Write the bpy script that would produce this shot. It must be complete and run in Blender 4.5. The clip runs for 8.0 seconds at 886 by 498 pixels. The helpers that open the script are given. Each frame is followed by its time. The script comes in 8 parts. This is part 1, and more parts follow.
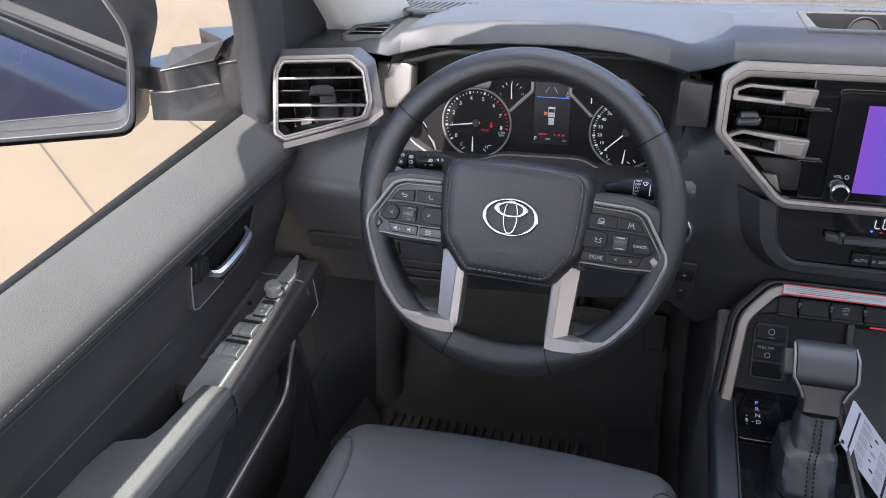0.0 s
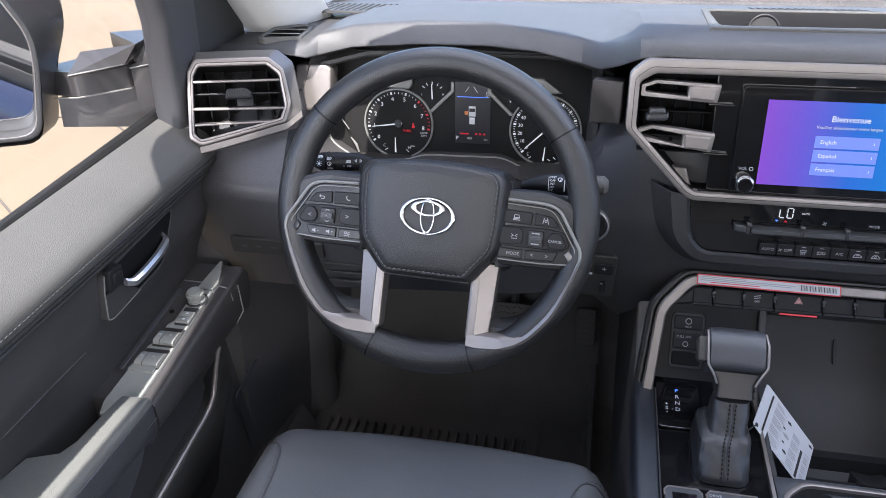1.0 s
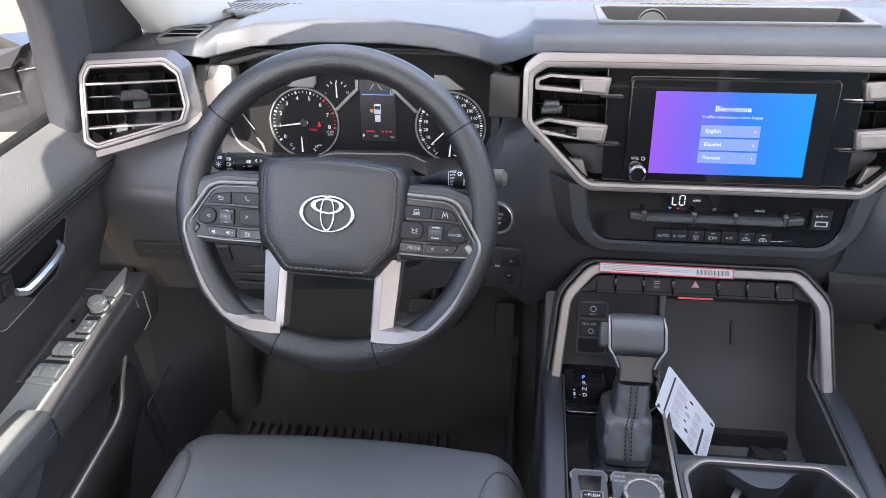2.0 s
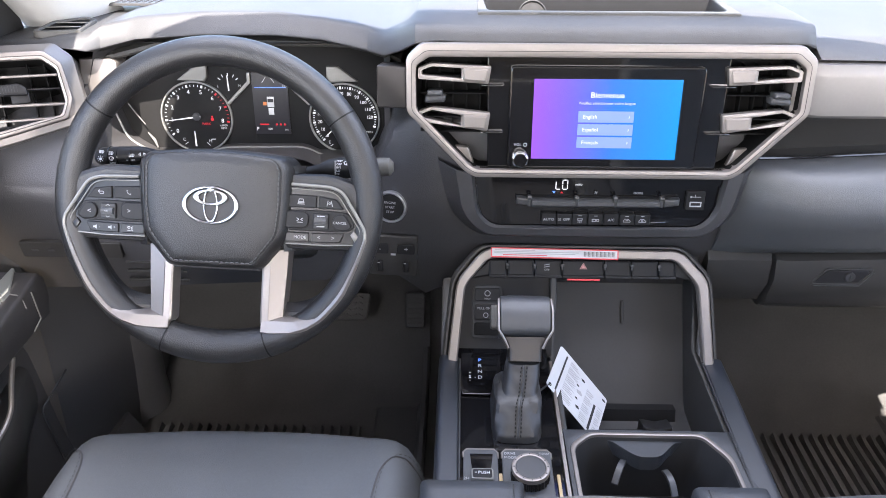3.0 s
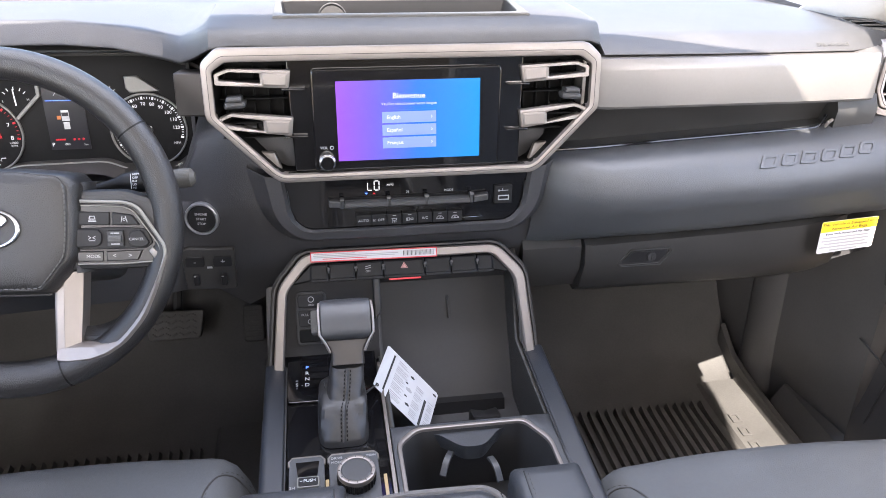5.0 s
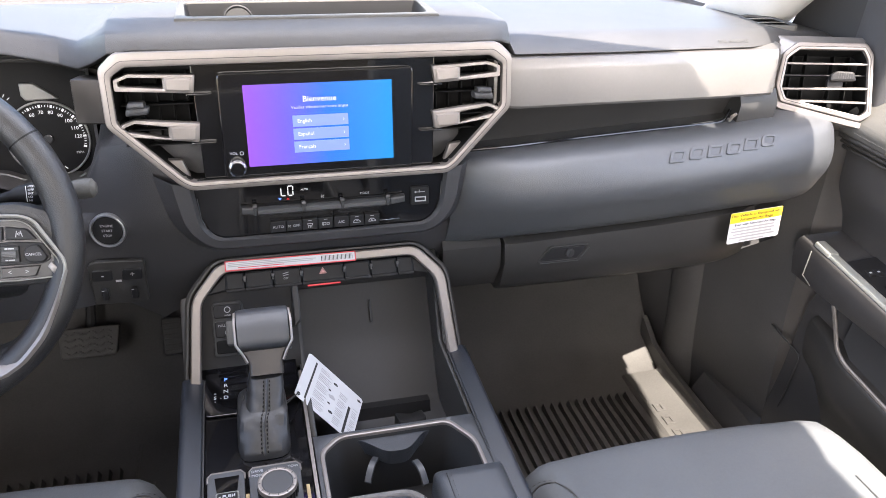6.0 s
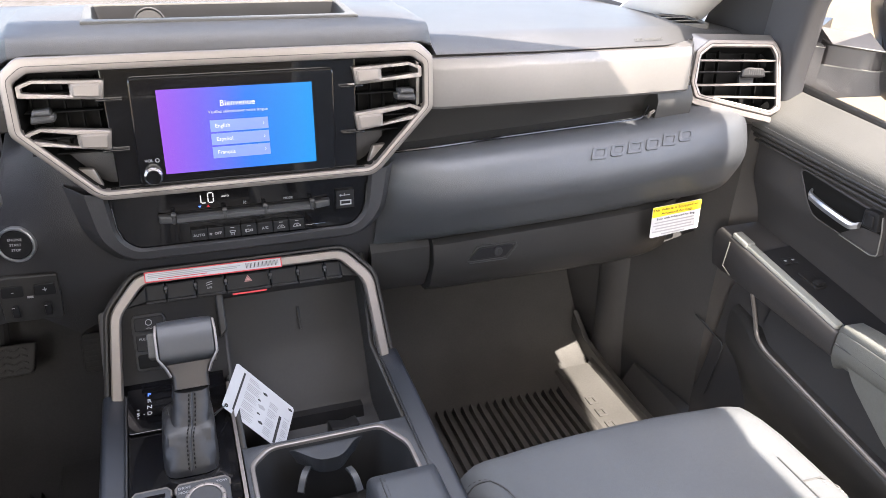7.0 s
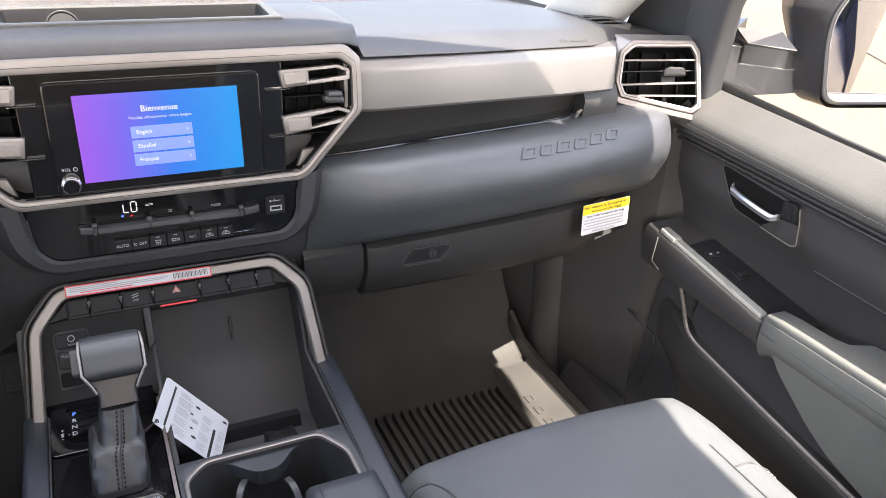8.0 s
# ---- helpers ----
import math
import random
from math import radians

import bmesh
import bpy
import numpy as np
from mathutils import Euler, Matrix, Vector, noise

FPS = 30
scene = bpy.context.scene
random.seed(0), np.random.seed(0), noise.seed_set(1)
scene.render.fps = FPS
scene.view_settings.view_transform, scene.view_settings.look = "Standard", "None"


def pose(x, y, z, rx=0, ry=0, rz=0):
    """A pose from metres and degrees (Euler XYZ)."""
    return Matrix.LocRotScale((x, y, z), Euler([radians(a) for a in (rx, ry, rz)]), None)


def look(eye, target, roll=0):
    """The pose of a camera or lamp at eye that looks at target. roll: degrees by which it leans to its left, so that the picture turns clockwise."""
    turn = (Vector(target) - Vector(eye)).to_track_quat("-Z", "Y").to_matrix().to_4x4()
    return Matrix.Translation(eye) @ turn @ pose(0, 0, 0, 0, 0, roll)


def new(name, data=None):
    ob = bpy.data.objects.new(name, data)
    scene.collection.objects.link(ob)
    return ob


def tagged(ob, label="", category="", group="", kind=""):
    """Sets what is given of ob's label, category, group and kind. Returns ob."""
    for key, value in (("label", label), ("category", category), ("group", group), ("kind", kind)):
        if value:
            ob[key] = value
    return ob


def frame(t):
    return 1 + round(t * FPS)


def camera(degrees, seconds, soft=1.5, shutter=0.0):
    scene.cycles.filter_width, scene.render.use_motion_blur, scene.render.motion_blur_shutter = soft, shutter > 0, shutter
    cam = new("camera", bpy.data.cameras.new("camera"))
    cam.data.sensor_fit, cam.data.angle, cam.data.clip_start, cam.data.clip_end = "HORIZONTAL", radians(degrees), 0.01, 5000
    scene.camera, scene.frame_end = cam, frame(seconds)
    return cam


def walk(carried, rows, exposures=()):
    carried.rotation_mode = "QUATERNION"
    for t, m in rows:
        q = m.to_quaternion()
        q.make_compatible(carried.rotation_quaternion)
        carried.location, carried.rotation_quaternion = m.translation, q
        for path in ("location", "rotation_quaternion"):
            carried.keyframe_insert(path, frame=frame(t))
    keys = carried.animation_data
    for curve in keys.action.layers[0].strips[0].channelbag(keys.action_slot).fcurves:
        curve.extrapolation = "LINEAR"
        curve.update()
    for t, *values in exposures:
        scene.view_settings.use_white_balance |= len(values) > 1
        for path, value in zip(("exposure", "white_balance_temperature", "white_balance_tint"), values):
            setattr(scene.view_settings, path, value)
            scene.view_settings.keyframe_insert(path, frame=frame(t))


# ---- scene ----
cam = camera(60.4, 8.0, soft=0.75)
PATH = [
    (0, (-0.308, -0.137, 1.714), (-0.81, 1.548, 0.76), -1.7),
    (0.5, (-0.291, -0.136, 1.713), (-0.734, 1.566, 0.76), -1.5),
    (1, (-0.275, -0.133, 1.711), (-0.645, 1.587, 0.761), -1.3),
    (2.5, (-0.206, -0.136, 1.706), (-0.332, 1.617, 0.751), -0.4),
    (3, (-0.176, -0.149, 1.703), (-0.218, 1.607, 0.746), 0.1),
    (3.5, (-0.155, -0.157, 1.701), (-0.113, 1.601, 0.748), 0.5),
    (4, (-0.139, -0.159, 1.702), (-0.011, 1.596, 0.751), 0.8),
    (4.5, (-0.124, -0.156, 1.702), (0.09, 1.592, 0.755), 1.1),
    (5, (-0.11, -0.155, 1.701), (0.192, 1.583, 0.759), 1.3),
    (6.5, (-0.082, -0.152, 1.698), (0.472, 1.53, 0.769), 2.2),
    (7, (-0.078, -0.151, 1.697), (0.557, 1.505, 0.773), 2.5),
    (7.5, (-0.077, -0.15, 1.694), (0.638, 1.479, 0.779), 2.8),
    (8, (-0.075, -0.149, 1.693), (0.718, 1.448, 0.786), 3.2),
]
EXPOSURES = [(0.0, 2.14, 6150, 13), (1.2, 2.38, 6150, 13), (2.5, 2.98, 6400, 13), (3.5, 3.12, 6500, 14), (5.0, 3.08, 6700, 14), (6.5, 2.98, 6850, 13), (8.0, 2.80, 6850, 13)]
walk(cam, [(t, look(eye, target, roll)) for t, eye, target, roll in PATH], EXPOSURES)

# ---- world, sun, exposure ----
SUN = Vector((0.05, -0.65, 1.0)).normalized()      # towards the sun: high behind the cab, a little to its right
world = bpy.data.worlds.new("sky")
scene.world = world
world.use_nodes = True
wn = world.node_tree.nodes
sky = wn.new("ShaderNodeTexSky")
sky.sky_type = "NISHITA"
sky.sun_disc = False
sky.sun_elevation = math.asin(SUN.z)
sky.sun_rotation = math.atan2(SUN.x, SUN.y)
sky.dust_density = 2.0
wn["Background"].inputs["Strength"].default_value = 0.15
world.node_tree.links.new(sky.outputs[0], wn["Background"].inputs["Color"])
sun_data = bpy.data.lights.new("sun", "SUN")
sun_data.energy, sun_data.angle, sun_data.color = 3.2, radians(0.5), (1.0, 0.94, 0.86)
sun = new("sun", sun_data)
sun.matrix_world = look(SUN * 20, (0, 0, 0))


def window_light(name, eye, target, w, h, watts, tint=(0.92, 0.96, 1.0)):
    """Sky light that comes in through a window which the camera never faces."""
    d = bpy.data.lights.new(name, "AREA")
    d.shape, d.size, d.size_y, d.energy, d.color = "RECTANGLE", w, h, watts, tint
    ob = new(name, d)
    ob.matrix_world = look(eye, target)
    return ob


window_light("windscreen_light", (0, 0.70, 1.83), (0, 0.386, 1.31), 1.25, 0.42, 1.1, (0.98, 0.98, 1.0))
window_light("rear_window_light", (0, -1.27, 1.76), (0, 0.5, 1.25), 1.2, 0.26, 0.9, (0.98, 0.95, 0.91))
window_light("side_window_light", (-0.76, -0.85, 1.62), (0.55, 0.5, 1.1), 0.6, 0.38, 7.8, (0.97, 0.95, 0.95))
window_light("side_window_light", (0.76, -0.85, 1.62), (-0.55, 0.5, 1.1), 0.6, 0.38, 5.4, (1.0, 0.95, 0.93))


# ---- materials ----
def material(name, base, rough=0.5, metal=0.0, var=0.15, grain=0.0, grain_scale=900.0, kind="noise", wear=0.0, coat=0.0, spec=0.5, big=9.0):
    """Base colour with a coarse and a fine variation, roughness variation and a fine relief at real size."""
    m = bpy.data.materials.new(name)
    m.use_nodes = True
    n, l = m.node_tree.nodes, m.node_tree.links
    b = n["Principled BSDF"]
    b.inputs["Metallic"].default_value = metal
    b.inputs["Coat Weight"].default_value = coat
    b.inputs["Specular IOR Level"].default_value = spec
    tc = n.new("ShaderNodeTexCoord")
    coarse = n.new("ShaderNodeTexNoise")
    coarse.inputs["Scale"].default_value = big
    coarse.inputs["Detail"].default_value = 4
    fine = n.new("ShaderNodeTexNoise")
    fine.inputs["Scale"].default_value = 260
    fine.inputs["Detail"].default_value = 2
    for t in (coarse, fine):
        l.new(tc.outputs["Object"], t.inputs["Vector"])
    add = n.new("ShaderNodeMath")
    add.operation = "MULTIPLY_ADD"
    add.inputs[1].default_value = 0.4
    l.new(fine.outputs["Fac"], add.inputs[0])
    l.new(coarse.outputs["Fac"], add.inputs[2])
    ramp = n.new("ShaderNodeMapRange")
    ramp.inputs["From Min"].default_value, ramp.inputs["From Max"].default_value = 0.4, 1.0
    ramp.inputs["To Min"].default_value, ramp.inputs["To Max"].default_value = 1 - var, 1 + var
    l.new(add.outputs[0], ramp.inputs["Value"])
    mul = n.new("ShaderNodeVectorMath")
    mul.operation = "SCALE"
    mul.inputs[0].default_value = base[:3]
    l.new(ramp.outputs[0], mul.inputs["Scale"])
    l.new(mul.outputs[0], b.inputs["Base Color"])
    rr = n.new("ShaderNodeMapRange")
    rr.inputs["From Min"].default_value, rr.inputs["From Max"].default_value = 0.3, 0.8
    rr.inputs["To Min"].default_value, rr.inputs["To Max"].default_value = max(0.02, rough * (1 - var * 0.5)), min(1, rough * (1 + var * 0.5) + wear)
    l.new(coarse.outputs["Fac"], rr.inputs["Value"])
    l.new(rr.outputs[0], b.inputs["Roughness"])
    if grain:
        if kind == "cells":
            g = n.new("ShaderNodeTexVoronoi")
            g.feature = "F1"
            out = g.outputs["Distance"]
        elif kind == "weave":
            g = n.new("ShaderNodeTexMagic")
            g.turbulence_depth = 1
            out = g.outputs["Fac"]
        else:
            g = n.new("ShaderNodeTexNoise")
            g.inputs["Detail"].default_value = 3
            out = g.outputs["Fac"]
        g.inputs["Scale"].default_value = grain_scale
        l.new(tc.outputs["Object"], g.inputs["Vector"])
        bump = n.new("ShaderNodeBump")
        bump.inputs["Strength"].default_value = grain
        bump.inputs["Distance"].default_value = 0.0008
        l.new(out, bump.inputs["Height"])
        l.new(bump.outputs[0], b.inputs["Normal"])
    return m


def glowing(name, colour, strength):
    m = bpy.data.materials.new(name)
    m.use_nodes = True
    b = m.node_tree.nodes["Principled BSDF"]
    b.inputs["Base Color"].default_value = (*[c * 0.2 for c in colour], 1)
    b.inputs["Roughness"].default_value = 0.3
    b.inputs["Emission Color"].default_value = (*colour, 1)
    b.inputs["Emission Strength"].default_value = strength
    return m


def clear_glass(name, tint=0.95, gloss=0.08):
    m = bpy.data.materials.new(name)
    m.use_nodes = True
    n, l = m.node_tree.nodes, m.node_tree.links
    n.remove(n["Principled BSDF"])
    tr = n.new("ShaderNodeBsdfTransparent")
    tr.inputs["Color"].default_value = (tint, tint, tint, 1)
    gl = n.new("ShaderNodeBsdfGlossy")
    gl.inputs["Roughness"].default_value = 0.0
    lw = n.new("ShaderNodeLayerWeight")
    lw.inputs["Blend"].default_value = 0.5
    pw = n.new("ShaderNodeMath")
    pw.operation = "POWER"
    pw.inputs[1].default_value = 4.0
    l.new(lw.outputs["Facing"], pw.inputs[0])
    fr = n.new("ShaderNodeMath")
    fr.operation = "MULTIPLY_ADD"
    fr.inputs[1].default_value, fr.inputs[2].default_value = 0.35, gloss * 0.3
    l.new(pw.outputs[0], fr.inputs[0])
    mix = n.new("ShaderNodeMixShader")
    l.new(fr.outputs[0], mix.inputs[0])
    l.new(tr.outputs[0], mix.inputs[1])
    l.new(gl.outputs[0], mix.inputs[2])
    l.new(mix.outputs[0], n["Material Output"].inputs["Surface"])
    return m


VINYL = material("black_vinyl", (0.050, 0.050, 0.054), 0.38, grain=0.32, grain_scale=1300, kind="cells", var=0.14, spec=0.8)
# slightly paler and rougher than VINYL
DASH_TOP = material("dash_top_vinyl", (0.052, 0.052, 0.053), 0.5, grain=0.2, grain_scale=850, kind="cells", var=0.14, spec=0.35)
VINYL_SOFT = material("soft_grey_vinyl", (0.074, 0.072, 0.067), 0.55, spec=0.25, grain=0.35, grain_scale=900, kind="cells", var=0.12)
DOOR_TRIM = material("door_trim_plastic", (0.044, 0.042, 0.042), 0.5, grain=0.3, grain_scale=1000, var=0.15, spec=0.35)
POD = material("satin_black_pod", (0.007, 0.007, 0.008), 0.30, var=0.1, spec=0.35)
KICK = material("grey_kick_plastic", (0.085, 0.081, 0.078), 0.5, grain=0.3, grain_scale=1000, var=0.15)
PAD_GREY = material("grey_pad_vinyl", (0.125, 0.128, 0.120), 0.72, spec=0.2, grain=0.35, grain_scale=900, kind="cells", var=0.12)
BOOT_HIDE = material("boot_leather", (0.024, 0.024, 0.025), 0.42, grain=0.12, grain_scale=1200, kind="cells", var=0.25, wear=0.05, spec=0.55)
LEATHER = material("wheel_leather", (0.0145, 0.0142, 0.0145), 0.40, grain=0.34, grain_scale=1000, kind="cells", var=0.2, wear=0.05, spec=0.62)
PLASTIC = material("dark_plastic", (0.031, 0.030, 0.029), 0.42, grain=0.3, grain_scale=1000, var=0.14, spec=0.4)
PLASTIC_DEEP = material("deep_black_plastic", (0.026, 0.026, 0.027), 0.6, grain=0.2, grain_scale=1500)
PLATE = material("pale_satin_plate", (0.27, 0.275, 0.255), 0.45, metal=0.15, var=0.06, grain=0.1, grain_scale=2500)
SEAL = material("rubber_seal", (0.006, 0.006, 0.006), 0.55, var=0.1, spec=0.2)
SATIN = material("satin_grey_plastic", (0.22, 0.216, 0.20), 0.38, metal=0.3, var=0.06)
SILVER = material("satin_silver_paint", (0.25, 0.226, 0.21), 0.40, metal=0.65, var=0.05, grain=0.1, grain_scale=2500)
TRIM_GREY = material("brushed_grey_trim", (0.20, 0.19, 0.183), 0.36, metal=0.6, var=0.06, grain=0.1, grain_scale=2500)
DARK_TRIM = material("dark_taupe_trim", (0.06, 0.055, 0.052), 0.4, metal=0.5, var=0.06)
CHROME = material("chrome", (0.46, 0.47, 0.49), 0.12, metal=1.0, var=0.03)
GLOSS = material("piano_black", (0.006, 0.006, 0.007), 0.06, var=0.2, coat=0.3, big=30)
KEYCAP = material("button_plastic", (0.016, 0.016, 0.017), 0.46, var=0.1, spec=0.2)
RUBBER = material("mat_rubber", (0.068, 0.065, 0.061), 0.65, grain=0.3, grain_scale=1100, var=0.25)
CARPET = material("carpet", (0.115, 0.110, 0.106), 0.95, grain=1.0, grain_scale=900, var=0.3)
CLOTH = material("seat_cloth", (0.114, 0.121, 0.127), 0.8, grain=0.5, grain_scale=1500, kind="cells", var=0.1)
CLOTH_SIDE = material("seat_bolster_vinyl", (0.10, 0.102, 0.105), 0.6, grain=0.4, grain_scale=700, kind="cells", var=0.1)
THREAD = material("grey_thread", (0.07, 0.07, 0.07), 0.7)
# dashboard vinyl like KNEE, made lighter and bluer for the sky sheen on it
ROLL = material("sky_tinted_satin_vinyl", (0.058, 0.062, 0.068), 0.42, grain=0.30, grain_scale=1300, kind="cells", var=0.14, spec=0.7)
RAIL_HIDE = material("dark_rail_vinyl", (0.019, 0.022, 0.028), 0.38, grain=0.2, grain_scale=1700, kind="cells", var=0.14, spec=0.6)
HIDE = material("blue_black_hide", (0.034, 0.037, 0.042), 0.40, grain=0.22, grain_scale=1700, kind="cells", var=0.14, spec=0.7)
# darker than ROLL, so the driver's side of the dashboard looks shaded
KNEE = material("black_knee_plastic", (0.041, 0.041, 0.044), 0.5, grain=0.3, grain_scale=900, kind="cells", var=0.14, spec=0.5)
DIAL = material("matt_dial_black", (0.012, 0.0115, 0.011), 0.7, spec=0.2)
DUCT = material("duct_black", (0.006, 0.006, 0.006), 0.7, spec=0.15)
TOGGLE = material("toggle_grey_plastic", (0.045, 0.046, 0.048), 0.4, var=0.1)
HEADLINER = material("headliner_cloth", (0.62, 0.61, 0.585), 0.9, grain=0.5, grain_scale=1600, var=0.06)
CONCRETE = material("pale_concrete", (0.172, 0.128, 0.075), 0.85, grain=0.5, grain_scale=60, var=0.14, big=0.6)
JOINT = material("joint_filler", (0.085, 0.068, 0.05), 0.9)
PAINT = material("dark_body_paint", (0.010, 0.014, 0.040), 0.18, coat=0.0, var=0.1)
MIRROR = material("mirror_glass", (0.75, 0.76, 0.78), 0.01, metal=1.0, var=0.02)
PAPER = material("white_card", (0.58, 0.585, 0.60), 0.45, var=0.03)
INK = material("black_ink", (0.03, 0.03, 0.03), 0.6)
INK_GREY = material("grey_ink", (0.36, 0.36, 0.37), 0.6)
RED = material("red_ink", (0.62, 0.05, 0.06), 0.5)
PINK = material("pale_red_print", (0.60, 0.30, 0.28), 0.5)
YELLOW = material("yellow_ink", (0.80, 0.58, 0.03), 0.5)
PRINT = material("pale_print", (0.36, 0.36, 0.37), 0.5)
ORANGE = material("amber_film", (0.40, 0.30, 0.17), 0.35)
# glossier than PLASTIC, for the mirrors outside
EXT_PLASTIC = material("exterior_black_plastic", (0.032, 0.030, 0.030), 0.36, spec=0.7, grain=0.3, grain_scale=900, var=0.15)
HANDLE = material("satin_chrome", (0.42, 0.43, 0.45), 0.28, metal=0.8, var=0.04)
GLASS = clear_glass("window_glass")
TINTED = clear_glass("tinted_glass", 0.25, 0.3)
LIT_WHITE = glowing("lit_white", (0.95, 0.97, 1.0), 0.13)
LIT_SOFT = glowing("lit_soft_white", (0.9, 0.92, 0.95), 0.065)
LIT_RED = glowing("lit_red", (1.0, 0.04, 0.06), 0.08)
LIT_AMBER = glowing("lit_amber", (1.0, 0.35, 0.12), 0.07)
LIT_BLUE = glowing("lit_blue", (0.10, 0.25, 1.0), 0.30)
PANEL_DARK = glowing("screen_dark", (0.05, 0.05, 0.06), 0.03)


def screen_glow():
    m = bpy.data.materials.new("screen_gradient")
    m.use_nodes = True
    n, l = m.node_tree.nodes, m.node_tree.links
    b = n["Principled BSDF"]
    b.inputs["Base Color"].default_value = (0.01, 0.01, 0.01, 1)
    b.inputs["Roughness"].default_value = 0.15
    tc = n.new("ShaderNodeTexCoord")
    sep = n.new("ShaderNodeSeparateXYZ")
    mp = n.new("ShaderNodeMapRange")
    mp.inputs["From Min"].default_value, mp.inputs["From Max"].default_value = -0.09, 0.09
    r = n.new("ShaderNodeValToRGB")
    e = r.color_ramp.elements
    e[0].position, e[0].color = 0.0, (0.36, 0.11, 0.86, 1)
    e[1].position, e[1].color = 1.0, (0.0, 0.34, 0.93, 1)
    for at, c in ((0.25, (0.20, 0.14, 0.90, 1)), (0.55, (0.03, 0.22, 0.92, 1))):
        k = e.new(at)
        k.color = c
    l.new(tc.outputs["Object"], sep.inputs[0])
    l.new(sep.outputs["X"], mp.inputs["Value"])
    l.new(mp.outputs[0], r.inputs[0])
    l.new(r.outputs[0], b.inputs["Emission Color"])
    b.inputs["Emission Strength"].default_value = 0.145
    return m


SCREEN = screen_glow()
ROW_BLUE = glowing("screen_row", (0.22, 0.32, 0.92), 0.15)


# ---- builders ----
def panel_pose(x, y, z, tilt=0.0, yaw=0.0):
    """Local x runs along the panel, y up it, z out of it towards the cabin; tilt leans its top forwards."""
    return Matrix.Translation((x, y, z)) @ Matrix.Rotation(radians(yaw), 4, "Z") @ Matrix.Rotation(radians(90 - tilt), 4, "X")


def thing(name, at, label, category, group="", kind=""):
    ob = new(name)
    ob.empty_display_size = 0.05
    ob.location = at
    tagged(ob, label, category, group, kind)
    return ob


def origin_of(ob):
    p = Vector((0, 0, 0))
    while ob:
        p = p + ob.location
        ob = ob.parent
    return p


def part(name, bm, mat, parent=None, label="", m=None, sharp=38, side=1):
    """Links a bmesh, given in world coordinates or by the pose m, as one mesh object under parent."""
    if m is not None:
        bm.transform(m)
    if side < 0:
        bm.transform(Matrix.Diagonal((-1, 1, 1, 1)))
    bmesh.ops.recalc_face_normals(bm, faces=bm.faces[:])
    if parent is not None:
        bm.transform(Matrix.Translation(-origin_of(parent)))
    me = bpy.data.meshes.new(name)
    bm.to_mesh(me)
    bm.free()
    me.polygons.foreach_set("use_smooth", [True] * len(me.polygons))
    me.set_sharp_from_angle(angle=radians(sharp))
    for f in me.polygons:
        if len(f.vertices) > 4:
            f.use_smooth = False
    me.materials.append(mat)
    ob = new(name, me)
    if parent is not None:
        ob.parent = parent
    if label:
        ob["label"] = label
    return ob


def fillet(pts, radii, n=3, closed=True):
    """Rounds the corners of a polyline; every rounded corner gives n + 1 points, so alike lines match point for point."""
    k = len(pts)
    if not hasattr(radii, "__len__"):
        radii = [radii] * k
    out = []
    for i, p in enumerate(pts):
        p = Vector(p)
        if not closed and i in (0, k - 1):
            out.append(p)
            continue
        a, b = Vector(pts[i - 1]) - p, Vector(pts[(i + 1) % k]) - p
        d = min(radii[i], a.length * 0.48, b.length * 0.48)
        a, b = p + a.normalized() * d, p + b.normalized() * d
        for j in range(n + 1):
            t = j / n
            out.append(a * (1 - t) ** 2 + p * 2 * t * (1 - t) + b * t * t)
    return out


def loft(rings, closed=True, caps=True):
    bm = bmesh.new()
    vs = [[bm.verts.new(p) for p in r] for r in rings]
    k = len(rings[0])
    for a, b in zip(vs, vs[1:]):
        for i in range(k if closed else k - 1):
            j = (i + 1) % k
            bm.faces.new((a[i], a[j], b[j], b[i]))
    if caps and closed:
        bm.faces.new(vs[0])
        bm.faces.new(vs[-1][::-1])
    return bm


def join(*bms):
    bm = bms[0]
    for other in bms[1:]:
        me = bpy.data.meshes.new("tmp")
        other.to_mesh(me)
        bm.from_mesh(me)
        other.free()
        bpy.data.meshes.remove(me)
    return bm


def placed(bm, m):
    bm.transform(m)
    return bm


def prism(pts, depth, bev=0.0, base=0.0, seg=2):
    """A flat outline, raised from z = base to base + depth, its upper edge rounded by bev."""
    pts = [Vector((p[0], p[1], 0)) for p in pts]
    c = sum(pts, Vector()) / len(pts)
    area = sum(pts[i - 1].x * pts[i].y - pts[i].x * pts[i - 1].y for i in range(len(pts)))
    if area < 0:
        pts.reverse()

    def inset(d):
        out = []
        k = len(pts)
        for i in range(k):
            e0, e1 = (pts[i] - pts[i - 1]), (pts[(i + 1) % k] - pts[i])
            if e0.length < 1e-7 or e1.length < 1e-7:
                out.append(pts[i].lerp(c, min(1, d / max((pts[i] - c).length, 1e-6))))
                continue
            n0, n1 = Vector((-e0.y, e0.x, 0)).normalized(), Vector((-e1.y, e1.x, 0)).normalized()
            s = n0 + n1
            out.append(pts[i] + s * (d / max(0.35, 1 + n0.dot(n1))))
        for _ in range(4):          # edges shorter than the rounding close up
            for i in range(k):
                j = (i + 1) % k
                if (out[j] - out[i]).dot(pts[j] - pts[i]) < 0:
                    out[i] = out[j] = (out[i] + out[j]) / 2
        return out
    rings = [[p + Vector((0, 0, base)) for p in pts]]
    if bev > 0:
        for j in range(seg + 1):
            a = j / seg * math.pi / 2
            rings.append([p + Vector((0, 0, base + depth - bev + bev * math.sin(a))) for p in inset(bev * (1 - math.cos(a)))])
    else:
        rings.append([p + Vector((0, 0, base + depth)) for p in pts])
    return loft(rings)


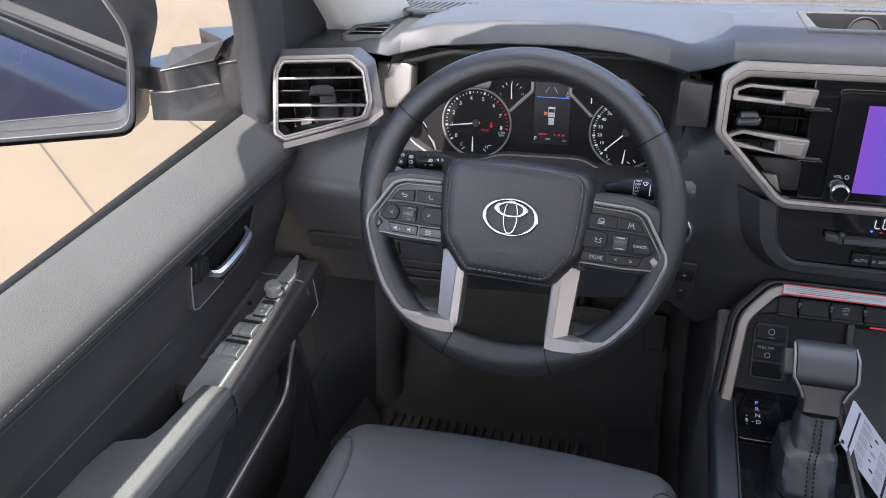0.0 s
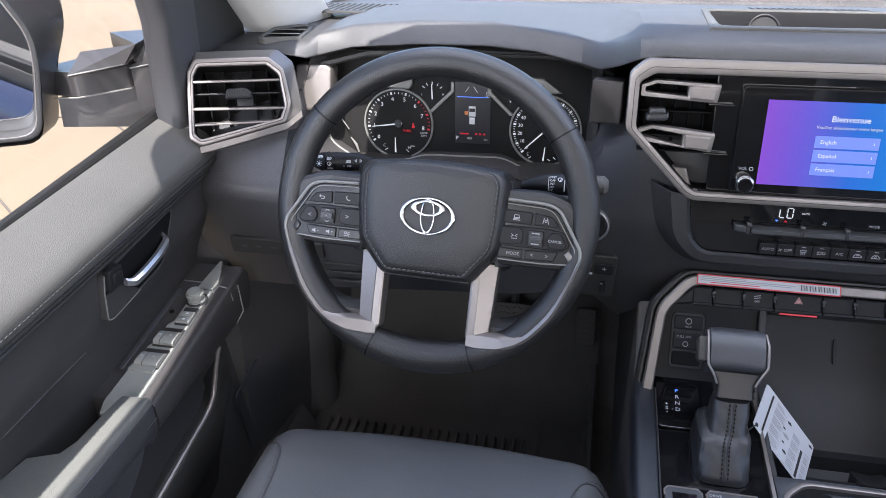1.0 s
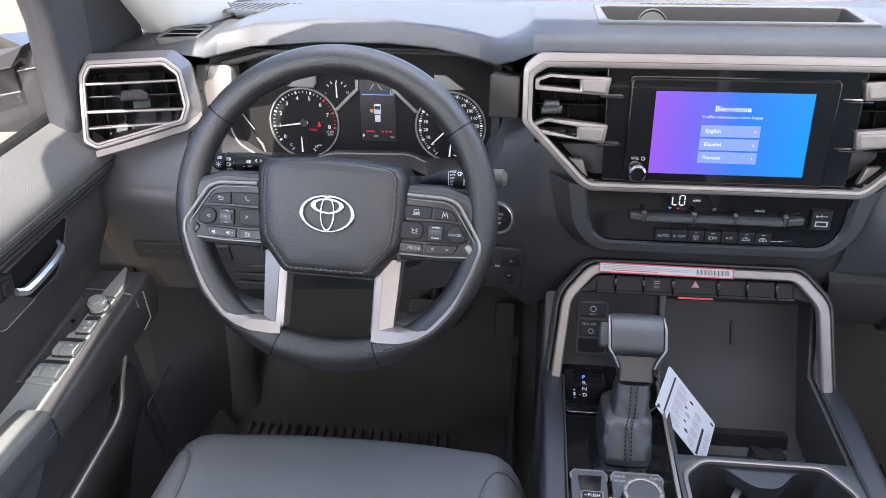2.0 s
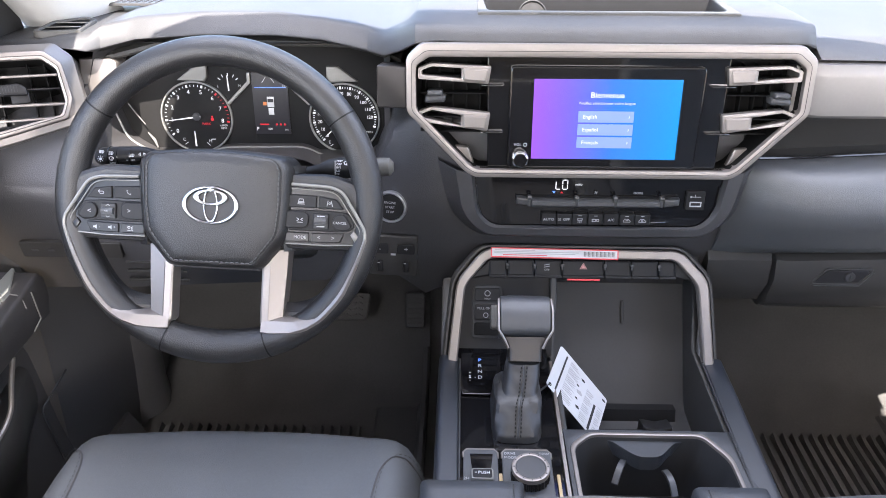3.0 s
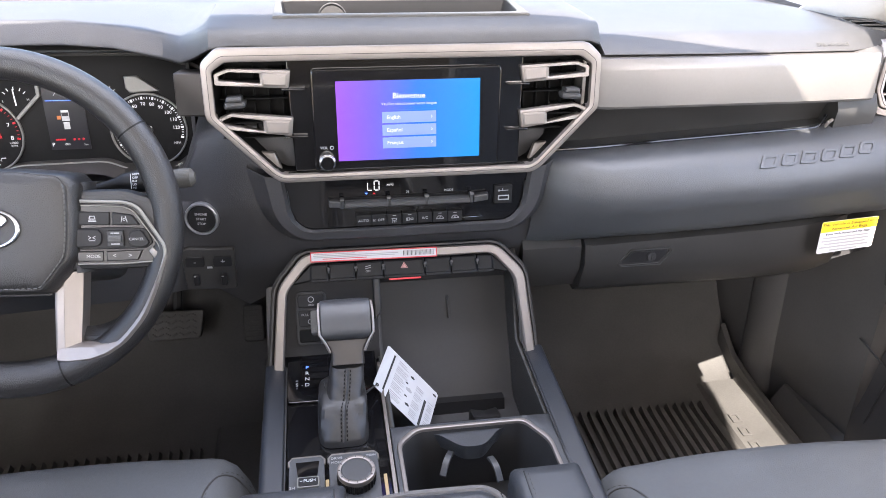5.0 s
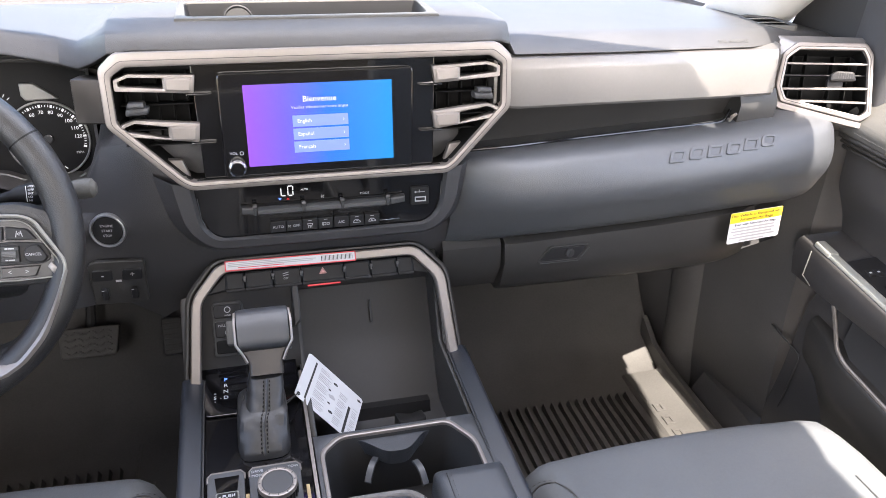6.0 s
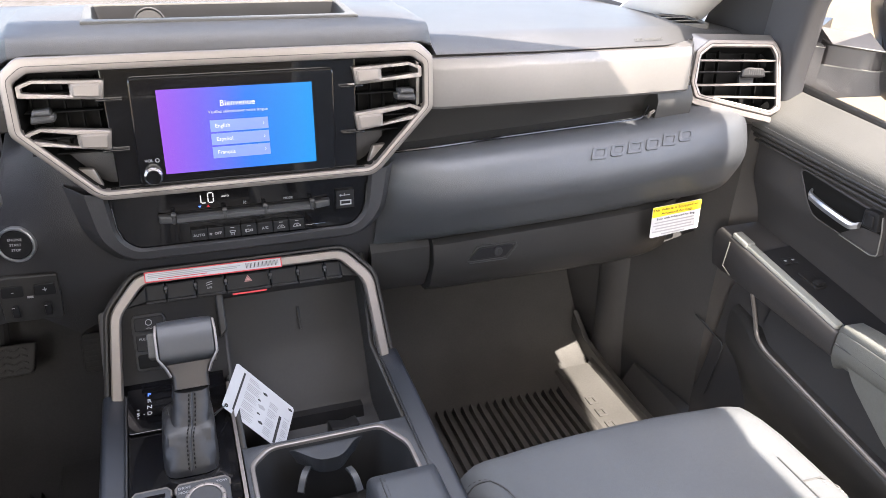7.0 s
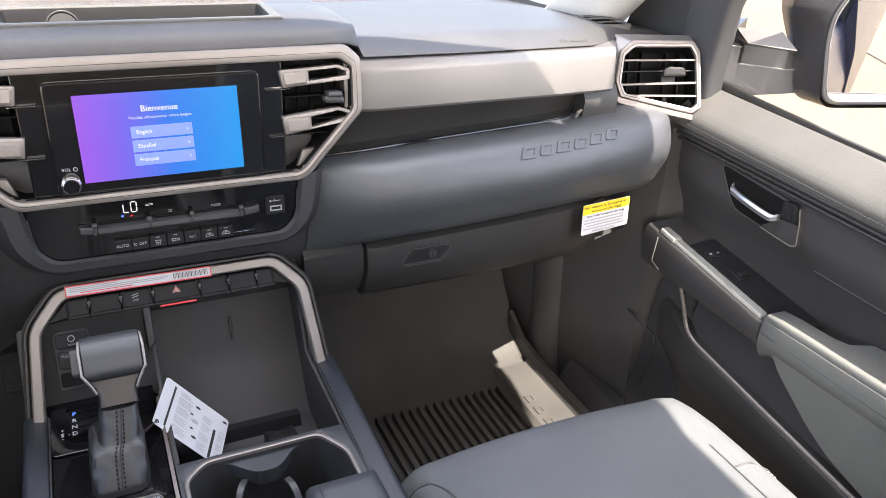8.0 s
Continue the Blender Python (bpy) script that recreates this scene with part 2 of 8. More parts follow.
def band(outer, inner, depth, base=0.0, bev=0.0015):
    """A flat ring between two outlines of as many points, raised and with both upper edges rounded."""
    rows = []
    o, i = [Vector((p[0], p[1], 0)) for p in outer], [Vector((p[0], p[1], 0)) for p in inner]
    up = Vector((0, 0, 1))

    def mix(t):
        return [a.lerp(b, t) for a, b in zip(o, i)]
    w = sum((a - b).length for a, b in zip(o, i)) / len(o)
    t = min(0.45, bev / max(w, 1e-6))
    rows = [[p + up * base for p in o], [p + up * (base + depth - bev) for p in o], [p + up * (base + depth - bev * 0.3) for p in mix(t * 0.3)],
            [p + up * (base + depth) for p in mix(t)], [p + up * (base + depth) for p in mix(1 - t)],
            [p + up * (base + depth - bev * 0.3) for p in mix(1 - t * 0.3)], [p + up * (base + depth - bev) for p in i], [p + up * base for p in i]]
    return loft(rows + [rows[0]], caps=False)


def box(sx, sy, sz, bev=0.002, at=(0, 0, 0), seg=2):
    bm = bmesh.new()
    bmesh.ops.create_cube(bm, size=1)
    bm.transform(Matrix.Translation(at) @ Matrix.Diagonal((sx, sy, sz, 1)))
    if bev > 0:
        bmesh.ops.bevel(bm, geom=bm.edges[:], offset=min(bev, 0.45 * min(sx, sy, sz)), segments=seg, profile=0.5, affect="EDGES")
    return bm


def tube(path, r, n=8, closed=False):
    """A round bar along a path; r is one radius or one a point."""
    path = [Vector(p) for p in path]
    k = len(path)
    rr = r if hasattr(r, "__len__") else [r] * k
    rings = []
    nrm = None
    for i, p in enumerate(path):
        t = (path[(i + 1) % k] - path[i - 1]) if closed else (path[min(i + 1, k - 1)] - path[max(i - 1, 0)])
        t.normalize()
        if nrm is None:
            nrm = t.orthogonal().normalized()
        nrm = (nrm - t * nrm.dot(t)).normalized()
        b = t.cross(nrm)
        rings.append([p + (nrm * math.cos(a) + b * math.sin(a)) * rr[i] for a in (2 * math.pi * j / n for j in range(n))])
    if closed:
        best = min(range(n), key=lambda s: (rings[-1][0] - rings[0][s]).length)
        rings.append([rings[0][(j + best) % n] for j in range(n)])
        return loft(rings, caps=False)
    return loft(rings)


def disc(r, depth, bev=0.001, n=32, base=0.0, rx=None):
    rx = rx or r
    return prism([(rx * math.cos(2 * math.pi * i / n), r * math.sin(2 * math.pi * i / n)) for i in range(n)], depth, bev, base)


def hoop(r1, r2, depth, n=40, base=0.0, bev=0.0008, a0=0.0, a1=360.0, rx=1.0):
    if a1 - a0 >= 360:
        ang = [2 * math.pi * i / n for i in range(n)]
        return band([(r1 * rx * math.cos(a), r1 * math.sin(a)) for a in ang], [(r2 * rx * math.cos(a), r2 * math.sin(a)) for a in ang], depth, base, bev)
    ang = [radians(a0 + (a1 - a0) * i / n) for i in range(n + 1)]
    return prism([(r1 * math.cos(a), r1 * math.sin(a)) for a in ang] + [(r2 * math.cos(a), r2 * math.sin(a)) for a in ang[::-1]], depth, 0, base)


def lettering(text, size, mat, parent, m, align="CENTER", name="lettering", thick=0.0002):
    """Words in the built-in font, as a thin mesh of their own."""
    cu = bpy.data.curves.new(name, "FONT")
    cu.body, cu.size, cu.align_x, cu.align_y, cu.extrude = text, size, align, "CENTER", thick
    cu.resolution_u = 2
    ob = bpy.data.objects.new(name, cu)
    scene.collection.objects.link(ob)
    me = bpy.data.meshes.new_from_object(ob.evaluated_get(bpy.context.evaluated_depsgraph_get()))
    bpy.data.objects.remove(ob)
    bpy.data.curves.remove(cu)
    bm = bmesh.new()
    bm.from_mesh(me)
    bpy.data.meshes.remove(me)
    return part(name, bm, mat, parent, m=m)


def bar(w, h, mat, parent, m, name="print_bar", thick=0.0004):
    return part(name, prism([(-w / 2, -h / 2), (w / 2, -h / 2), (w / 2, h / 2), (-w / 2, h / 2)], thick), mat, parent, m=m)


def strokes(lines, w=0.0007, d=0.0003):
    """Thin raised lines along flat polylines, as one bmesh."""
    out = []
    for ln in lines:
        for (xa, ya), (xb, yb) in zip(ln, ln[1:]):
            n = math.hypot(xb - xa, yb - ya)
            out.append(placed(box(n + w * 0.6, w, d, 0), pose((xa + xb) / 2, (ya + yb) / 2, 0, 0, 0, math.degrees(math.atan2(yb - ya, xb - xa)))))
    return join(*out)


def arc(cx, cy, r, a0, a1, n=6, ry=None):
    return [(cx + r * math.cos(radians(a0 + (a1 - a0) * i / n)), cy + (ry or r) * math.sin(radians(a0 + (a1 - a0) * i / n))) for i in range(n + 1)]


def stitches(path, parent, length=0.005, gap=0.003, r=0.0006, mat=None, name="stitching"):
    """A row of short thread loops along a path, as one mesh."""
    path = [Vector(p) for p in path]
    total, out = 0.0, []
    seg = [(a, b, (b - a).length) for a, b in zip(path, path[1:])]
    whole = sum(s[2] for s in seg)

    def at(d):
        for a, b, n in seg:
            if d <= n:
                return a.lerp(b, d / n if n else 0)
            d -= n
        return path[-1]
    while total + length < whole:
        out.append(tube([at(total), at(total + length * 0.5), at(total + length)], [r * 0.5, r, r * 0.5], 5))
        total += length + gap
    return part(name, join(*out), mat or THREAD, parent)

# ---- ground and cab shell ----
bm = bmesh.new()
bmesh.ops.create_grid(bm, x_segments=40, y_segments=40, size=400)
ground = part("ground", bm, CONCRETE)
tagged(ground, "wide pale sunlit concrete lot around the truck", "ground", kind="structure")
for i, (x, y, a, ln) in enumerate(((-3.7, 3.3, 0, 60), (-0.5, 9.0, 90, 60), (4.6, -2, 0, 60), (0, -6.0, 90, 60))):
    j = part("joint", box(0.012, ln, 0.006, 0), JOINT, ground, m=pose(x, y, 0.004, 0, 0, 52 + a))

floor = part("floor", loft([[Vector((x, y, z)) for y, z in ((-1.3, 0.66), (1.08, 0.66), (1.18, 0.71), (1.36, 1.00), (1.42, 1.45), (1.48, 1.45), (1.44, 0.95), (1.25, 0.6), (-1.3, 0.6))]
                            for x in (-0.9, 0.9)]), CARPET)
tagged(floor, "black carpeted cab floor and toe board", "floor", kind="structure")

roof = part("ceiling", loft([[Vector((x, y, z + d)) for x, z in ((-0.65, 1.92), (-0.45, 1.965), (0, 1.985), (0.45, 1.965), (0.65, 1.92))] +
                             [Vector((x, y, z + d + 0.04)) for x, z in ((0.65, 1.93), (0.45, 1.98), (0, 2.0), (-0.45, 1.98), (-0.69, 1.93))]
                             for y, d in ((0.30, -0.01), (0.1, 0.0), (-0.6, 0.0), (-1.3, -0.03))]), HEADLINER)
tagged(roof, "pale grey cloth headliner under the cab roof", "ceiling", kind="structure")

# unseen header; front edge points set where sunlight on the dashboard should start
EDGE = ((-0.63, 0.33), (-0.605, 0.37), (-0.585, 0.50), (-0.56, 0.55), (-0.50, 0.57), (-0.30, 0.57), (-0.25, 0.53), (-0.15, 0.505), (0.0, 0.495), (0.30, 0.485), (0.50, 0.44), (0.58, 0.38), (0.63, 0.33))
head = part("windscreen_header", loft([[Vector((x, 0.28, 1.985 - 0.13 * abs(x) ** 2.2)), Vector((x, yf, 1.965 - 0.10 * abs(x) ** 2.2)), Vector((x, yf, 1.985 - 0.10 * abs(x) ** 2.2)), Vector((x, 0.28, 2.03 - 0.13 * abs(x) ** 2.2))] for x, yf in EDGE]), HEADLINER)
tagged(head, "unseen pale grey windscreen header, front edge shaped to place the dashboard sunlight", "header", kind="structure")

wall = part("wall_rear", join(box(1.8, 0.06, 0.8, 0.01, (0, -1.33, 1.0)), box(0.16, 0.06, 0.6, 0.01, (-0.74, -1.33, 1.7)), box(0.16, 0.06, 0.6, 0.01, (0.74, -1.33, 1.7)),
                              box(1.5, 0.06, 0.10, 0.01, (0, -1.33, 1.92))), PLASTIC)
tagged(wall, "black trimmed rear wall of the cab with its window opening", "wall", kind="structure")

rg = part("window_2", loft([[Vector((x, y, z)) for y, z in ((-1.318, 1.39), (-1.318, 1.89), (-1.313, 1.89), (-1.313, 1.39))] for x in (-0.67, 0.67)]), TINTED)
rg.visible_shadow = False
tagged(rg, "dark tinted rear window of the cab", "window", kind="structure")

# unseen roof rail edges, unequal left and right, set to place the sun patches
RAIL_L = ((0.42, 0.80), (0.36, 0.80), (0.30, 0.768), (0.25, 0.754), (0.10, 0.744), (-0.10, 0.735), (-1.3, 0.72))
RAIL_R = ((0.42, 0.735), (0.36, 0.735), (0.25, 0.745), (0.20, 0.745), (0.07, 0.720), (-0.03, 0.685), (-0.14, 0.658), (-1.3, 0.65))
for s, nm, rail in ((-1, "left", RAIL_L), (1, "right", RAIL_R)):
    # rear half of the cab side: sill, pillars and roof rail, with the rear door's window left open
    bms = [box(0.09, 0.93, 0.72, 0.02, (0.87, -0.85, 1.03)), box(0.07, 0.10, 0.62, 0.02, (0.80, -0.40, 1.67)), box(0.07, 0.10, 0.62, 0.02, (0.79, -1.28, 1.67)),
           loft([[Vector((x, y, z - 0.2 * max(0, y - 0.2))) for x, z in ((0.58, 1.885), (r - 0.008, 1.868), (r, 1.93), (0.60, 1.96))] for y, r in rail])]
    w = part("wall_" + nm, join(*bms), PLASTIC, side=s)
    tagged(w, "dark trimmed cab side with pillar and unseen roof rail shaped for the sun patches", "wall", kind="structure")
    kick = part("trim", loft([[Vector((x, y, z)) for x, z in ((0.83 - k, 0.66), (0.815 - k, 1.0), (0.82 - k, 1.45), (0.90, 1.45), (0.90, 0.66))] for y, k in ((0.80, 0.0), (0.95, 0.02), (1.40, 0.06))]), KICK, side=s)
    tagged(kick, "black plastic kick panel beside the footwell", "kick panel", kind="structure")
    # rounded post between kick panel and door sill, and the sill ramp behind it
    ridge = []
    for z, y, x, r in ((0.66, 1.060, 0.775, 0.045), (0.72, 1.065, 0.785, 0.045), (0.80, 1.070, 0.790, 0.048), (0.95, 1.075, 0.790, 0.052), (1.16, 1.070, 0.785, 0.060)):
        ridge.append([Vector((x + 0.035 - r * 1.1 * math.sin(a), y - r * 1.3 * math.cos(a), z)) for a in [math.pi * k / 10 for k in range(11)]] + [Vector((0.90, y + r * 1.3, z)), Vector((0.90, y - r * 1.3, z))])
    k2 = part("trim", loft(ridge), KICK, side=s)
    tagged(k2, "rounded dark plastic post beside the footwell", "kick panel", kind="structure")
    k3 = part("trim", loft([[Vector((x, y, z)) for x, z in ((0.772, 0.66), (0.780, 0.700 + h), (0.800, 0.735 + h), (0.90, 0.745 + h), (0.90, 0.66))] for y, h in ((0.96, 0.0), (0.80, 0.0), (0.40, 0.0), (-0.36, 0.0))]), KICK, side=s)
    tagged(k3, "dark plastic door sill trim", "sill trim", kind="structure")
    # windscreen pillar with its pale trim
    base = [(0.745, 0.965, 1.44), (0.83, 0.99, 1.44), (0.80, 1.14, 1.43), (0.695, 1.10, 1.44)]
    rings = []
    for t in (0, 0.25, 0.5, 0.75, 1.0):
        c = Vector((-0.09 * t, -0.70 * t, 0.50 * t))
        q = [Vector(p) + c for p in base]
        mid = sum(q, Vector()) / 4
        rings.append(fillet([mid.lerp(p, 1 - 0.5 * t) for p in q], 0.03, 3))
    p = part("windscreen_pillar", loft(rings), HEADLINER, side=s)
    tagged(p, "pale grey trimmed windscreen pillar rising from the dashboard", "pillar", kind="structure")

ws = part("window_1", loft([[Vector((x * 0.80, 1.36, 1.44)), Vector((x * 0.63, 0.50, 1.96)), Vector((x * 0.63, 0.495, 1.955)), Vector((x * 0.80, 1.355, 1.435))] for x in (-1, 1)]), GLASS)
ws.visible_shadow = False
tagged(ws, "clear raked windscreen above the dashboard", "windscreen", kind="structure")


# ---- doors ----
def door(s):
    side = "driver's" if s < 0 else "passenger's"
    d = thing("front_door_" + ("left" if s < 0 else "right"), (s * 0.86, 0.2, 0.66), "closed black front door with padded sill and armrest, window up", "car door", "front doors")
    d.name = "front_door"
    ys = [0.765, 0.74, 0.60, 0.45, 0.30, 0.10, -0.10, -0.36]

    def run(prof, r, dz=0.0, stations=None, n=3):
        out = []
        for y in stations or ys:
            k = dz * (0.743 - y)
            out.append([Vector((p.x, y, p.y - k)) for p in fillet(prof, r, n)])
        return loft(out)
    # inner trim
    part("panel", run([(0.800, 1.345), (0.810, 1.30), (0.812, 1.245), (0.838, 1.190), (0.853, 1.13), (0.853, 1.08), (0.822, 1.02), (0.806, 0.88), (0.79, 0.80), (0.80, 0.70), (0.865, 0.70), (0.865, 1.345)], 0.014, 0.03), DOOR_TRIM, d, side=s)
    part("sill_pad", run([(0.784, 1.334), (0.782, 1.352), (0.792, 1.364), (0.846, 1.393), (0.862, 1.385), (0.862, 1.325), (0.80, 1.325)], [0.004, 0.01, 0.012, 0.008, 0.004, 0.004, 0.004], 0.05), VINYL_SOFT, d, "padded dark grey vinyl sill", side=s)
    for x, z, r in ((0.789, 1.329, 0.0045), (0.795, 1.319, 0.0035), (0.800, 1.309, 0.003)):
        part("piping", tube([(x, y, z - 0.035 * (0.743 - y)) for y in ys], r, 8), PLASTIC, d, side=s)
    path = [(s * 0.7822, y, 1.3425 - 0.05 * (0.743 - y)) for y in [0.74 - 0.02 * i for i in range(54)]]
    stitches(path, d, 0.0038, 0.0024, 0.0006)
    part("weather_strip", run([(0.845, 1.391), (0.848, 1.400), (0.857, 1.400), (0.862, 1.384)], 0.002, 0.065), SEAL, d, "black rubber window seal", side=s)
    part("outer_skin", run([(0.864, 1.372), (0.90, 1.335), (0.945, 1.20), (0.955, 1.0), (0.93, 0.62), (0.91, 0.62), (0.868, 1.3)], 0.02, 0.06), PAINT, d, "dark glossy painted outer skin", side=s)
    # window frame: front post, top rail
    post = [(0.816, 0.742, 1.36), (0.855, 0.742, 1.36), (0.868, 0.82, 1.36), (0.822, 0.83, 1.36)]
    rings = []
    for t in (0, 0.1, 0.3, 0.6, 1.0):
        c = Vector((-0.08 * t - 0.08 * t * t, -0.02 * t - 0.32 * t * t, 0.54 * t))
        rings.append(fillet([Vector(p) + c for p in post], 0.012, 3))
    part("window_post", loft(rings), KNEE, d, "grained dark grey window post", side=s)
    sail = [[Vector(p) for p in q] for q in ([(0.825, 0.80, 1.36), (0.85, 0.80, 1.36), (0.85, 1.02, 1.36), (0.83, 1.02, 1.36)], [(0.73, 0.66, 1.80), (0.75, 0.66, 1.80), (0.75, 0.72, 1.80), (0.73, 0.72, 1.80)])]
    part("sail_panel", loft(sail), PLASTIC_DEEP, d, side=s)
    g = part("window_pane", loft([[Vector((x + k, y, z)) for k in (0, 0.004)] + [Vector((x + 0.004 - 0.155, y - 0.03, z + 0.53)), Vector((x - 0.155, y - 0.03, z + 0.53))] for x, y, z in ((0.853, 0.80, 1.36), (0.853, -0.34, 1.30))]), GLASS, d, "clear side glass", side=s)
    g.visible_shadow = False

    # armrest
    def arm_z(y):
        return 1.155 - 0.15 * (0.74 - y)
    st = [0.772, 0.764, 0.70, 0.62, 0.54, 0.497]
    rings = []
    for y in st:
        z = arm_z(y) - (0.010 if y > 0.77 else 0.0)
        rings.append([Vector((p.x, y, p.y)) for p in fillet([(0.770, z), (0.768, z - 0.03), (0.776, 1.080 - 0.03 * (0.74 - y)), (0.859, 1.080), (0.859, z)], [0.006, 0.01, 0.006, 0.002, 0.002], 3)])
    part("armrest_front", loft(rings), DOOR_TRIM, d, side=s)
    rings, sides = [], []
    for y, w, z, xo in ((0.497, 0.012, 1.128, 0.802), (0.488, 0.018, 1.136, 0.806), (0.46, 0.02, 1.139, 0.806), (0.405, 0.02, 1.140, 0.808), (0.385, 0.02, 1.140, 0.815), (0.372, 0.02, 1.140, 0.846), (0.30, 0.02, 1.141, 0.857), (0.1, 0.02, 1.143, 0.857), (-0.2, 0.02, 1.145, 0.857), (-0.30, 0.02, 1.13, 0.857)):
        rings.append([Vector((p.x, y, p.y)) for p in fillet([(0.786 - w, z), (0.7855 - w, z - 0.013), (xo, z - 0.013), (xo, z - 0.002)], [0.007, 0.003, 0.001, 0.006], 4)])
        sides.append([Vector((p.x, y, p.y)) for p in fillet([(0.7850 - w, z - 0.0115), (0.784 - w, z - 0.05), (0.786, z - 0.075), (xo - 0.001, z - 0.08), (xo - 0.001, z - 0.0115)], [0.002, 0.02, 0.012, 0.002, 0.002], 4)])
    part("armrest_pad", loft(rings), PAD_GREY, d, "soft grey vinyl armrest pad", side=s)
    # one vinyl on both doors: coloured grey where light reaches it, black where shaded
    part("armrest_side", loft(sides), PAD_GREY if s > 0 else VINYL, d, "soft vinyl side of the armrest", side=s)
    skirt = [(0.488, 1.10), (0.474, 1.092), (0.453, 1.060), (0.388, 1.008), (0.348, 0.985), (0.25, 0.955), (-0.30, 0.93), (-0.30, 1.10)]
    # skirt coloured like the side: grey on the lit door, black on the shaded one
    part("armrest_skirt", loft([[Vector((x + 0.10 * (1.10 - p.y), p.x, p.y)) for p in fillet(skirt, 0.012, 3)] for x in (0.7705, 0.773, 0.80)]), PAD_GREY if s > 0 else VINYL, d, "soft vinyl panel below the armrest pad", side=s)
    part("seam", tube([(0.7655, y, 1.105) for y in (0.49, 0.3, 0.1, -0.2)], 0.0012, 6), PLASTIC_DEEP, d, side=s)

    def on_arm(u, y, up=0.0):
        """Pose on the armrest's top: local x outwards, local y forwards."""
        a = math.degrees(math.atan(0.15))
        return pose(u, y, arm_z(y) + up, a, 0, 0)
    if s < 0:
        plate = part("switch_plate", prism(fillet([(0.7895, 0.001), (0.8125, 0.003), (0.8145, -0.030), (0.8145, -0.066), (0.8200, -0.072), (0.8205, -0.108), (0.8255, -0.114), (0.8300, -0.160), (0.8320, -0.213), (0.8260, -0.233), (0.8000, -0.205), (0.7895, -0.2005)], 0.003, 3), 0.0045, 0.0018), PLATE, d, "satin grey switch plate", m=on_arm(0, 0.70, 0.0005), side=s)
        part("plate_tip", loft([[Vector(p) for p in ((0.7895, 0.002, 0.006), (0.8125, 0.004, 0.006), (0.8120, 0.022, 0.005), (0.8085, 0.069, 0.0035), (0.8050, 0.069, 0.0035), (0.7872, 0.016, 0.005))], [Vector(p) for p in ((0.7895, 0.002, -0.004), (0.8125, 0.004, -0.004), (0.8120, 0.022, -0.004), (0.8085, 0.069, -0.004), (0.8050, 0.069, -0.004), (0.7872, 0.016, -0.004))]]), PLATE, plate, "pale pointed tip of the plate", m=on_arm(0, 0.70, 0.0005), side=s)
        part("mirror_knob", join(disc(0.0125, 0.003, 0.001), placed(disc(0.0105, 0.006, 0.0015), pose(0, 0, 0.003)), placed(disc(0.0118, 0.005, 0.0015), pose(0, 0, 0.009)), placed(disc(0.0100, 0.004, 0.0015), pose(0, 0, 0.0135)), *[placed(box(0.0009, 0.0016, 0.0045, 0), pose(0.0118 * math.cos(k * math.pi / 8), 0.0118 * math.sin(k * math.pi / 8), 0.0115, 0, 0, k * 22.5)) for k in range(16)]), PLATE, plate, "ribbed mirror adjuster knob", m=on_arm(0.8020, 0.678, 0.005), side=s)
        part("knob_base", hoop(0.0150, 0.0122, 0.002, 28), PLASTIC_DEEP, plate, m=on_arm(0.8020, 0.678, 0.005), side=s)
        part("dark_strip", prism(fillet([(0.8375, -0.158), (0.8440, -0.158), (0.8420, 0.002), (0.8365, 0.002)], 0.002, 2), 0.003, 0.001), VINYL, d, "dark strip beside the switches", m=on_arm(0, 0.70, 0.0005), side=s)
        # lock pair, then two rows of window switches, each with a scooped front
        for k, (y, h, u0, u1) in enumerate(((-0.0595, 0.0225, 0.7905, 0.8095), (-0.1020, 0.0220, 0.7905, 0.8190), (-0.1420, 0.0220, 0.7915, 0.8235))):
            part("switch_well", prism(fillet([(u0 - 0.001, y - h / 2 - 0.003), (u1 + 0.001, y - h / 2 - 0.003), (u1 + 0.001, y + h / 2 + 0.010), (u0 - 0.001, y + h / 2 + 0.010)], 0.002, 2), 0.0006, 0, 0.0046), PLASTIC_DEEP if k == 0 else DARK_TRIM, plate, m=on_arm(0, 0.70, 0.0005), side=s)
            mid = (u0 + u1) / 2 if k == 0 else u0 + (u1 - u0) * 0.68
            for ua, ub in ((u0, mid - 0.0006), (mid + 0.0006, u1)):
                if k == 0:
                    ua, ub = u0, u1
                prof = [(-h / 2, 0.004), (-h / 2, 0.0095), (-h / 2 + 0.003, 0.0115), (h / 2 - 0.003, 0.0105), (h / 2, 0.0085), (h / 2 + 0.004, 0.0050), (h / 2 + 0.0085, 0.0046)] if k else [(-h / 2, 0.004), (-h / 2, 0.0075), (h / 2, 0.0075), (h / 2, 0.004)]
                if k == 0 and ua == u0 and mid - 0.0006 > ua:
                    part("lock_switch", join(box(u1 - u0, 0.0104, 0.004, 0.001, ((u0 + u1) / 2, y + 0.0056, 0.0062)), box(u1 - u0, 0.0104, 0.004, 0.001, ((u0 + u1) / 2, y - 0.0056, 0.0062))), PLATE, plate, "grey lock switch pair", m=on_arm(0, 0.70, 0.0005), side=s)
                    for dy in (-0.0056, 0.0056):
                        bar(0.0036, 0.0030, PAPER, plate, Matrix.Diagonal((s, 1, 1, 1)) @ on_arm(u0 + 0.009, 0.70 + y + dy, 0.0090), "switch_mark")
                    break
                sw_ = part("window_switch", loft([[Vector((u, y + py, pz)) for py, pz in prof] + [Vector((u, y + prof[-1][0], 0.003)), Vector((u, y + prof[0][0], 0.003))] for u in (ua, ub)]), PLATE, plate, "grey window switch key with a scooped front", m=on_arm(0, 0.70, 0.0005), side=s)
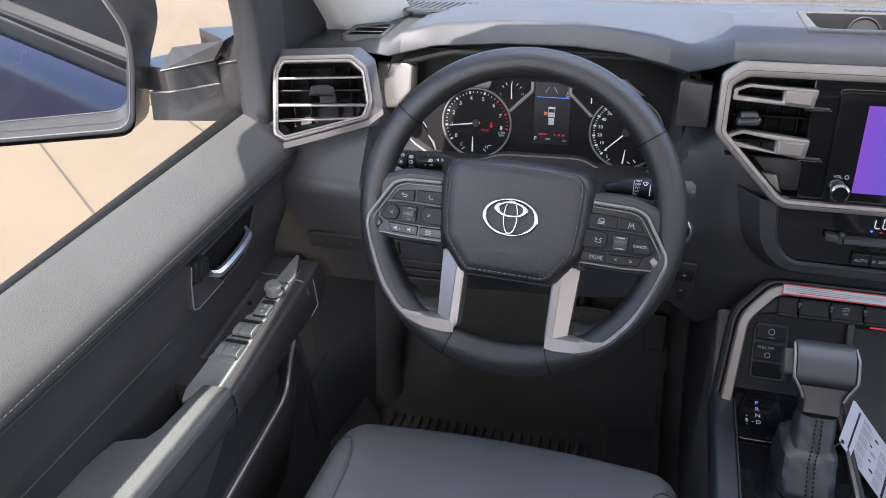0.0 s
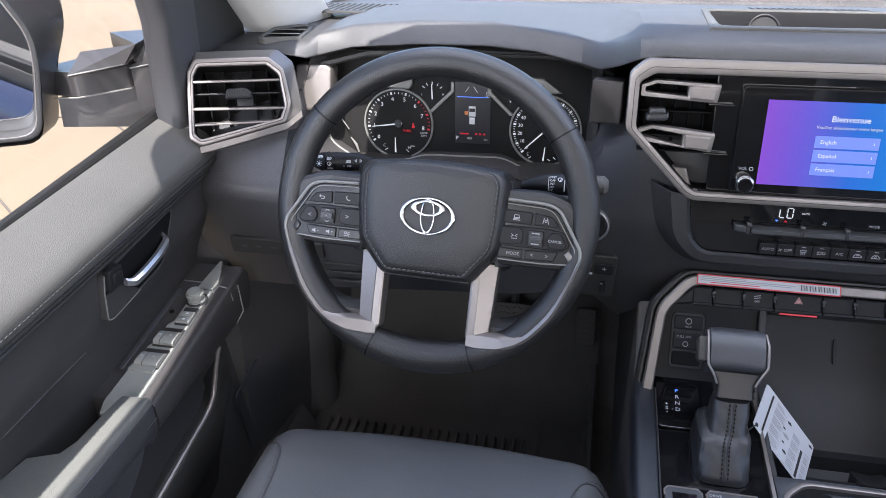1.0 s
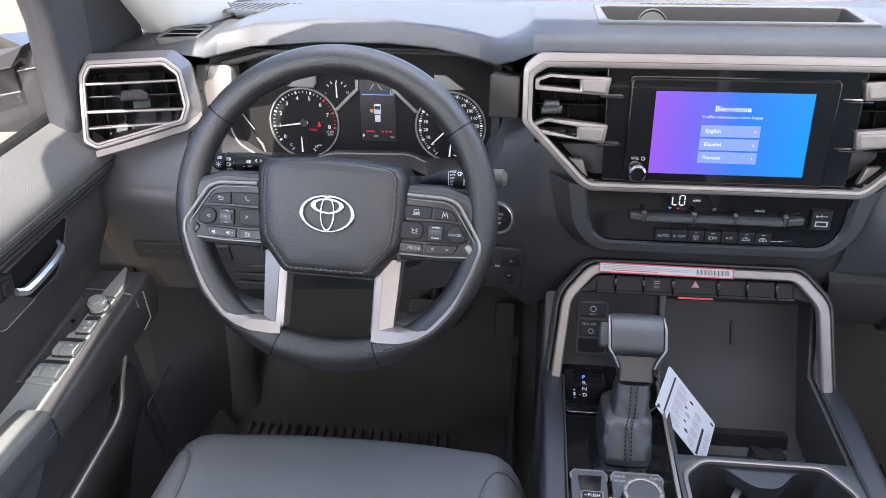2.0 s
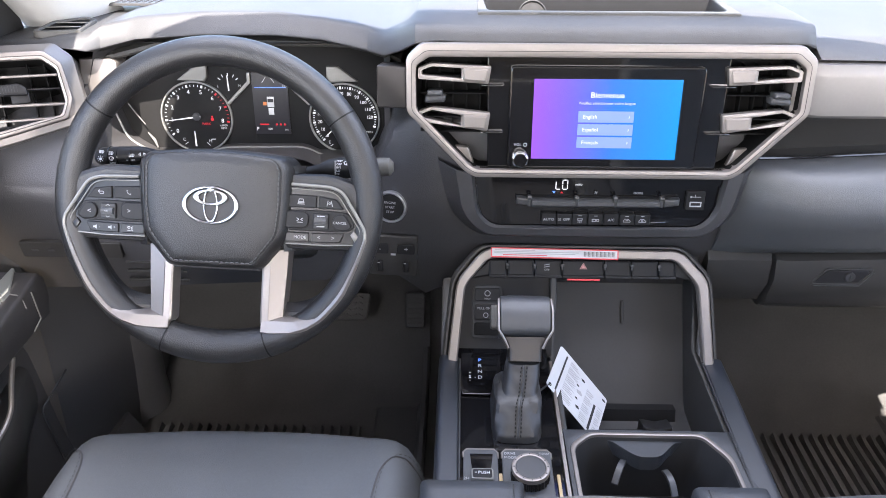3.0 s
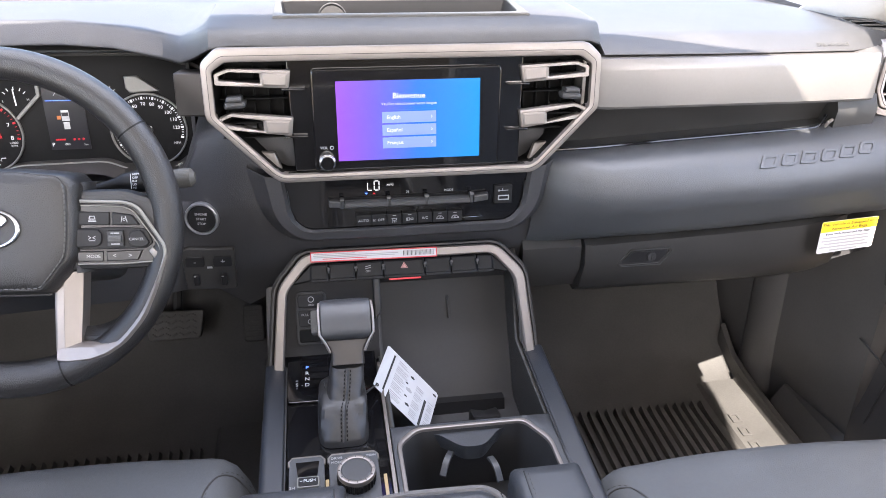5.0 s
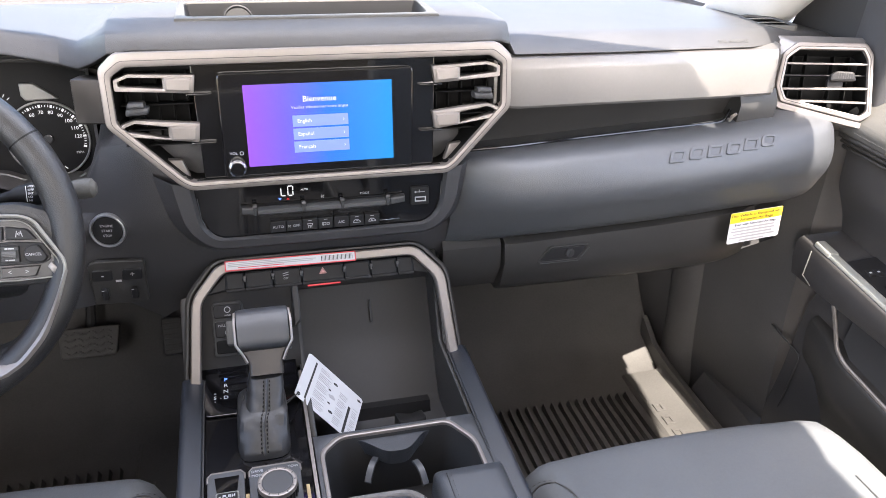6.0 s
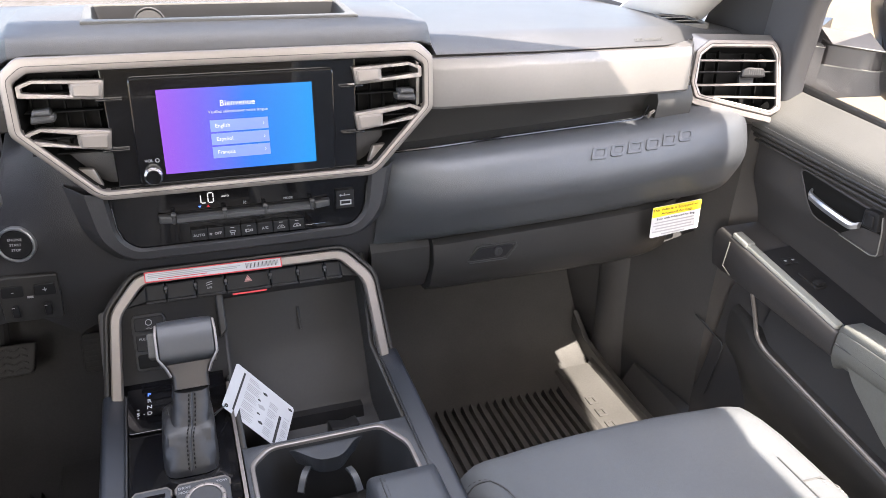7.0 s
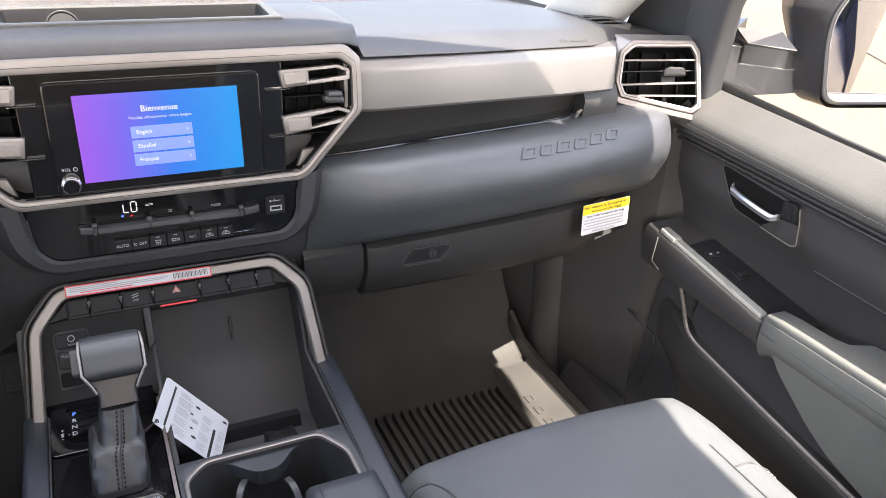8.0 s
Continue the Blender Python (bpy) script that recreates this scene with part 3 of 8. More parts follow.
                bar(0.0036, 0.0026, PRINT, sw_, Matrix.Diagonal((s, 1, 1, 1)) @ on_arm((ua + ub) / 2, 0.70 + y + 0.002, 0.0118), "switch_mark")
        part("rear_plate", prism(fillet([(0.7925, -0.163), (0.8295, -0.161), (0.8265, -0.149), (0.7935, -0.1535)], 0.002, 2), 0.0026, 0.001, 0.0045), PLATE, plate, m=on_arm(0, 0.70, 0.0005), side=s)
        part("lock_light", disc(0.003, 0.002, 0.0005, 12), GLOSS, d, m=on_arm(0.8290, 0.655, 0.0008), side=s)
        part("nose_seam", tube([(0.8445, 0.0225, 0.0006), (0.812, 0.0212, 0.0012), (0.776, 0.0150, 0.0006), (0.7705, 0.0135, -0.006), (0.7685, 0.012, -0.020)], 0.0010, 6), SATIN, d, m=on_arm(0, 0.70, 0.0), side=s)
    else:
        part("arm_rail", prism(fillet([(0.772, -0.20), (0.788, -0.20), (0.788, 0.036), (0.772, 0.036)], 0.004, 3), 0.006, 0.003), PLATE, d, "satin grey rail along the armrest edge", m=on_arm(0, 0.70, 0.0), side=s)
        part("rail_cap", prism(fillet([(0.771, 0.0), (0.789, 0.0), (0.789, 0.037), (0.771, 0.037)], 0.003, 3), 0.008, 0.003), PLATE, d, m=on_arm(0, 0.70, 0.0), side=s)
        part("switch_plate", prism(fillet([(0.790, -0.212), (0.812, -0.216), (0.834, -0.240), (0.850, -0.236), (0.856, -0.205), (0.856, 0.000), (0.790, -0.006)], [0.003, 0.006, 0.010, 0.010, 0.012, 0.003, 0.003], 3), 0.004, 0.0015), KEYCAP, d, "dark switch plate", m=on_arm(0, 0.69, 0.0), side=s)
        for k in (-1, 1):
            part("lock_switch", prism(fillet([(-0.006, -0.008), (0.006, -0.008), (0.006, 0.008), (-0.006, 0.008)], 0.002, 2), 0.003, 0.001), KEYCAP, d, m=on_arm(0.814 + 0.0075 * k, 0.650, 0.003), side=s)
            bar(0.004, 0.003, INK_GREY, d, on_arm(0.814 + 0.0075 * k, 0.650, 0.0062), "switch_mark")
        part("window_switch", join(prism(fillet([(-0.011, -0.020), (0.011, -0.020), (0.011, 0.02), (-0.011, 0.02)], 0.003, 2), 0.004, 0.001), box(0.018, 0.012, 0.008, 0.003, (0, -0.012, 0.006))), KEYCAP, d, "black window switch", m=on_arm(0.816, 0.600, 0.003), side=s)
    # bright inlay round the armrest's nose
    part("inlay", tube([(0.7685, 0.735, arm_z(0.735) - 0.010), (0.7675, 0.738, arm_z(0.735) - 0.055), (0.772, 0.722, arm_z(0.735) - 0.067)], 0.0011, 6), SATIN, d, side=s)
    # map pocket with its bright rim
    rim_pts = [(0.776, 0.668, 1.082), (0.782, 0.658, 1.048), (0.784, 0.644, 1.012), (0.784, 0.622, 1.000), (0.783, 0.50, 0.983), (0.783, 0.38, 0.966), (0.784, 0.25, 0.947)]
    part("pocket_trim", tube(fillet(rim_pts, 0.02, 3, closed=False), 0.0036, 8), SILVER, d, "thin bright trim round the door pocket", side=s)
    part("pocket_liner", loft([[Vector((0.812, y, z0)), Vector((0.800, y - 0.003, z1)), Vector((0.823, y, z1)), Vector((0.824, y, z0))] for y, z0, z1 in ((0.655, 1.068, 1.02), (0.63, 1.068, 0.998), (0.3, 1.05, 0.955), (-0.2, 1.03, 0.905))]), PLASTIC_DEEP, d, side=s)
    part("lower_pocket", loft([[Vector((min(0.835, p.x + k), y, p.y - (0.14 * (0.64 - y) if p.y > 0.80 else 0))) for p in fillet([(0.781, 0.996), (0.777, 0.975), (0.779, 0.935), (0.798, 0.885), (0.804, 0.70), (0.835, 0.70), (0.835, 1.0), (0.800, 1.002), (0.790, 1.002)], [0.004, 0.01, 0.02, 0.03, 0.004, 0.004, 0.004, 0.002, 0.004], 4)] for y, k in ((0.735, 0.028), (0.70, 0.022), (0.67, 0.011), (0.64, 0.002), (0.60, 0.0), (0.5, 0.0), (0.3, 0.0), (-0.36, 0.0))]), PLASTIC, d, side=s)
    # release handle in its bezel
    bez = panel_pose(0.808, 0.575, 1.262, -4, -90) @ Matrix.Diagonal((-1, 1, 1, 1))

    out = fillet([(-0.0732, -0.0320), (-0.0623, -0.0362), (0.052, -0.0262), (0.0680, -0.0080), (0.0915, 0.0333), (0.0850, 0.0400), (-0.0660, 0.0270), (-0.0710, 0.0035)], [0.005, 0.006, 0.012, 0.02, 0.005, 0.006, 0.006, 0.01], 4)
    inn = fillet([(-0.0690, -0.0290), (-0.0600, -0.0325), (0.049, -0.0228), (0.0635, -0.0068), (0.0860, 0.0322), (0.0815, 0.0362), (-0.0620, 0.0238), (-0.0670, 0.0030)], [0.005, 0.006, 0.012, 0.02, 0.004, 0.005, 0.006, 0.01], 4)
    part("handle_bezel", band(out, inn, 0.0190, -0.015, 0.0018), DOOR_TRIM, d, m=bez, side=s)
    part("bezel_tip", prism(fillet([(-0.0690, -0.0290), (-0.0600, -0.0325), (-0.004, -0.0272), (-0.020, -0.0150), (-0.034, -0.0030), (-0.0675, 0.0010)], 0.004, 3), 0.0036, 0.001), DOOR_TRIM, d, "grey lower tip of the handle bezel", m=bez, side=s)
    part("bezel_edge", tube(fillet([(-0.004, -0.0296, 0.0036), (-0.0610, -0.0345, 0.0036), (-0.0712, -0.0305, 0.0036), (-0.0692, 0.0035, 0.0036), (-0.0645, 0.0250, 0.0036)], 0.004, 3, closed=False), 0.0010, 6), SATIN, d, "thin bright edge of the handle bezel", m=bez, side=s)
    part("handle_cup", prism(inn, 0.001), DUCT, d, m=bez @ pose(0, 0, 0.002), side=s)
    lever = [(0.060, 0.0120, 0.004), (0.055, 0.0090, 0.012), (0.024, 0.0062, 0.018), (-0.014, 0.0010, 0.018), (-0.030, -0.0020, 0.015), (-0.036, 0.0010, 0.008)]
    lv_path = fillet(lever, 0.012, 4, closed=False)
    part("handle", loft([[p + Vector((0, dy, dz)) for dy, dz in ((-0.0052, -0.002), (-0.0045, 0.003), (0.002, 0.0042), (0.0052, 0.001), (0.004, -0.004))] for p in lv_path]), HANDLE, d, "chrome inside release lever", m=bez, side=s)
    part("lock_knob", join(prism(fillet([(-0.0670, 0.0035), (-0.0400, 0.0035), (-0.0395, 0.0290), (-0.0640, 0.0310)], 0.004, 2), 0.009, 0.002, 0.002), prism(fillet([(-0.0610, 0.0080), (-0.0450, 0.0080), (-0.0450, 0.0240), (-0.0590, 0.0255)], 0.003, 2), 0.004, 0.0015, 0.010)), KEYCAP, d, m=bez, side=s)
    part("lower_seam", tube(fillet([(0.800, 0.81, 0.952), (0.8035, 0.73, 0.937), (0.795, 0.735, 0.84), (0.796, 0.742, 0.80)], 0.01, 3, closed=False), 0.0016, 6), PLASTIC_DEEP, d, side=s)
    # seam across the panel
    part("panel_seam", tube([(0.8300, y, 1.207 - 0.03 * (0.743 - y)) for y in (0.48, 0.3, 0.1, -0.3)], 0.0018, 6), PLASTIC_DEEP, d, side=s)

    # outside mirror
    mir = thing("side_mirror", (s * 0.95, 0.78, 1.40), "large black outside mirror on a squared arm", "car mirror", "outside mirrors")
    # squared arm: wedge-shaped base, box and a lid with a sloped near face
    part("arm_base", loft([[Vector((x, y, z)) for y, z in ((yn, z0), (yn + 0.004, 1.429), (yn + 0.09, 1.429), (yn + 0.10, z0 + 0.004))] for x, yn, z0 in ((0.852, 0.776, 1.366), (0.880, 0.748, 1.376), (0.915, 0.716, 1.385), (0.950, 0.690, 1.392))]), EXT_PLASTIC, mir, side=s)
    part("arm_box", loft([[Vector((p.x, p.y, z)) for p in fillet([(0.877, 0.7445), (0.921, 0.6965), (0.985, 0.70), (0.93, 0.83), (0.877, 0.83)], [0.002, 0.004, 0.01, 0.02, 0.004], 3)] for z in (1.431, 1.462)]), EXT_PLASTIC, mir, side=s)
    part("arm_edge", tube([(0.876, 0.7432, 1.4305), (0.921, 0.6940, 1.4305), (0.95, 0.688, 1.4305)], 0.0011, 6), SATIN, mir, side=s)
    lid = [(0.872, 0.733, 1.4645), (0.913, 0.674, 1.4645), (0.914, 0.710, 1.485), (0.866, 0.757, 1.485)]
    part("arm_lid", loft([[Vector(p) for p in lid] + [Vector((0.868, 0.83, 1.489)), Vector((0.93, 0.80, 1.489))][::-1], [Vector((x, y + 0.003, 1.4615)) for x, y, z in lid] + [Vector((0.93, 0.80, 1.4615)), Vector((0.868, 0.83, 1.4615))]]), EXT_PLASTIC, mir, "squared lid of the mirror arm", side=s)
    part("lid_edge", tube([(0.8725, 0.7325, 1.4645), (0.9125, 0.6740, 1.4645)], 0.0010, 6), SATIN, mir, side=s)
    part("arm_root", loft([[Vector((x, y, z)) for y, z in ((0.748 + k, 1.372), (0.748 + k, 1.455), (0.775 + k, 1.480), (0.86, 1.482), (0.86, 1.372))] for x, k in ((0.8745, 0.0), (0.850, 0.030))]), EXT_PLASTIC, mir, side=s)
    part("root_edge", tube([(0.875, 0.747, 1.456), (0.851, 0.776, 1.456)], 0.0010, 6), SATIN, mir, side=s)
    hp_ = panel_pose(1.026, 0.591, 1.50, -2 if s < 0 else 0, -37 if s < 0 else -27)
    outl = fillet([(-0.096, -0.108), (0.100, -0.096), (0.105, 0.150), (-0.060, 0.150), (-0.116, 0.020), (-0.114, -0.020)], [0.022, 0.025, 0.03, 0.03, 0.03, 0.03], 4)
    glass_o = [(x * 0.955 + 0.001, y * 0.945) for x, y, *_ in outl]

    def shell(k, w, dx):
        """A section of the housing: k wide, w behind the glass, its cab side swung in by dx."""
        return [Vector((x * k + (dx * min(0.9, 0.22 + 5.0 * max(0.0, y + 0.03)) if x < 0 else 0), y * (k if y > 0 else k * 1.06), w)) for x, y, *_ in outl]
    part("housing", loft([shell(1.0, 0.004, 0), shell(1.0, -0.004, -0.012), shell(1.02, -0.045, -0.075), shell(1.0, -0.09, -0.080), shell(0.9, -0.13, -0.05), shell(0.6, -0.15, 0.0), shell(0.05, -0.155, 0.0)], caps=False), EXT_PLASTIC, mir, m=hp_, side=s)
    part("housing_seam", tube([(-0.112, 0.03, -0.012), (-0.142, 0.00, -0.055), (-0.118, -0.075, -0.055)], 0.0012, 6), PLASTIC_DEEP, mir, m=hp_, side=s)
    part("rim", band([(x, y) for x, y, *_ in outl], glass_o, 0.040, -0.030, 0.002), PLASTIC_DEEP, mir, m=hp_, side=s)
    part("rim_edge", tube([(x, y, 0.0095) for x, y in glass_o], 0.0010, 6, closed=True), TRIM_GREY, mir, m=hp_, side=s)
    part("glass", prism(glass_o, 0.002, 0.0), MIRROR, mir, "reflecting mirror glass", m=hp_ @ pose(0, 0, -0.006, 7 if s < 0 else 3, -1, 0), side=s)
    return d


door(-1)
door(1)
bed = part("wall_bed", join(box(1.86, 0.05, 0.76, 0.01, (0, -3.40, 0.98)), box(1.80, 2.1, 0.05, 0.01, (0, -2.36, 0.86))), PAINT)
tagged(bed, "dark painted load bed closing the body behind the cab", "truck bed", kind="structure")
for s in (-1, 1):
    b = thing("body_side", (s * 0.95, -1.6, 0.6), "dark glossy rear body side of the truck behind the doors", "truck body", "body sides")
    part("panel", loft([[Vector((p.x, y, p.y)) for p in fillet([(0.905, 1.36), (0.945, 1.20), (0.958, 1.0), (0.93, 0.60), (0.90, 0.60), (0.90, 1.3)], 0.02, 3)] for y in (-0.365, -1.3, -3.4)]), PAINT, b, side=s)
    g = part("window_pane", loft([[Vector((x, y, z)) for x, z in ((0.903, 1.36), (0.906, 1.36), (0.79, 1.87), (0.787, 1.87))] for y in (-0.46, -1.22)]), TINTED, b, "dark tinted rear side glass", side=s)
    g.visible_shadow = False
    part("window_post", loft([[Vector((x, y, z)) for x, z in ((0.899, 1.36), (0.908, 1.36), (0.792, 1.87), (0.783, 1.87))] for y in (-0.35, -0.45)]), PLASTIC, b, side=s)
    part("belt_moulding", tube([(0.908, y, 1.362) for y in (-0.36, -1.0, -3.3)], 0.005, 8), PLASTIC_DEEP, b, side=s)
    for y in (-0.42, -1.25) if s < 0 else ():
        part("handle", tube([(0.958, y - 0.02, 1.17), (0.985, y - 0.04, 1.172), (0.988, y - 0.16, 1.174), (0.958, y - 0.19, 1.175)], 0.012, 10), HANDLE, b, "pale door handle", side=s)

# ---- dashboard ----
dash = thing("dashboard", (0, 1.1, 1.2), "black vinyl truck dashboard with silver framed centre stack and air vents", "dashboard")


def station(x, crest, lip, back=0.0, brow=None):
    (yc, zc), (yl, zl) = crest, lip
    pts = [(1.36, 1.435), (0.895 if brow else 1.03, brow[1] if brow else zc - 0.004 + back), brow or (0.885 if yc < 0.88 else yc + 0.012, zc), (yc, zc), (yl, zl), (yl + 0.05, zl - 0.012), (1.36, 1.40)]
    prof = [Vector(pts[0]), Vector(pts[1]), Vector(pts[2])] + fillet(pts[2:6], [0, 0.016, 0.004, 0], 4, closed=False)[1:-1] + [Vector(pts[5]), Vector(pts[6])]
    return [Vector((x, p.x, p.y)) for p in prof]


tops = [station(-0.84, (0.86, 1.455), (0.845, 1.445)), station(-0.70, (0.855, 1.470), (0.835, 1.457)), station(-0.672, (0.86, 1.470), (0.845, 1.450)), station(-0.660, (0.875, 1.478), (0.862, 1.450)),
        station(-0.61, (0.88, 1.489), (0.860, 1.463)), station(-0.52, (0.88, 1.496), (0.858, 1.470)), station(-0.42, (0.88, 1.496), (0.858, 1.470)), station(-0.36, (0.88, 1.489), (0.860, 1.464)),
        station(-0.300, (0.870, 1.481), (0.852, 1.452)), station(-0.276, (0.845, 1.480), (0.828, 1.452)), station(-0.252, (0.805, 1.492), (0.790, 1.468)), station(-0.232, (0.777, 1.503), (0.764, 1.483), brow=(0.815, 1.511)), station(-0.205, (0.769, 1.503), (0.759, 1.4875), brow=(0.800, 1.513)),
        station(-0.155, (0.766, 1.503), (0.757, 1.486), brow=(0.793, 1.514)), station(0.155, (0.766, 1.503), (0.757, 1.486), brow=(0.793, 1.514)), station(0.205, (0.769, 1.503), (0.758, 1.4875), brow=(0.800, 1.513)), station(0.232, (0.777, 1.503), (0.764, 1.485), brow=(0.815, 1.511)), station(0.248, (0.790, 1.504), (0.775, 1.478)),
        station(0.252, (0.800, 1.486), (0.762, 1.468)), station(0.40, (0.805, 1.485), (0.760, 1.467)), station(0.60, (0.81, 1.483), (0.762, 1.467)), station(0.655, (0.82, 1.480), (0.79, 1.464)),
        station(0.70, (0.855, 1.472), (0.835, 1.458)), station(0.84, (0.86, 1.455), (0.845, 1.445))]
bm = loft(tops)
k = len(tops[0])
bm.verts.ensure_lookup_table()
ia = next(i for i, s in enumerate(tops) if abs(s[0].x + 0.155) < 1e-6)
quad = {bm.verts[ia * k + 1], bm.verts[ia * k + 2], bm.verts[(ia + 1) * k + 1], bm.verts[(ia + 1) * k + 2]}
cut = [f for f in bm.faces if set(f.verts) == quad]
bmesh.ops.delete(bm, geom=cut, context="FACES_ONLY")
part("top_pad", bm, DASH_TOP, dash, "grained black vinyl top pad")
# open tray in the top pad
y0, y1, zt = 0.793, 0.895, 1.514
lip_o = fillet([(-0.155, y0), (0.155, y0), (0.155, y1), (-0.155, y1)], 0.0005, 2)
lip_i = fillet([(-0.145, y0 + 0.008), (0.145, y0 + 0.008), (0.150, y1 - 0.003), (-0.150, y1 - 0.003)], 0.012, 2)
part("tray_rim", band([(p[0] * 1.015, p[1] + (0.003 if p[1] > 0.84 else -0.003)) for p in lip_o], lip_i, 0.006, zt - 0.004, 0.002), VINYL_SOFT, dash)
part("tray_well", join(loft([[Vector((p.x, p.y, zt)) for p in lip_i], [Vector((p.x * 0.93, 0.848 + (p.y - 0.844) * 0.85, zt - 0.045)) for p in lip_i]], caps=False),
                       prism([(p.x * 0.93, 0.848 + (p.y - 0.844) * 0.85) for p in lip_i], 0.002, 0, zt - 0.047)), KEYCAP, dash)
part("socket_cap", join(placed(disc(0.0190, 0.012, 0.002), panel_pose(-0.085, 0.878, 1.493, 22)), placed(hoop(0.0190, 0.0165, 0.014, 30), panel_pose(-0.085, 0.878, 1.493, 22)), placed(box(0.014, 0.006, 0.018, 0.002), pose(-0.068, 0.874, 1.488))), KEYCAP, dash, "round power socket cap")
for x in (-0.655, 0.0):
    part("speaker_grille", join(prism(fillet([(-0.085, -0.05), (0.085, -0.05), (0.075, 0.05), (-0.075, 0.05)], 0.02, 3), 0.004, 0.002),
                                *[placed(hoop(0.0022, 0.0014, 0.0012, 8, 0.004, 0.0003), pose(-0.07 + 0.010 * (i % 15), -0.04 + 0.009 * (i // 15), 0)) for i in range(135)]), PLASTIC, dash, "perforated speaker grille", m=pose(x, 1.06, 1.474, -4) if x else pose(-0.01, 0.985, 1.4955, -9))
for s in (-1, 1):
    # demister outlet: raised rim with a dark mouth and two slanted fins
    o = fillet([(0.746, 0.862), (0.748, 0.922), (0.711, 0.950), (0.692, 0.940), (0.684, 0.867), (0.737, 0.855)], 0.006, 3)
    c = Vector((0.716, 0.900))
    dv = part("demister_vent", band(o, [(c.x + (p.x - c.x) * 0.80, c.y + (p.y - c.y) * 0.84) for p in o], 0.0085, 1.4655, 0.0022), VINYL_SOFT, dash, "raised rim of the side demister outlet", side=s)
    part("demister_well", prism([(c.x + (p.x - c.x) * 0.82, c.y + (p.y - c.y) * 0.86) for p in o], 0.001, 0, 1.4702), DUCT, dv, side=s)
    # fins coloured pale for sunlight that does not reach them here
    for y in (0.885, 0.912):
        part("demister_slat", placed(box(0.046, 0.010, 0.0012, 0.0004), pose(0.714, y, 1.4735, -14, 3, 8)), SATIN, dv, side=s)
# strip under the brow, in front of the gauges
part("hood_strip", loft([[Vector((x, y, z + k)) for y, k in ((0.884, 0.0), (0.882, -0.0045), (0.886, -0.008), (0.93, -0.010), (0.93, 0.004))] for x, z in ((-0.665, 1.435), (-0.640, 1.441), (-0.611, 1.4485), (-0.595, 1.4525), (-0.55, 1.456), (-0.45, 1.458), (-0.36, 1.457), (-0.33, 1.456), (-0.305, 1.450), (-0.275, 1.441), (-0.258, 1.433))]), VINYL_SOFT, dash, "curved strip under the brow")

# lower body of the dashboard, one sweep from door to door
def body(x, pts, r=0.02):
    ring = fillet(pts, [0.006, r, r, 0.02, 0.01], 4, closed=False)
    ring = ring + [Vector((pts[-1][0] + 0.20, pts[-1][1])), Vector((1.05, pts[0][1]))]
    return [Vector((x, p.x, p.y)) for p in ring]


left = [body(-0.845, [(0.84, 1.40), (0.80, 1.36), (0.765, 1.29), (0.79, 1.20), (0.83, 1.10)]), body(-0.79, [(0.83, 1.40), (0.785, 1.36), (0.748, 1.29), (0.770, 1.20), (0.805, 1.11)]),
        body(-0.69, [(0.86, 1.40), (0.80, 1.36), (0.745, 1.29), (0.762, 1.20), (0.790, 1.12)]), body(-0.672, [(0.94, 1.285), (0.84, 1.282), (0.748, 1.265), (0.764, 1.19), (0.790, 1.12)]),
        body(-0.53, [(0.94, 1.27), (0.86, 1.265), (0.762, 1.25), (0.765, 1.19), (0.785, 1.132)]), body(-0.37, [(0.94, 1.27), (0.86, 1.265), (0.775, 1.25), (0.775, 1.19), (0.790, 1.138)]),
        body(-0.305, [(0.94, 1.285), (0.83, 1.285), (0.795, 1.26), (0.800, 1.19), (0.805, 1.140)]), body(-0.265, [(0.86, 1.38), (0.80, 1.36), (0.792, 1.26), (0.800, 1.19), (0.805, 1.140)]),
        body(-0.225, [(0.80, 1.43), (0.785, 1.37), (0.775, 1.27), (0.792, 1.19), (0.82, 1.10)]), body(-0.185, [(0.80, 1.43), (0.778, 1.36), (0.768, 1.26), (0.788, 1.20), (0.82, 1.12)]),
        body(0.185, [(0.80, 1.43), (0.778, 1.36), (0.768, 1.26), (0.788, 1.20), (0.82, 1.12)])]
part("lower_body", loft(left), KNEE, dash, "grained black vinyl lower dashboard")
part("knee_panel", loft([[Vector((x, y + k, z)) for y, z in ((0.835, 1.150), (0.86, 1.115), (0.95, 1.09), (1.2, 1.075), (1.2, 1.15))] for x, k in ((-0.84, 0.02), (-0.6, 0.0), (-0.30, 0.0), (-0.20, 0.01))]), PLASTIC_DEEP, dash, "black plastic panel under the dashboard")
part("dash_core", box(1.6, 0.35, 0.30, 0.02, (0, 1.16, 1.27)), PLASTIC_DEEP, dash)

# passenger side: trim strip, open shelf, padded lower roll, glovebox
def rightpad(x, pts):
    ring = fillet(pts, [0.004, 0.030, 0.045, 0.022, 0.004], 7, closed=False) + [Vector((0.95, pts[-1][1])), Vector((0.95, pts[0][1] - 0.01))]
    return [Vector((x, p.x, p.y)) for p in ring]


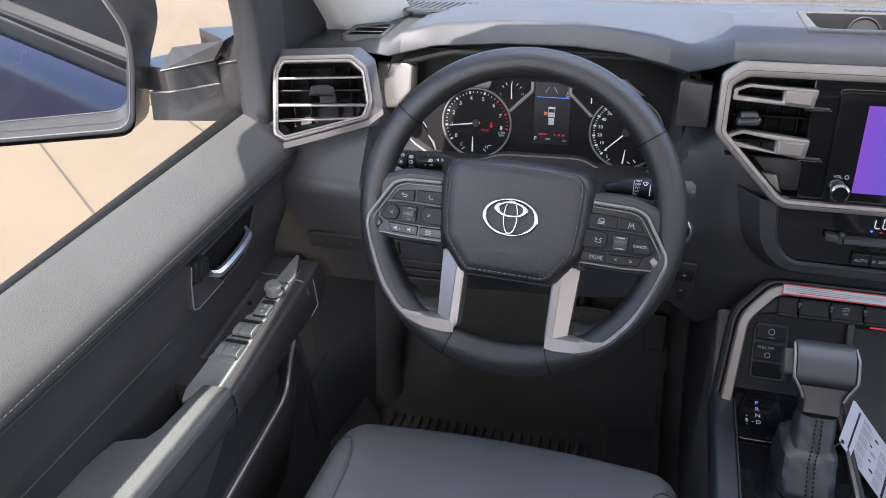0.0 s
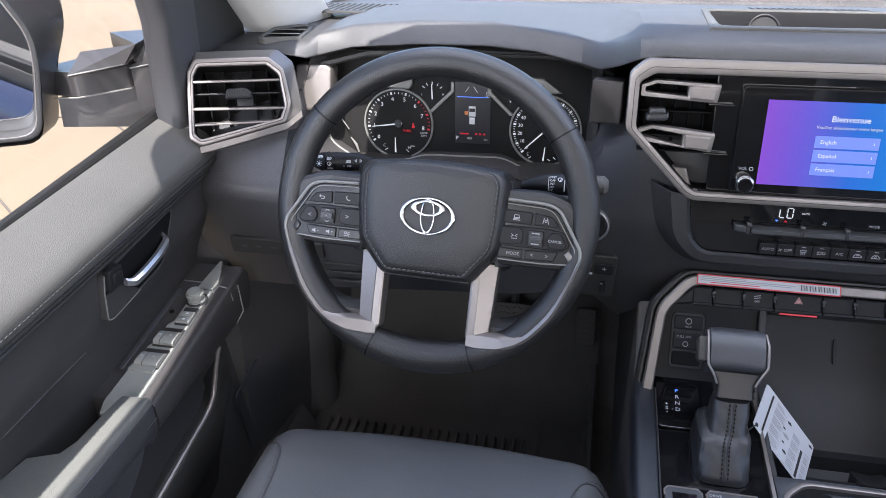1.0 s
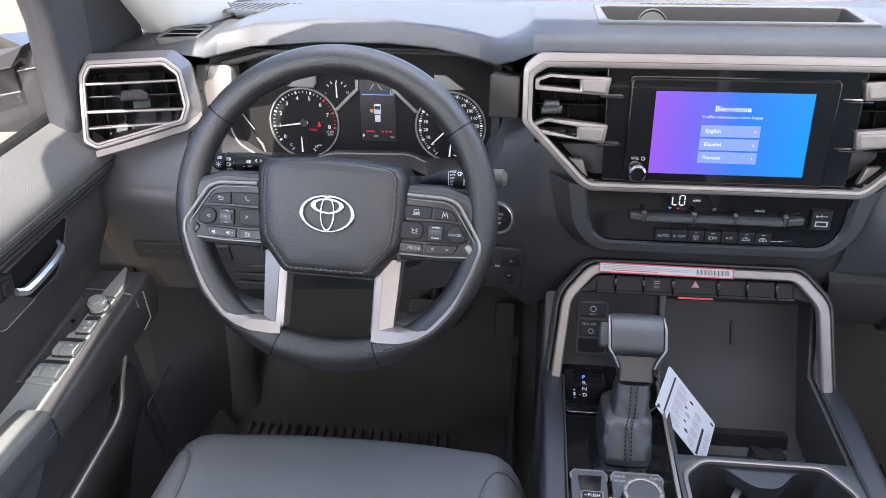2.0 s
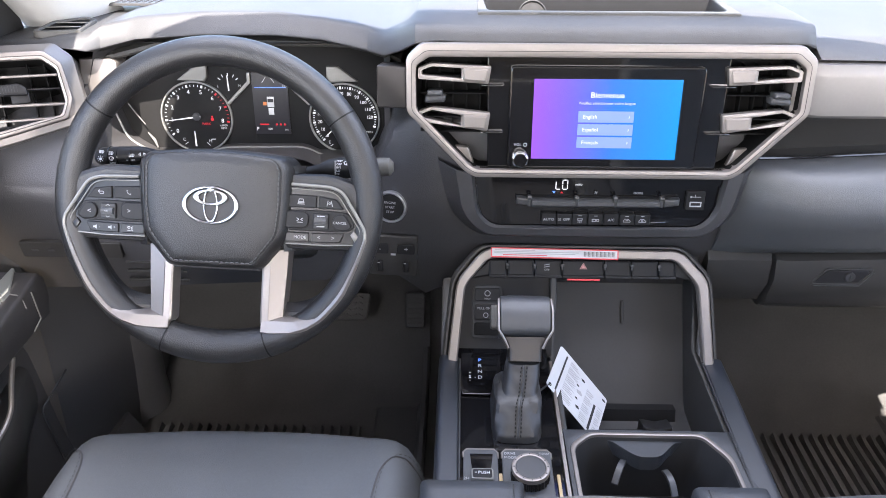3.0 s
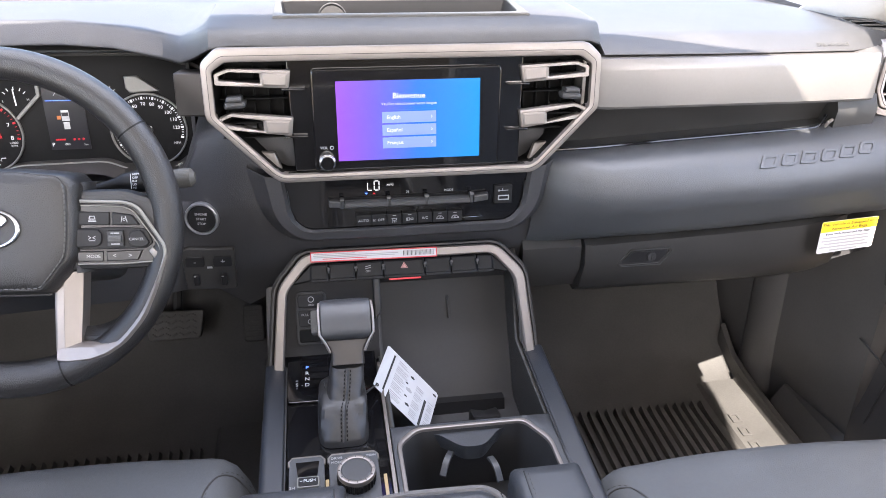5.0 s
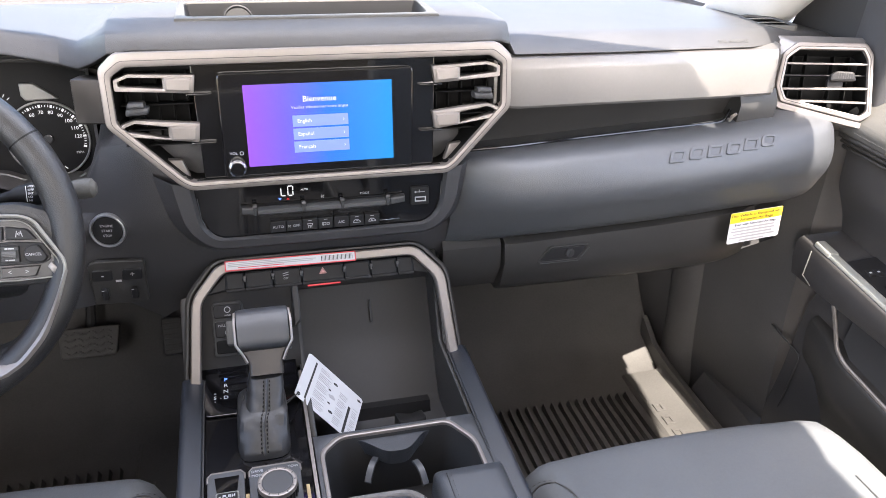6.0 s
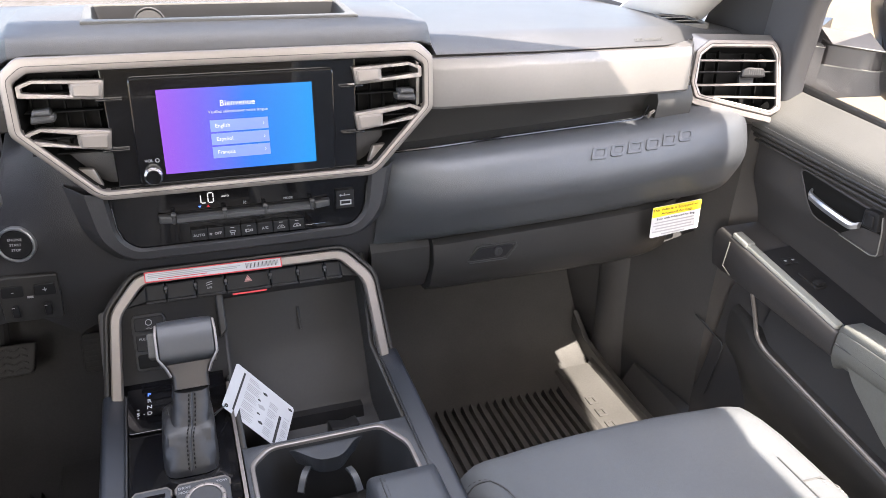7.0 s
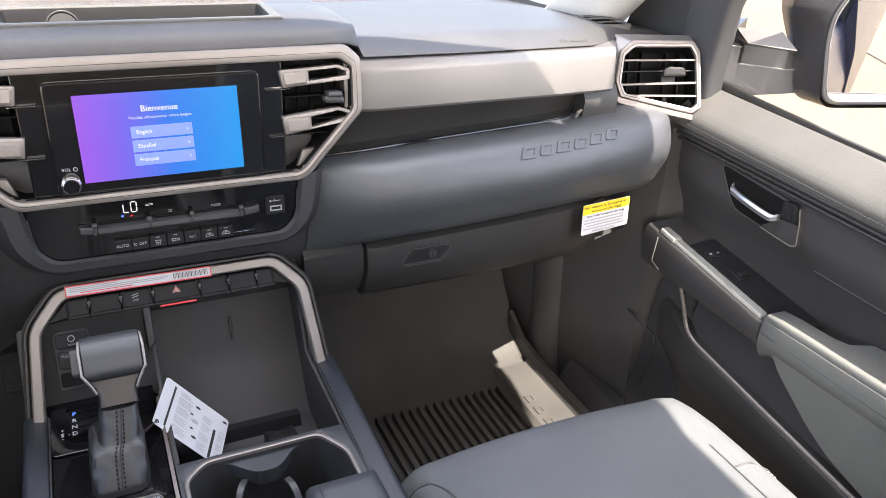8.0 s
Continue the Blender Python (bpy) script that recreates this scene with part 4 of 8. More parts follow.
rp = [rightpad(x, [(yr, zt), (yt, zt - 0.006), (yn, zn), (yb, zb), (ye, ze)]) for x, yr, zt, yt, yn, zn, yb, zb, ye, ze in (
    (0.175, 0.790, 1.338, 0.772, 0.764, 1.285, 0.772, 1.225, 0.790, 1.195), (0.205, 0.780, 1.338, 0.744, 0.736, 1.280, 0.762, 1.220, 0.785, 1.195),
    (0.260, 0.775, 1.339, 0.722, 0.708, 1.280, 0.752, 1.215, 0.780, 1.197),
    (0.360, 0.775, 1.345, 0.720, 0.700, 1.285, 0.745, 1.217, 0.780, 1.200),
    (0.480, 0.775, 1.351, 0.719, 0.695, 1.293, 0.745, 1.222, 0.780, 1.203), (0.570, 0.775, 1.357, 0.720, 0.695, 1.298, 0.748, 1.228, 0.780, 1.207),
    (0.640, 0.778, 1.364, 0.726, 0.701, 1.302, 0.752, 1.235, 0.780, 1.212), (0.695, 0.782, 1.367, 0.732, 0.708, 1.305, 0.754, 1.236, 0.780, 1.215),
    (0.735, 0.786, 1.367, 0.740, 0.717, 1.305, 0.756, 1.237, 0.782, 1.216), (0.752, 0.790, 1.366, 0.746, 0.723, 1.303, 0.759, 1.238, 0.785, 1.217),
    (0.757, 0.795, 1.364, 0.753, 0.730, 1.301, 0.764, 1.239, 0.788, 1.218), (0.764, 0.850, 1.360, 0.830, 0.815, 1.300, 0.820, 1.240, 0.840, 1.220))]
part("lower_roll", loft(rp), ROLL, dash, "padded black vinyl roll in front of the passenger")
part("end_body", loft([body(0.62, [(0.88, 1.42), (0.84, 1.38), (0.82, 1.29), (0.84, 1.22), (1.0, 1.06)]), body(0.74, [(0.87, 1.42), (0.84, 1.36), (0.815, 1.29), (0.84, 1.22), (1.0, 1.06)]), body(0.845, [(0.84, 1.40), (0.82, 1.36), (0.81, 1.29), (0.84, 1.22), (1.0, 1.06)])]), VINYL, dash)
part("trim_strip", loft([[Vector((x, y + k, z)) for y, z in ((0.775, 1.4655), (0.757, 1.4640), (0.7535, 1.4560), (0.7525, 1.4500), (0.7490, 1.4040), (0.7525, 1.4000), (0.80, 1.4000), (0.80, 1.4655))] for x, k in ((0.225, 0.010), (0.26, 0.0), (0.55, 0.0), (0.640, 0.004), (0.662, 0.030))]), TRIM_GREY, dash, "satin grey metallic trim strip")
part("shelf", loft([[Vector((x, y, z)) for y, z in ((0.775, 1.402), (0.790, 1.385), (0.800, za + 0.006), (0.772, za), (0.772, za - 0.006), (0.83, za - 0.006), (0.83, 1.402))] for x, za in ((0.19, 1.334), (0.26, 1.337), (0.36, 1.343), (0.48, 1.349), (0.62, 1.357))]), PLASTIC, dash, "shallow open shelf under the trim strip")
part("shelf_edge", tube(fillet([(x, 0.7735, z + 0.0015) for x, z in ((0.19, 1.337), (0.26, 1.339), (0.36, 1.345), (0.48, 1.351), (0.575, 1.355), (0.586, 1.358), (0.592, 1.374))], 0.006, 3, closed=False), 0.0022, 8), GLOSS, dash)
part("shelf_end", loft([[Vector((x + k, y, z)) for y, z in ((0.765, 1.358), (0.762, 1.385), (0.772, 1.404), (0.83, 1.404), (0.83, 1.35))] for x, k in ((0.600, 0.0), (0.66, 0.0))]), PLASTIC, dash)
part("shelf_clip", tube([(0.589, 0.766, 1.360), (0.591, 0.764, 1.368), (0.596, 0.762, 1.373)], [0.0015, 0.003, 0.002], 8), SILVER, dash)
# raised plain outlines in the place of the lettering on the roll
def roll_pose(x):
    """Pose on the upper round of the roll at x."""
    a, b = next((a, b) for a, b in zip(rp, rp[1:]) if a[0].x <= x <= b[0].x)
    t = (x - a[0].x) / (b[0].x - a[0].x)
    up, at, low = [a[i].lerp(b[i], t) for i in (5, 6, 7)]
    d = up - low
    return panel_pose(x, at.y, at.z, 90 - math.degrees(math.atan2(d.z, d.y)) if d.y > 0 else 0)


for i in range(6):
    w, h, k = (0.0118, 0.0112, 0.0120, 0.0114, 0.0116, 0.0118)[i], 0.0092, 0.004
    o = fillet([(-w - k, -h), (w - k, -h), (w + k, h), (-w + k, h)], (0.002, 0.006, 0.002, 0.005)[i % 4], 3)
    part("emblem_block", band(o, [(p.x * 0.62 + 0.0005 * (i % 2), p.y * 0.52) for p in o], 0.0030, -0.0014, 0.0008), ROLL, dash, m=roll_pose(0.482 + 0.0290 * i))

# glovebox
gb = part("glovebox_door", loft([[Vector((x, y + k, z)) for y, z in ((0.783, zt), (0.772, zt - 0.006), (0.766, 1.16), (0.780, 1.115), (0.805, 1.095), (0.88, 1.09), (0.88, zt))] for x, k, zt in ((0.262, 0.004, 1.195), (0.275, 0, 1.195), (0.50, 0, 1.203), (0.60, 0.002, 1.207), (0.655, 0.010, 1.21), (0.69, 0.025, 1.21), (0.72, 0.06, 1.21))]), PLASTIC, dash, "closed black glovebox door")
part("dash_filler", loft([[Vector((x, y + k, z)) for y, z in ((0.79, 1.195), (0.780, 1.185), (0.778, 1.15), (0.80, 1.11), (0.90, 1.10), (0.90, 1.195))] for x, k in ((0.17, 0.0), (0.21, 0.0), (0.258, 0.0))]), PLASTIC, dash)
lm = panel_pose(0.352, 0.7685, 1.168, 3)
pl = fillet([(-0.040, -0.013), (0.026, -0.013), (0.042, 0.008), (0.040, 0.013), (-0.022, 0.013), (-0.042, -0.009)], 0.004, 3)
part("latch_plate", band(pl, [(p.x * 0.90, p.y * 0.80) for p in pl], 0.003, -0.001, 0.001), PLASTIC, gb, m=lm)
# paler line that paints the light along the latch plate's edge
part("latch_highlight", tube([(-0.036, -0.0135, 0.002), (0.026, -0.0135, 0.002), (0.042, 0.007, 0.002)], 0.0007, 6), TOGGLE, gb, m=lm)
part("latch_lever", prism([(p.x * 0.86, p.y * 0.76) for p in pl], 0.002, 0.001), KEYCAP, gb, m=lm)
part("key_lock", join(disc(0.007, 0.004, 0.001, 20), placed(box(0.002, 0.008, 0.002, 0.0004), pose(0, 0, 0.004))), PLASTIC_DEEP, gb, m=lm @ pose(0.010, 0.001, 0.001))
# added slab under the glovebox, shaped to cut the footwell sun patch
part("glovebox_underside", loft([[Vector((x, y + k, z)) for y, z in ((0.805, 1.098), (1.2, 1.06), (1.2, 1.10), (0.82, 1.11))] for x, k in ((0.2, 0.03), (0.60, 0.03), (0.69, 0.025), (0.715, 0.035), (0.83, 0.07))]), PLASTIC_DEEP, dash)
lettering("SRS AIRBAG", 0.009, VINYL_SOFT, dash, panel_pose(0.575, 0.7745, 1.4735, 63))

# airbag warning label hanging at the seam
lab = thing("warning_label", (0.64, 0.757, 1.215), "yellow headed white airbag warning label stuck below the dash roll", "label")
am = panel_pose(0.664, 0.7525, 1.1935, 4, 4) @ Matrix.Diagonal((1.55, 1.08, 1, 1))
part("card", prism(fillet([(-0.031, -0.026), (0.031, -0.022), (0.031, 0.024), (-0.031, 0.022)], 0.003, 3), 0.0006), PAPER, lab, m=am)
part("heading", prism([(-0.0309, 0.006), (0.0309, 0.009), (0.0309, 0.0235), (-0.0309, 0.0215)], 0.0004, 0, 0.0006), YELLOW, lab, m=am)
lettering("This Vehicle is Equipped with", 0.0052, INK, lab, am @ pose(0, 0.0178, 0.0011, 0, 0, 2))
lettering("Advanced Air Bags", 0.0052, INK, lab, am @ pose(0, 0.0115, 0.0011, 0, 0, 2))
lettering("Even with Advanced Air Bags", 0.0042, INK, lab, am @ pose(0, 0.0035, 0.0008, 0, 0, 2))
for i in range(5):
    bar((0.050, 0.052, 0.046, 0.054, 0.030)[i], 0.0018, INK_GREY, lab, am @ pose(-0.002, -0.002 - 0.0047 * i, 0.0008, 0, 0, 2))

# ---- outer vents ----
def outer_vent(s):
    m = panel_pose(-0.752, 0.775, 1.415, 20, 27)
    v = thing("air_vent", (s * 0.752, 0.80, 1.41), "silver framed outer air vent with horizontal slats and a dark knob", "air vent", "outer air vents")
    o = fillet([(-0.052, 0.036), (-0.040, 0.052), (0.054, 0.047), (0.072, 0.030), (0.076, -0.016), (0.066, -0.041), (-0.047, -0.061), (-0.062, -0.050)], 0.004, 2)
    i = fillet([(-0.045, 0.028), (-0.037, 0.041), (0.050, 0.036), (0.064, 0.022), (0.066, -0.020), (0.058, -0.035), (-0.047, -0.052), (-0.054, -0.044)], 0.003, 2)
    part("surround", band(o, i, 0.012, -0.004, 0.003), SILVER, v, "satin silver surround", m=m, side=-s)
    part("surround_groove", tube([(p.x * 0.42 + q.x * 0.58, p.y * 0.42 + q.y * 0.58, 0.0078) for p, q in zip(o, i)], 0.0007, 6, closed=True), DARK_TRIM, v, m=m, side=-s)
    o2 = [Vector((p.x + ((0.014 if s < 0 else 0.026) if p.x > 0 else 0.0), p.y * 1.06 - (0.006 if p.y < 0 else -0.007), 0)) for p in o]
    part("shell", loft([[Vector((p.x, p.y, 0.001)) for p in o], [Vector((p.x, p.y, -0.012)) for p in o2], [Vector((p.x + 0.006, p.y, -0.075)) for p in o2]], caps=False), TRIM_GREY, v, "grey metallic shell", m=m, side=-s)
    part("throat", join(loft([[Vector((p.x, p.y, 0.0)) for p in i], [Vector((p.x * 0.94, p.y * 0.94, -0.05)) for p in i]], caps=False), prism([(p.x * 0.95, p.y * 0.95) for p in i], 0.001, 0, -0.05)), DUCT, v, m=m, side=-s)
    for a, b, w in (((-0.048, 0.023), (0.066, 0.016), 0.0032), ((-0.054, -0.0115), (0.068, -0.0215), 0.0034), ((-0.055, -0.032), (0.062, -0.038), 0.0030)):
        dx, dy = b[0] - a[0], b[1] - a[1]
        part("slat", placed(box(math.hypot(dx, dy) - 0.004, w, 0.016, 0.0014), pose((a[0] + b[0]) / 2, (a[1] + b[1]) / 2, -0.002, 8, 0, math.degrees(math.atan2(dy, dx)))), SILVER, v, "silver edged slat", m=m, side=-s)
    part("middle_slat", placed(box(0.112, 0.0022, 0.014, 0.0008), pose(0.008, 0.003, -0.012, 0, 0, -4)), KEYCAP, v, m=m, side=-s)
    for x in (-0.03, -0.008, 0.03, 0.05):
        part("blade", box(0.0016, 0.075, 0.02, 0.0005, (x, -0.002, -0.036)), DUCT, v, m=m, side=-s)
    part("knob", join(prism(fillet([(-0.010, -0.003), (0.026, -0.006), (0.026, 0.004), (0.018, 0.010), (-0.006, 0.010)], 0.003, 2), 0.012, 0.003, -0.004), box(0.022, 0.014, 0.010, 0.002, (0.016, -0.008, -0.006))), KEYCAP, v, "dark sliding knob", m=m @ pose(0 if s < 0 else -0.024, 0, 0), side=-s)
    for k, x in enumerate(range(7)):
        part("rib", box(0.0005, 0.009, 0.002, 0.0, (-0.004 + 0.0032 * x, 0.0035, 0.0075)), PLASTIC_DEEP, v, m=m @ pose(0 if s < 0 else -0.024, 0, 0), side=-s)
    part("chin", loft([[Vector((x, y, 0.006)), Vector((x, y - 0.008, 0.004)), Vector((x, y - 0.010, -0.04)), Vector((x, y - 0.001, -0.04))] for x, y in ((-0.050, -0.062), (0.0, -0.054), (0.066, -0.042), (0.088, -0.028))]), SILVER, v, m=m, side=-s)
    return v


outer_vent(-1)
outer_vent(1)
part("trim_strip", prism(fillet([(-0.030, -0.034), (0.004, -0.031), (0.026, -0.006), (0.028, 0.028), (0.020, 0.033), (-0.024, 0.033)], 0.003, 2), 0.03, 0.003, -0.03), SILVER, dash, "satin silver trim block beside the gauges", m=panel_pose(-0.674, 0.868, 1.402, 8, 0))
part("trim_strip", prism(fillet([(-0.019, -0.028), (0.02, -0.028), (0.02, 0.026), (-0.019, 0.026)], 0.003, 2), 0.03, 0.002, -0.03), DARK_TRIM, dash, "dark taupe trim strip", m=panel_pose(-0.266, 0.806, 1.419, 6, -8))

# ---- centre stack ----
CS = panel_pose(0, 0.738, 1.35, 7.4)
stack = thing("centre_stack", (0, 0.76, 1.35), "silver framed gloss black centre stack with touchscreen", "centre stack")
OUT = [(-0.242, 0.122), (-0.242, 0.057), (-0.170, -0.017), (-0.158, -0.024), (0.158, -0.024), (0.170, -0.017), (0.242, 0.057), (0.242, 0.122), (0.224, 0.1385), (-0.224, 0.1385)]
INN = [(-0.230, 0.112), (-0.230, 0.060), (-0.164, -0.009), (-0.155, -0.014), (0.155, -0.014), (0.164, -0.009), (0.230, 0.060), (0.230, 0.112), (0.214, 0.1225), (-0.214, 0.1225)]
part("surround", band(fillet(OUT, 0.006, 3), fillet(INN, 0.004, 3), 0.018, -0.012, 0.0016), SILVER, stack, "satin silver surround", m=CS)
part("surround_groove", tube([(p.x, p.y, 0.0055) for p in fillet([(a * 0.45 + c * 0.55, b * 0.45 + e * 0.55, 0) for (a, b), (c, e) in zip(OUT, INN)], 0.005, 3)], 0.0007, 6, closed=True), DARK_TRIM, stack, m=CS)
part("surround_back", loft([[Vector((p.x, p.y, -0.010)) for p in fillet(OUT, 0.006, 3)], [Vector((p.x * 0.985, p.y * 0.985, -0.06)) for p in fillet(OUT, 0.006, 3)]], caps=False), PLASTIC, stack, m=CS)
part("fascia", prism(fillet([(-0.142, -0.014), (0.142, -0.014), (0.145, 0.1225), (-0.145, 0.1225)], 0.002, 2), 0.004, 0.0015, -0.010), GLOSS, stack, "gloss black fascia", m=CS)
part("cavity", join(prism(INN, 0.001, 0, -0.045), loft([[Vector((x, y, -0.002)) for x, y in INN], [Vector((x * 0.98, y, -0.045)) for x, y in INN]], caps=False)), DUCT, stack, m=CS)
scr = part("display_glass", prism(fillet([(-0.118, -0.013), (0.113, -0.013), (0.116, 0.112), (-0.117, 0.112)], 0.006, 3), 0.008, 0.002, -0.006), GLOSS, stack, "gloss black touchscreen bezel", m=CS)
part("display", prism([(-0.0885, 0.0), (0.0885, 0.0), (0.0885, 0.0975), (-0.0885, 0.0975)], 0.0006, 0, 0.002), SCREEN, scr, "lit screen fading from violet to blue", m=CS)
lettering("Bienvenue", 0.0098, LIT_WHITE, scr, CS @ pose(0, 0.0785, 0.0030))
lettering("Veuillez sélectionner votre langue", 0.0050, LIT_SOFT, scr, CS @ pose(0, 0.0690, 0.0030))
for i, wd in enumerate(("English", "Español", "Français")):
    y = 0.0525 - 0.0158 * i
    part("menu_button", prism([(-0.0335, y - 0.0068), (0.0335, y - 0.0068), (0.0335, y + 0.0068), (-0.0335, y + 0.0068)], 0.0003, 0, 0.0027), ROW_BLUE, scr, m=CS)
    lettering(wd, 0.0063, LIT_WHITE, scr, CS @ pose(-0.028, y, 0.0033), "LEFT")
    lettering("›", 0.0065, LIT_WHITE, scr, CS @ pose(0.028, y + 0.0005, 0.0033))
part("bezel_groove", tube([(-0.112, -0.010, 0.0022), (-0.06, -0.010, 0.0022), (0.105, -0.010, 0.0022)], 0.0006, 6), KEYCAP, scr, m=CS)
kn = part("volume_knob", join(disc(0.0098, 0.014, 0.002, 28), hoop(0.0105, 0.0088, 0.012, 28)), CHROME, stack, "chrome ringed volume knob", m=CS @ pose(-0.1025, 0.001, 0.001))
part("knob_face", disc(0.0082, 0.002, 0.0006, 24), GLOSS, kn, m=CS @ pose(-0.1025, 0.001, 0.0145))
lettering("VOL", 0.0050, PRINT, stack, CS @ pose(-0.1055, 0.0172, 0.0025))
part("power_mark", hoop(0.0024, 0.0017, 0.0003, 16), PRINT, stack, m=CS @ pose(-0.0962, 0.0172, 0.0025))
for s in (-1, 1):
    # twin bracket louvres of the centre vents
    for za, zb, h0, h1 in ((0.115, 0.1125, 0.019, 0.022), (0.063, 0.0565, 0.018, 0.023)):
        o = fillet([(-0.228, za - h0), (-0.143, zb - h1), (-0.140, zb - 0.001), (-0.212, za), (-0.228, za - 0.006)], 0.002, 2)
        i = fillet([(-0.223, za - h0 + 0.0055), (-0.176, zb - h1 + 0.0065), (-0.176, zb - 0.0035), (-0.211, za - 0.004), (-0.223, za - 0.0085)], 0.0015, 2)
        br = part("louvre", band(o, i, 0.013, -0.010, 0.0018), SILVER, stack, "satin silver bracket louvre", m=CS, side=-s)
        part("louvre_block", prism(fillet([(-0.174, zb - h1 + 0.0035), (-0.145, zb - h1 + 0.0015), (-0.143, zb - 0.0035), (-0.174, zb - 0.0025)], 0.002, 2), 0.010, 0.003, -0.0055), SILVER, br, m=CS, side=-s)
        part("louvre_foot", box(0.028, 0.0022, 0.010, 0.0008, (-0.138, zb - h1 - 0.0015, -0.003)), GLOSS, br, m=CS, side=-s)
    for j, y in enumerate((0.098, 0.077, 0.048, 0.030)):
        part("inner_slat", box(0.080, 0.0018, 0.018, 0.0006, (-0.186, y, -0.022)), DUCT, stack, m=CS, side=-s)
    for j in range(5):
        part("blade", box(0.0015, 0.085, 0.014, 0.0004, (-0.220 + 0.017 * j, 0.07, -0.034)), DUCT, stack, m=CS, side=-s)
    part("vent_knob", join(prism(fillet([(-0.0135, -0.0085), (0.0120, -0.0070), (0.0135, 0.0020), (-0.0120, 0.0010)], 0.003, 2), 0.016, 0.004, -0.012), prism(fillet([(-0.0105, 0.0000), (0.0095, 0.0010), (0.0085, 0.0075), (-0.0095, 0.0070)], 0.002, 2), 0.018, 0.003, -0.012)), TOGGLE, stack, "grey vent slider", m=CS @ pose(-0.207, 0.0755, 0), side=-s)
    part("gusset", prism(fillet([(-0.190, 0.012), (-0.166, 0.010), (-0.158, -0.012), (-0.165, -0.009)], 0.002, 2), 0.008, 0.002, -0.022), SILVER, stack, m=CS, side=-s)

# ---- climate panel ----
cl = thing("climate_panel", (0, 0.76, 1.28), "gloss black climate panel with toggle bar and seven keys", "climate control")
CP = panel_pose(0, 0.7445, 1.29, 3)
PO = fillet([(-0.158, 0.036), (-0.152, -0.016), (-0.134, -0.036), (0.134, -0.036), (0.152, -0.016), (0.158, 0.036)], [0.001, 0.012, 0.012, 0.012, 0.012, 0.001], 4)
part("fascia", prism(PO, 0.004, 0.0, -0.006), GLOSS, cl, m=CP)
UO = fillet([(-0.205, 0.045), (-0.190, -0.025), (-0.152, -0.062), (0.152, -0.062), (0.190, -0.025), (0.205, 0.045)], [0.001, 0.03, 0.03, 0.03, 0.03, 0.001], 4)
part("surround", loft([[Vector((p.x, p.y, 0.000)) for p in PO], [Vector((p.x * 1.025, p.y * 1.05, 0.006)) for p in PO], [Vector((a.x * 0.5 + b.x * 0.5, a.y * 0.5 + b.y * 0.5, 0.003)) for a, b in zip(PO, UO)], [Vector((p.x, p.y, -0.022)) for p in UO], [Vector((p.x, p.y, -0.08)) for p in UO]], closed=False), KNEE, dash, "vinyl lip round the climate panel", m=CP)
part("toggle_rail", box(0.208, 0.011, 0.010, 0.003, (0, 0.0000, 0.000)), KEYCAP, cl, m=CP)
for x0, x1 in ((-0.084, -0.029), (-0.025, 0.020), (0.024, 0.078)):
    part("toggle", loft([[Vector((x, y, w)) for y, w in ((-0.0062, 0.001), (-0.0060, 0.008), (-0.0030, 0.0115), (0.0015, 0.0110), (0.0036, 0.0075), (0.0040, 0.001))] for x in (x0, x1)]), TOGGLE, cl, "dark grey toggle", m=CP)
for x in (-0.087, -0.027, 0.022, 0.081):
    part("toggle_post", join(box(0.0050, 0.0135, 0.010, 0.0015, (x, 0.0010, 0.005)), placed(tube([(-0.0026, 0, 0), (0.0026, 0, 0)], 0.0032, 12), pose(x, 0.0062, 0.008))), TOGGLE, cl, m=CP)
for s in (-1, 1):
    part("toggle_end", prism(fillet([(0.084 * s, -0.006), (0.104 * s, -0.0035), (0.104 * s, 0.0065), (0.084 * s, 0.0045)], 0.0015, 2), 0.009, 0.003), TOGGLE, cl, m=CP)
SCREENS = {
    2: [[(-0.0034, 0.0022), (0.0034, 0.0022), (0.0024, -0.0004), (-0.0024, -0.0004), (-0.0034, 0.0022)], [(-0.002, -0.0016), (-0.0024, -0.0034)], [(0, -0.0016), (-0.0002, -0.0034)], [(0.002, -0.0016), (0.0018, -0.0034)]],
    3: [[(-0.0044, 0.0018), (0.0000, 0.0018), (0.0000, -0.0014), (-0.0044, -0.0014), (-0.0044, 0.0018)], [(-0.0032, -0.0022), (-0.0032, 0.0010)], [(0.0014, 0.0014), (0.0044, 0.0014), (0.0044, -0.0010), (0.0014, -0.0010), (0.0014, 0.0014)]],
    5: [[(-0.0046, -0.0016), (-0.0040, 0.0004), (-0.0020, 0.0024), (0.0016, 0.0024), (0.0034, 0.0004), (0.0046, -0.0002), (0.0046, -0.0016), (-0.0046, -0.0016)], [(-0.0012, 0.0006), (0.0014, 0.0006), (0.0004, 0.0014)]],
    6: [[(-0.0046, -0.0016), (-0.0040, 0.0004), (-0.0020, 0.0024), (0.0016, 0.0024), (0.0034, 0.0004), (0.0046, -0.0002), (0.0046, -0.0016), (-0.0046, -0.0016)], arc(0, 0.0002, 0.0012, 40, 330, 6)],
}
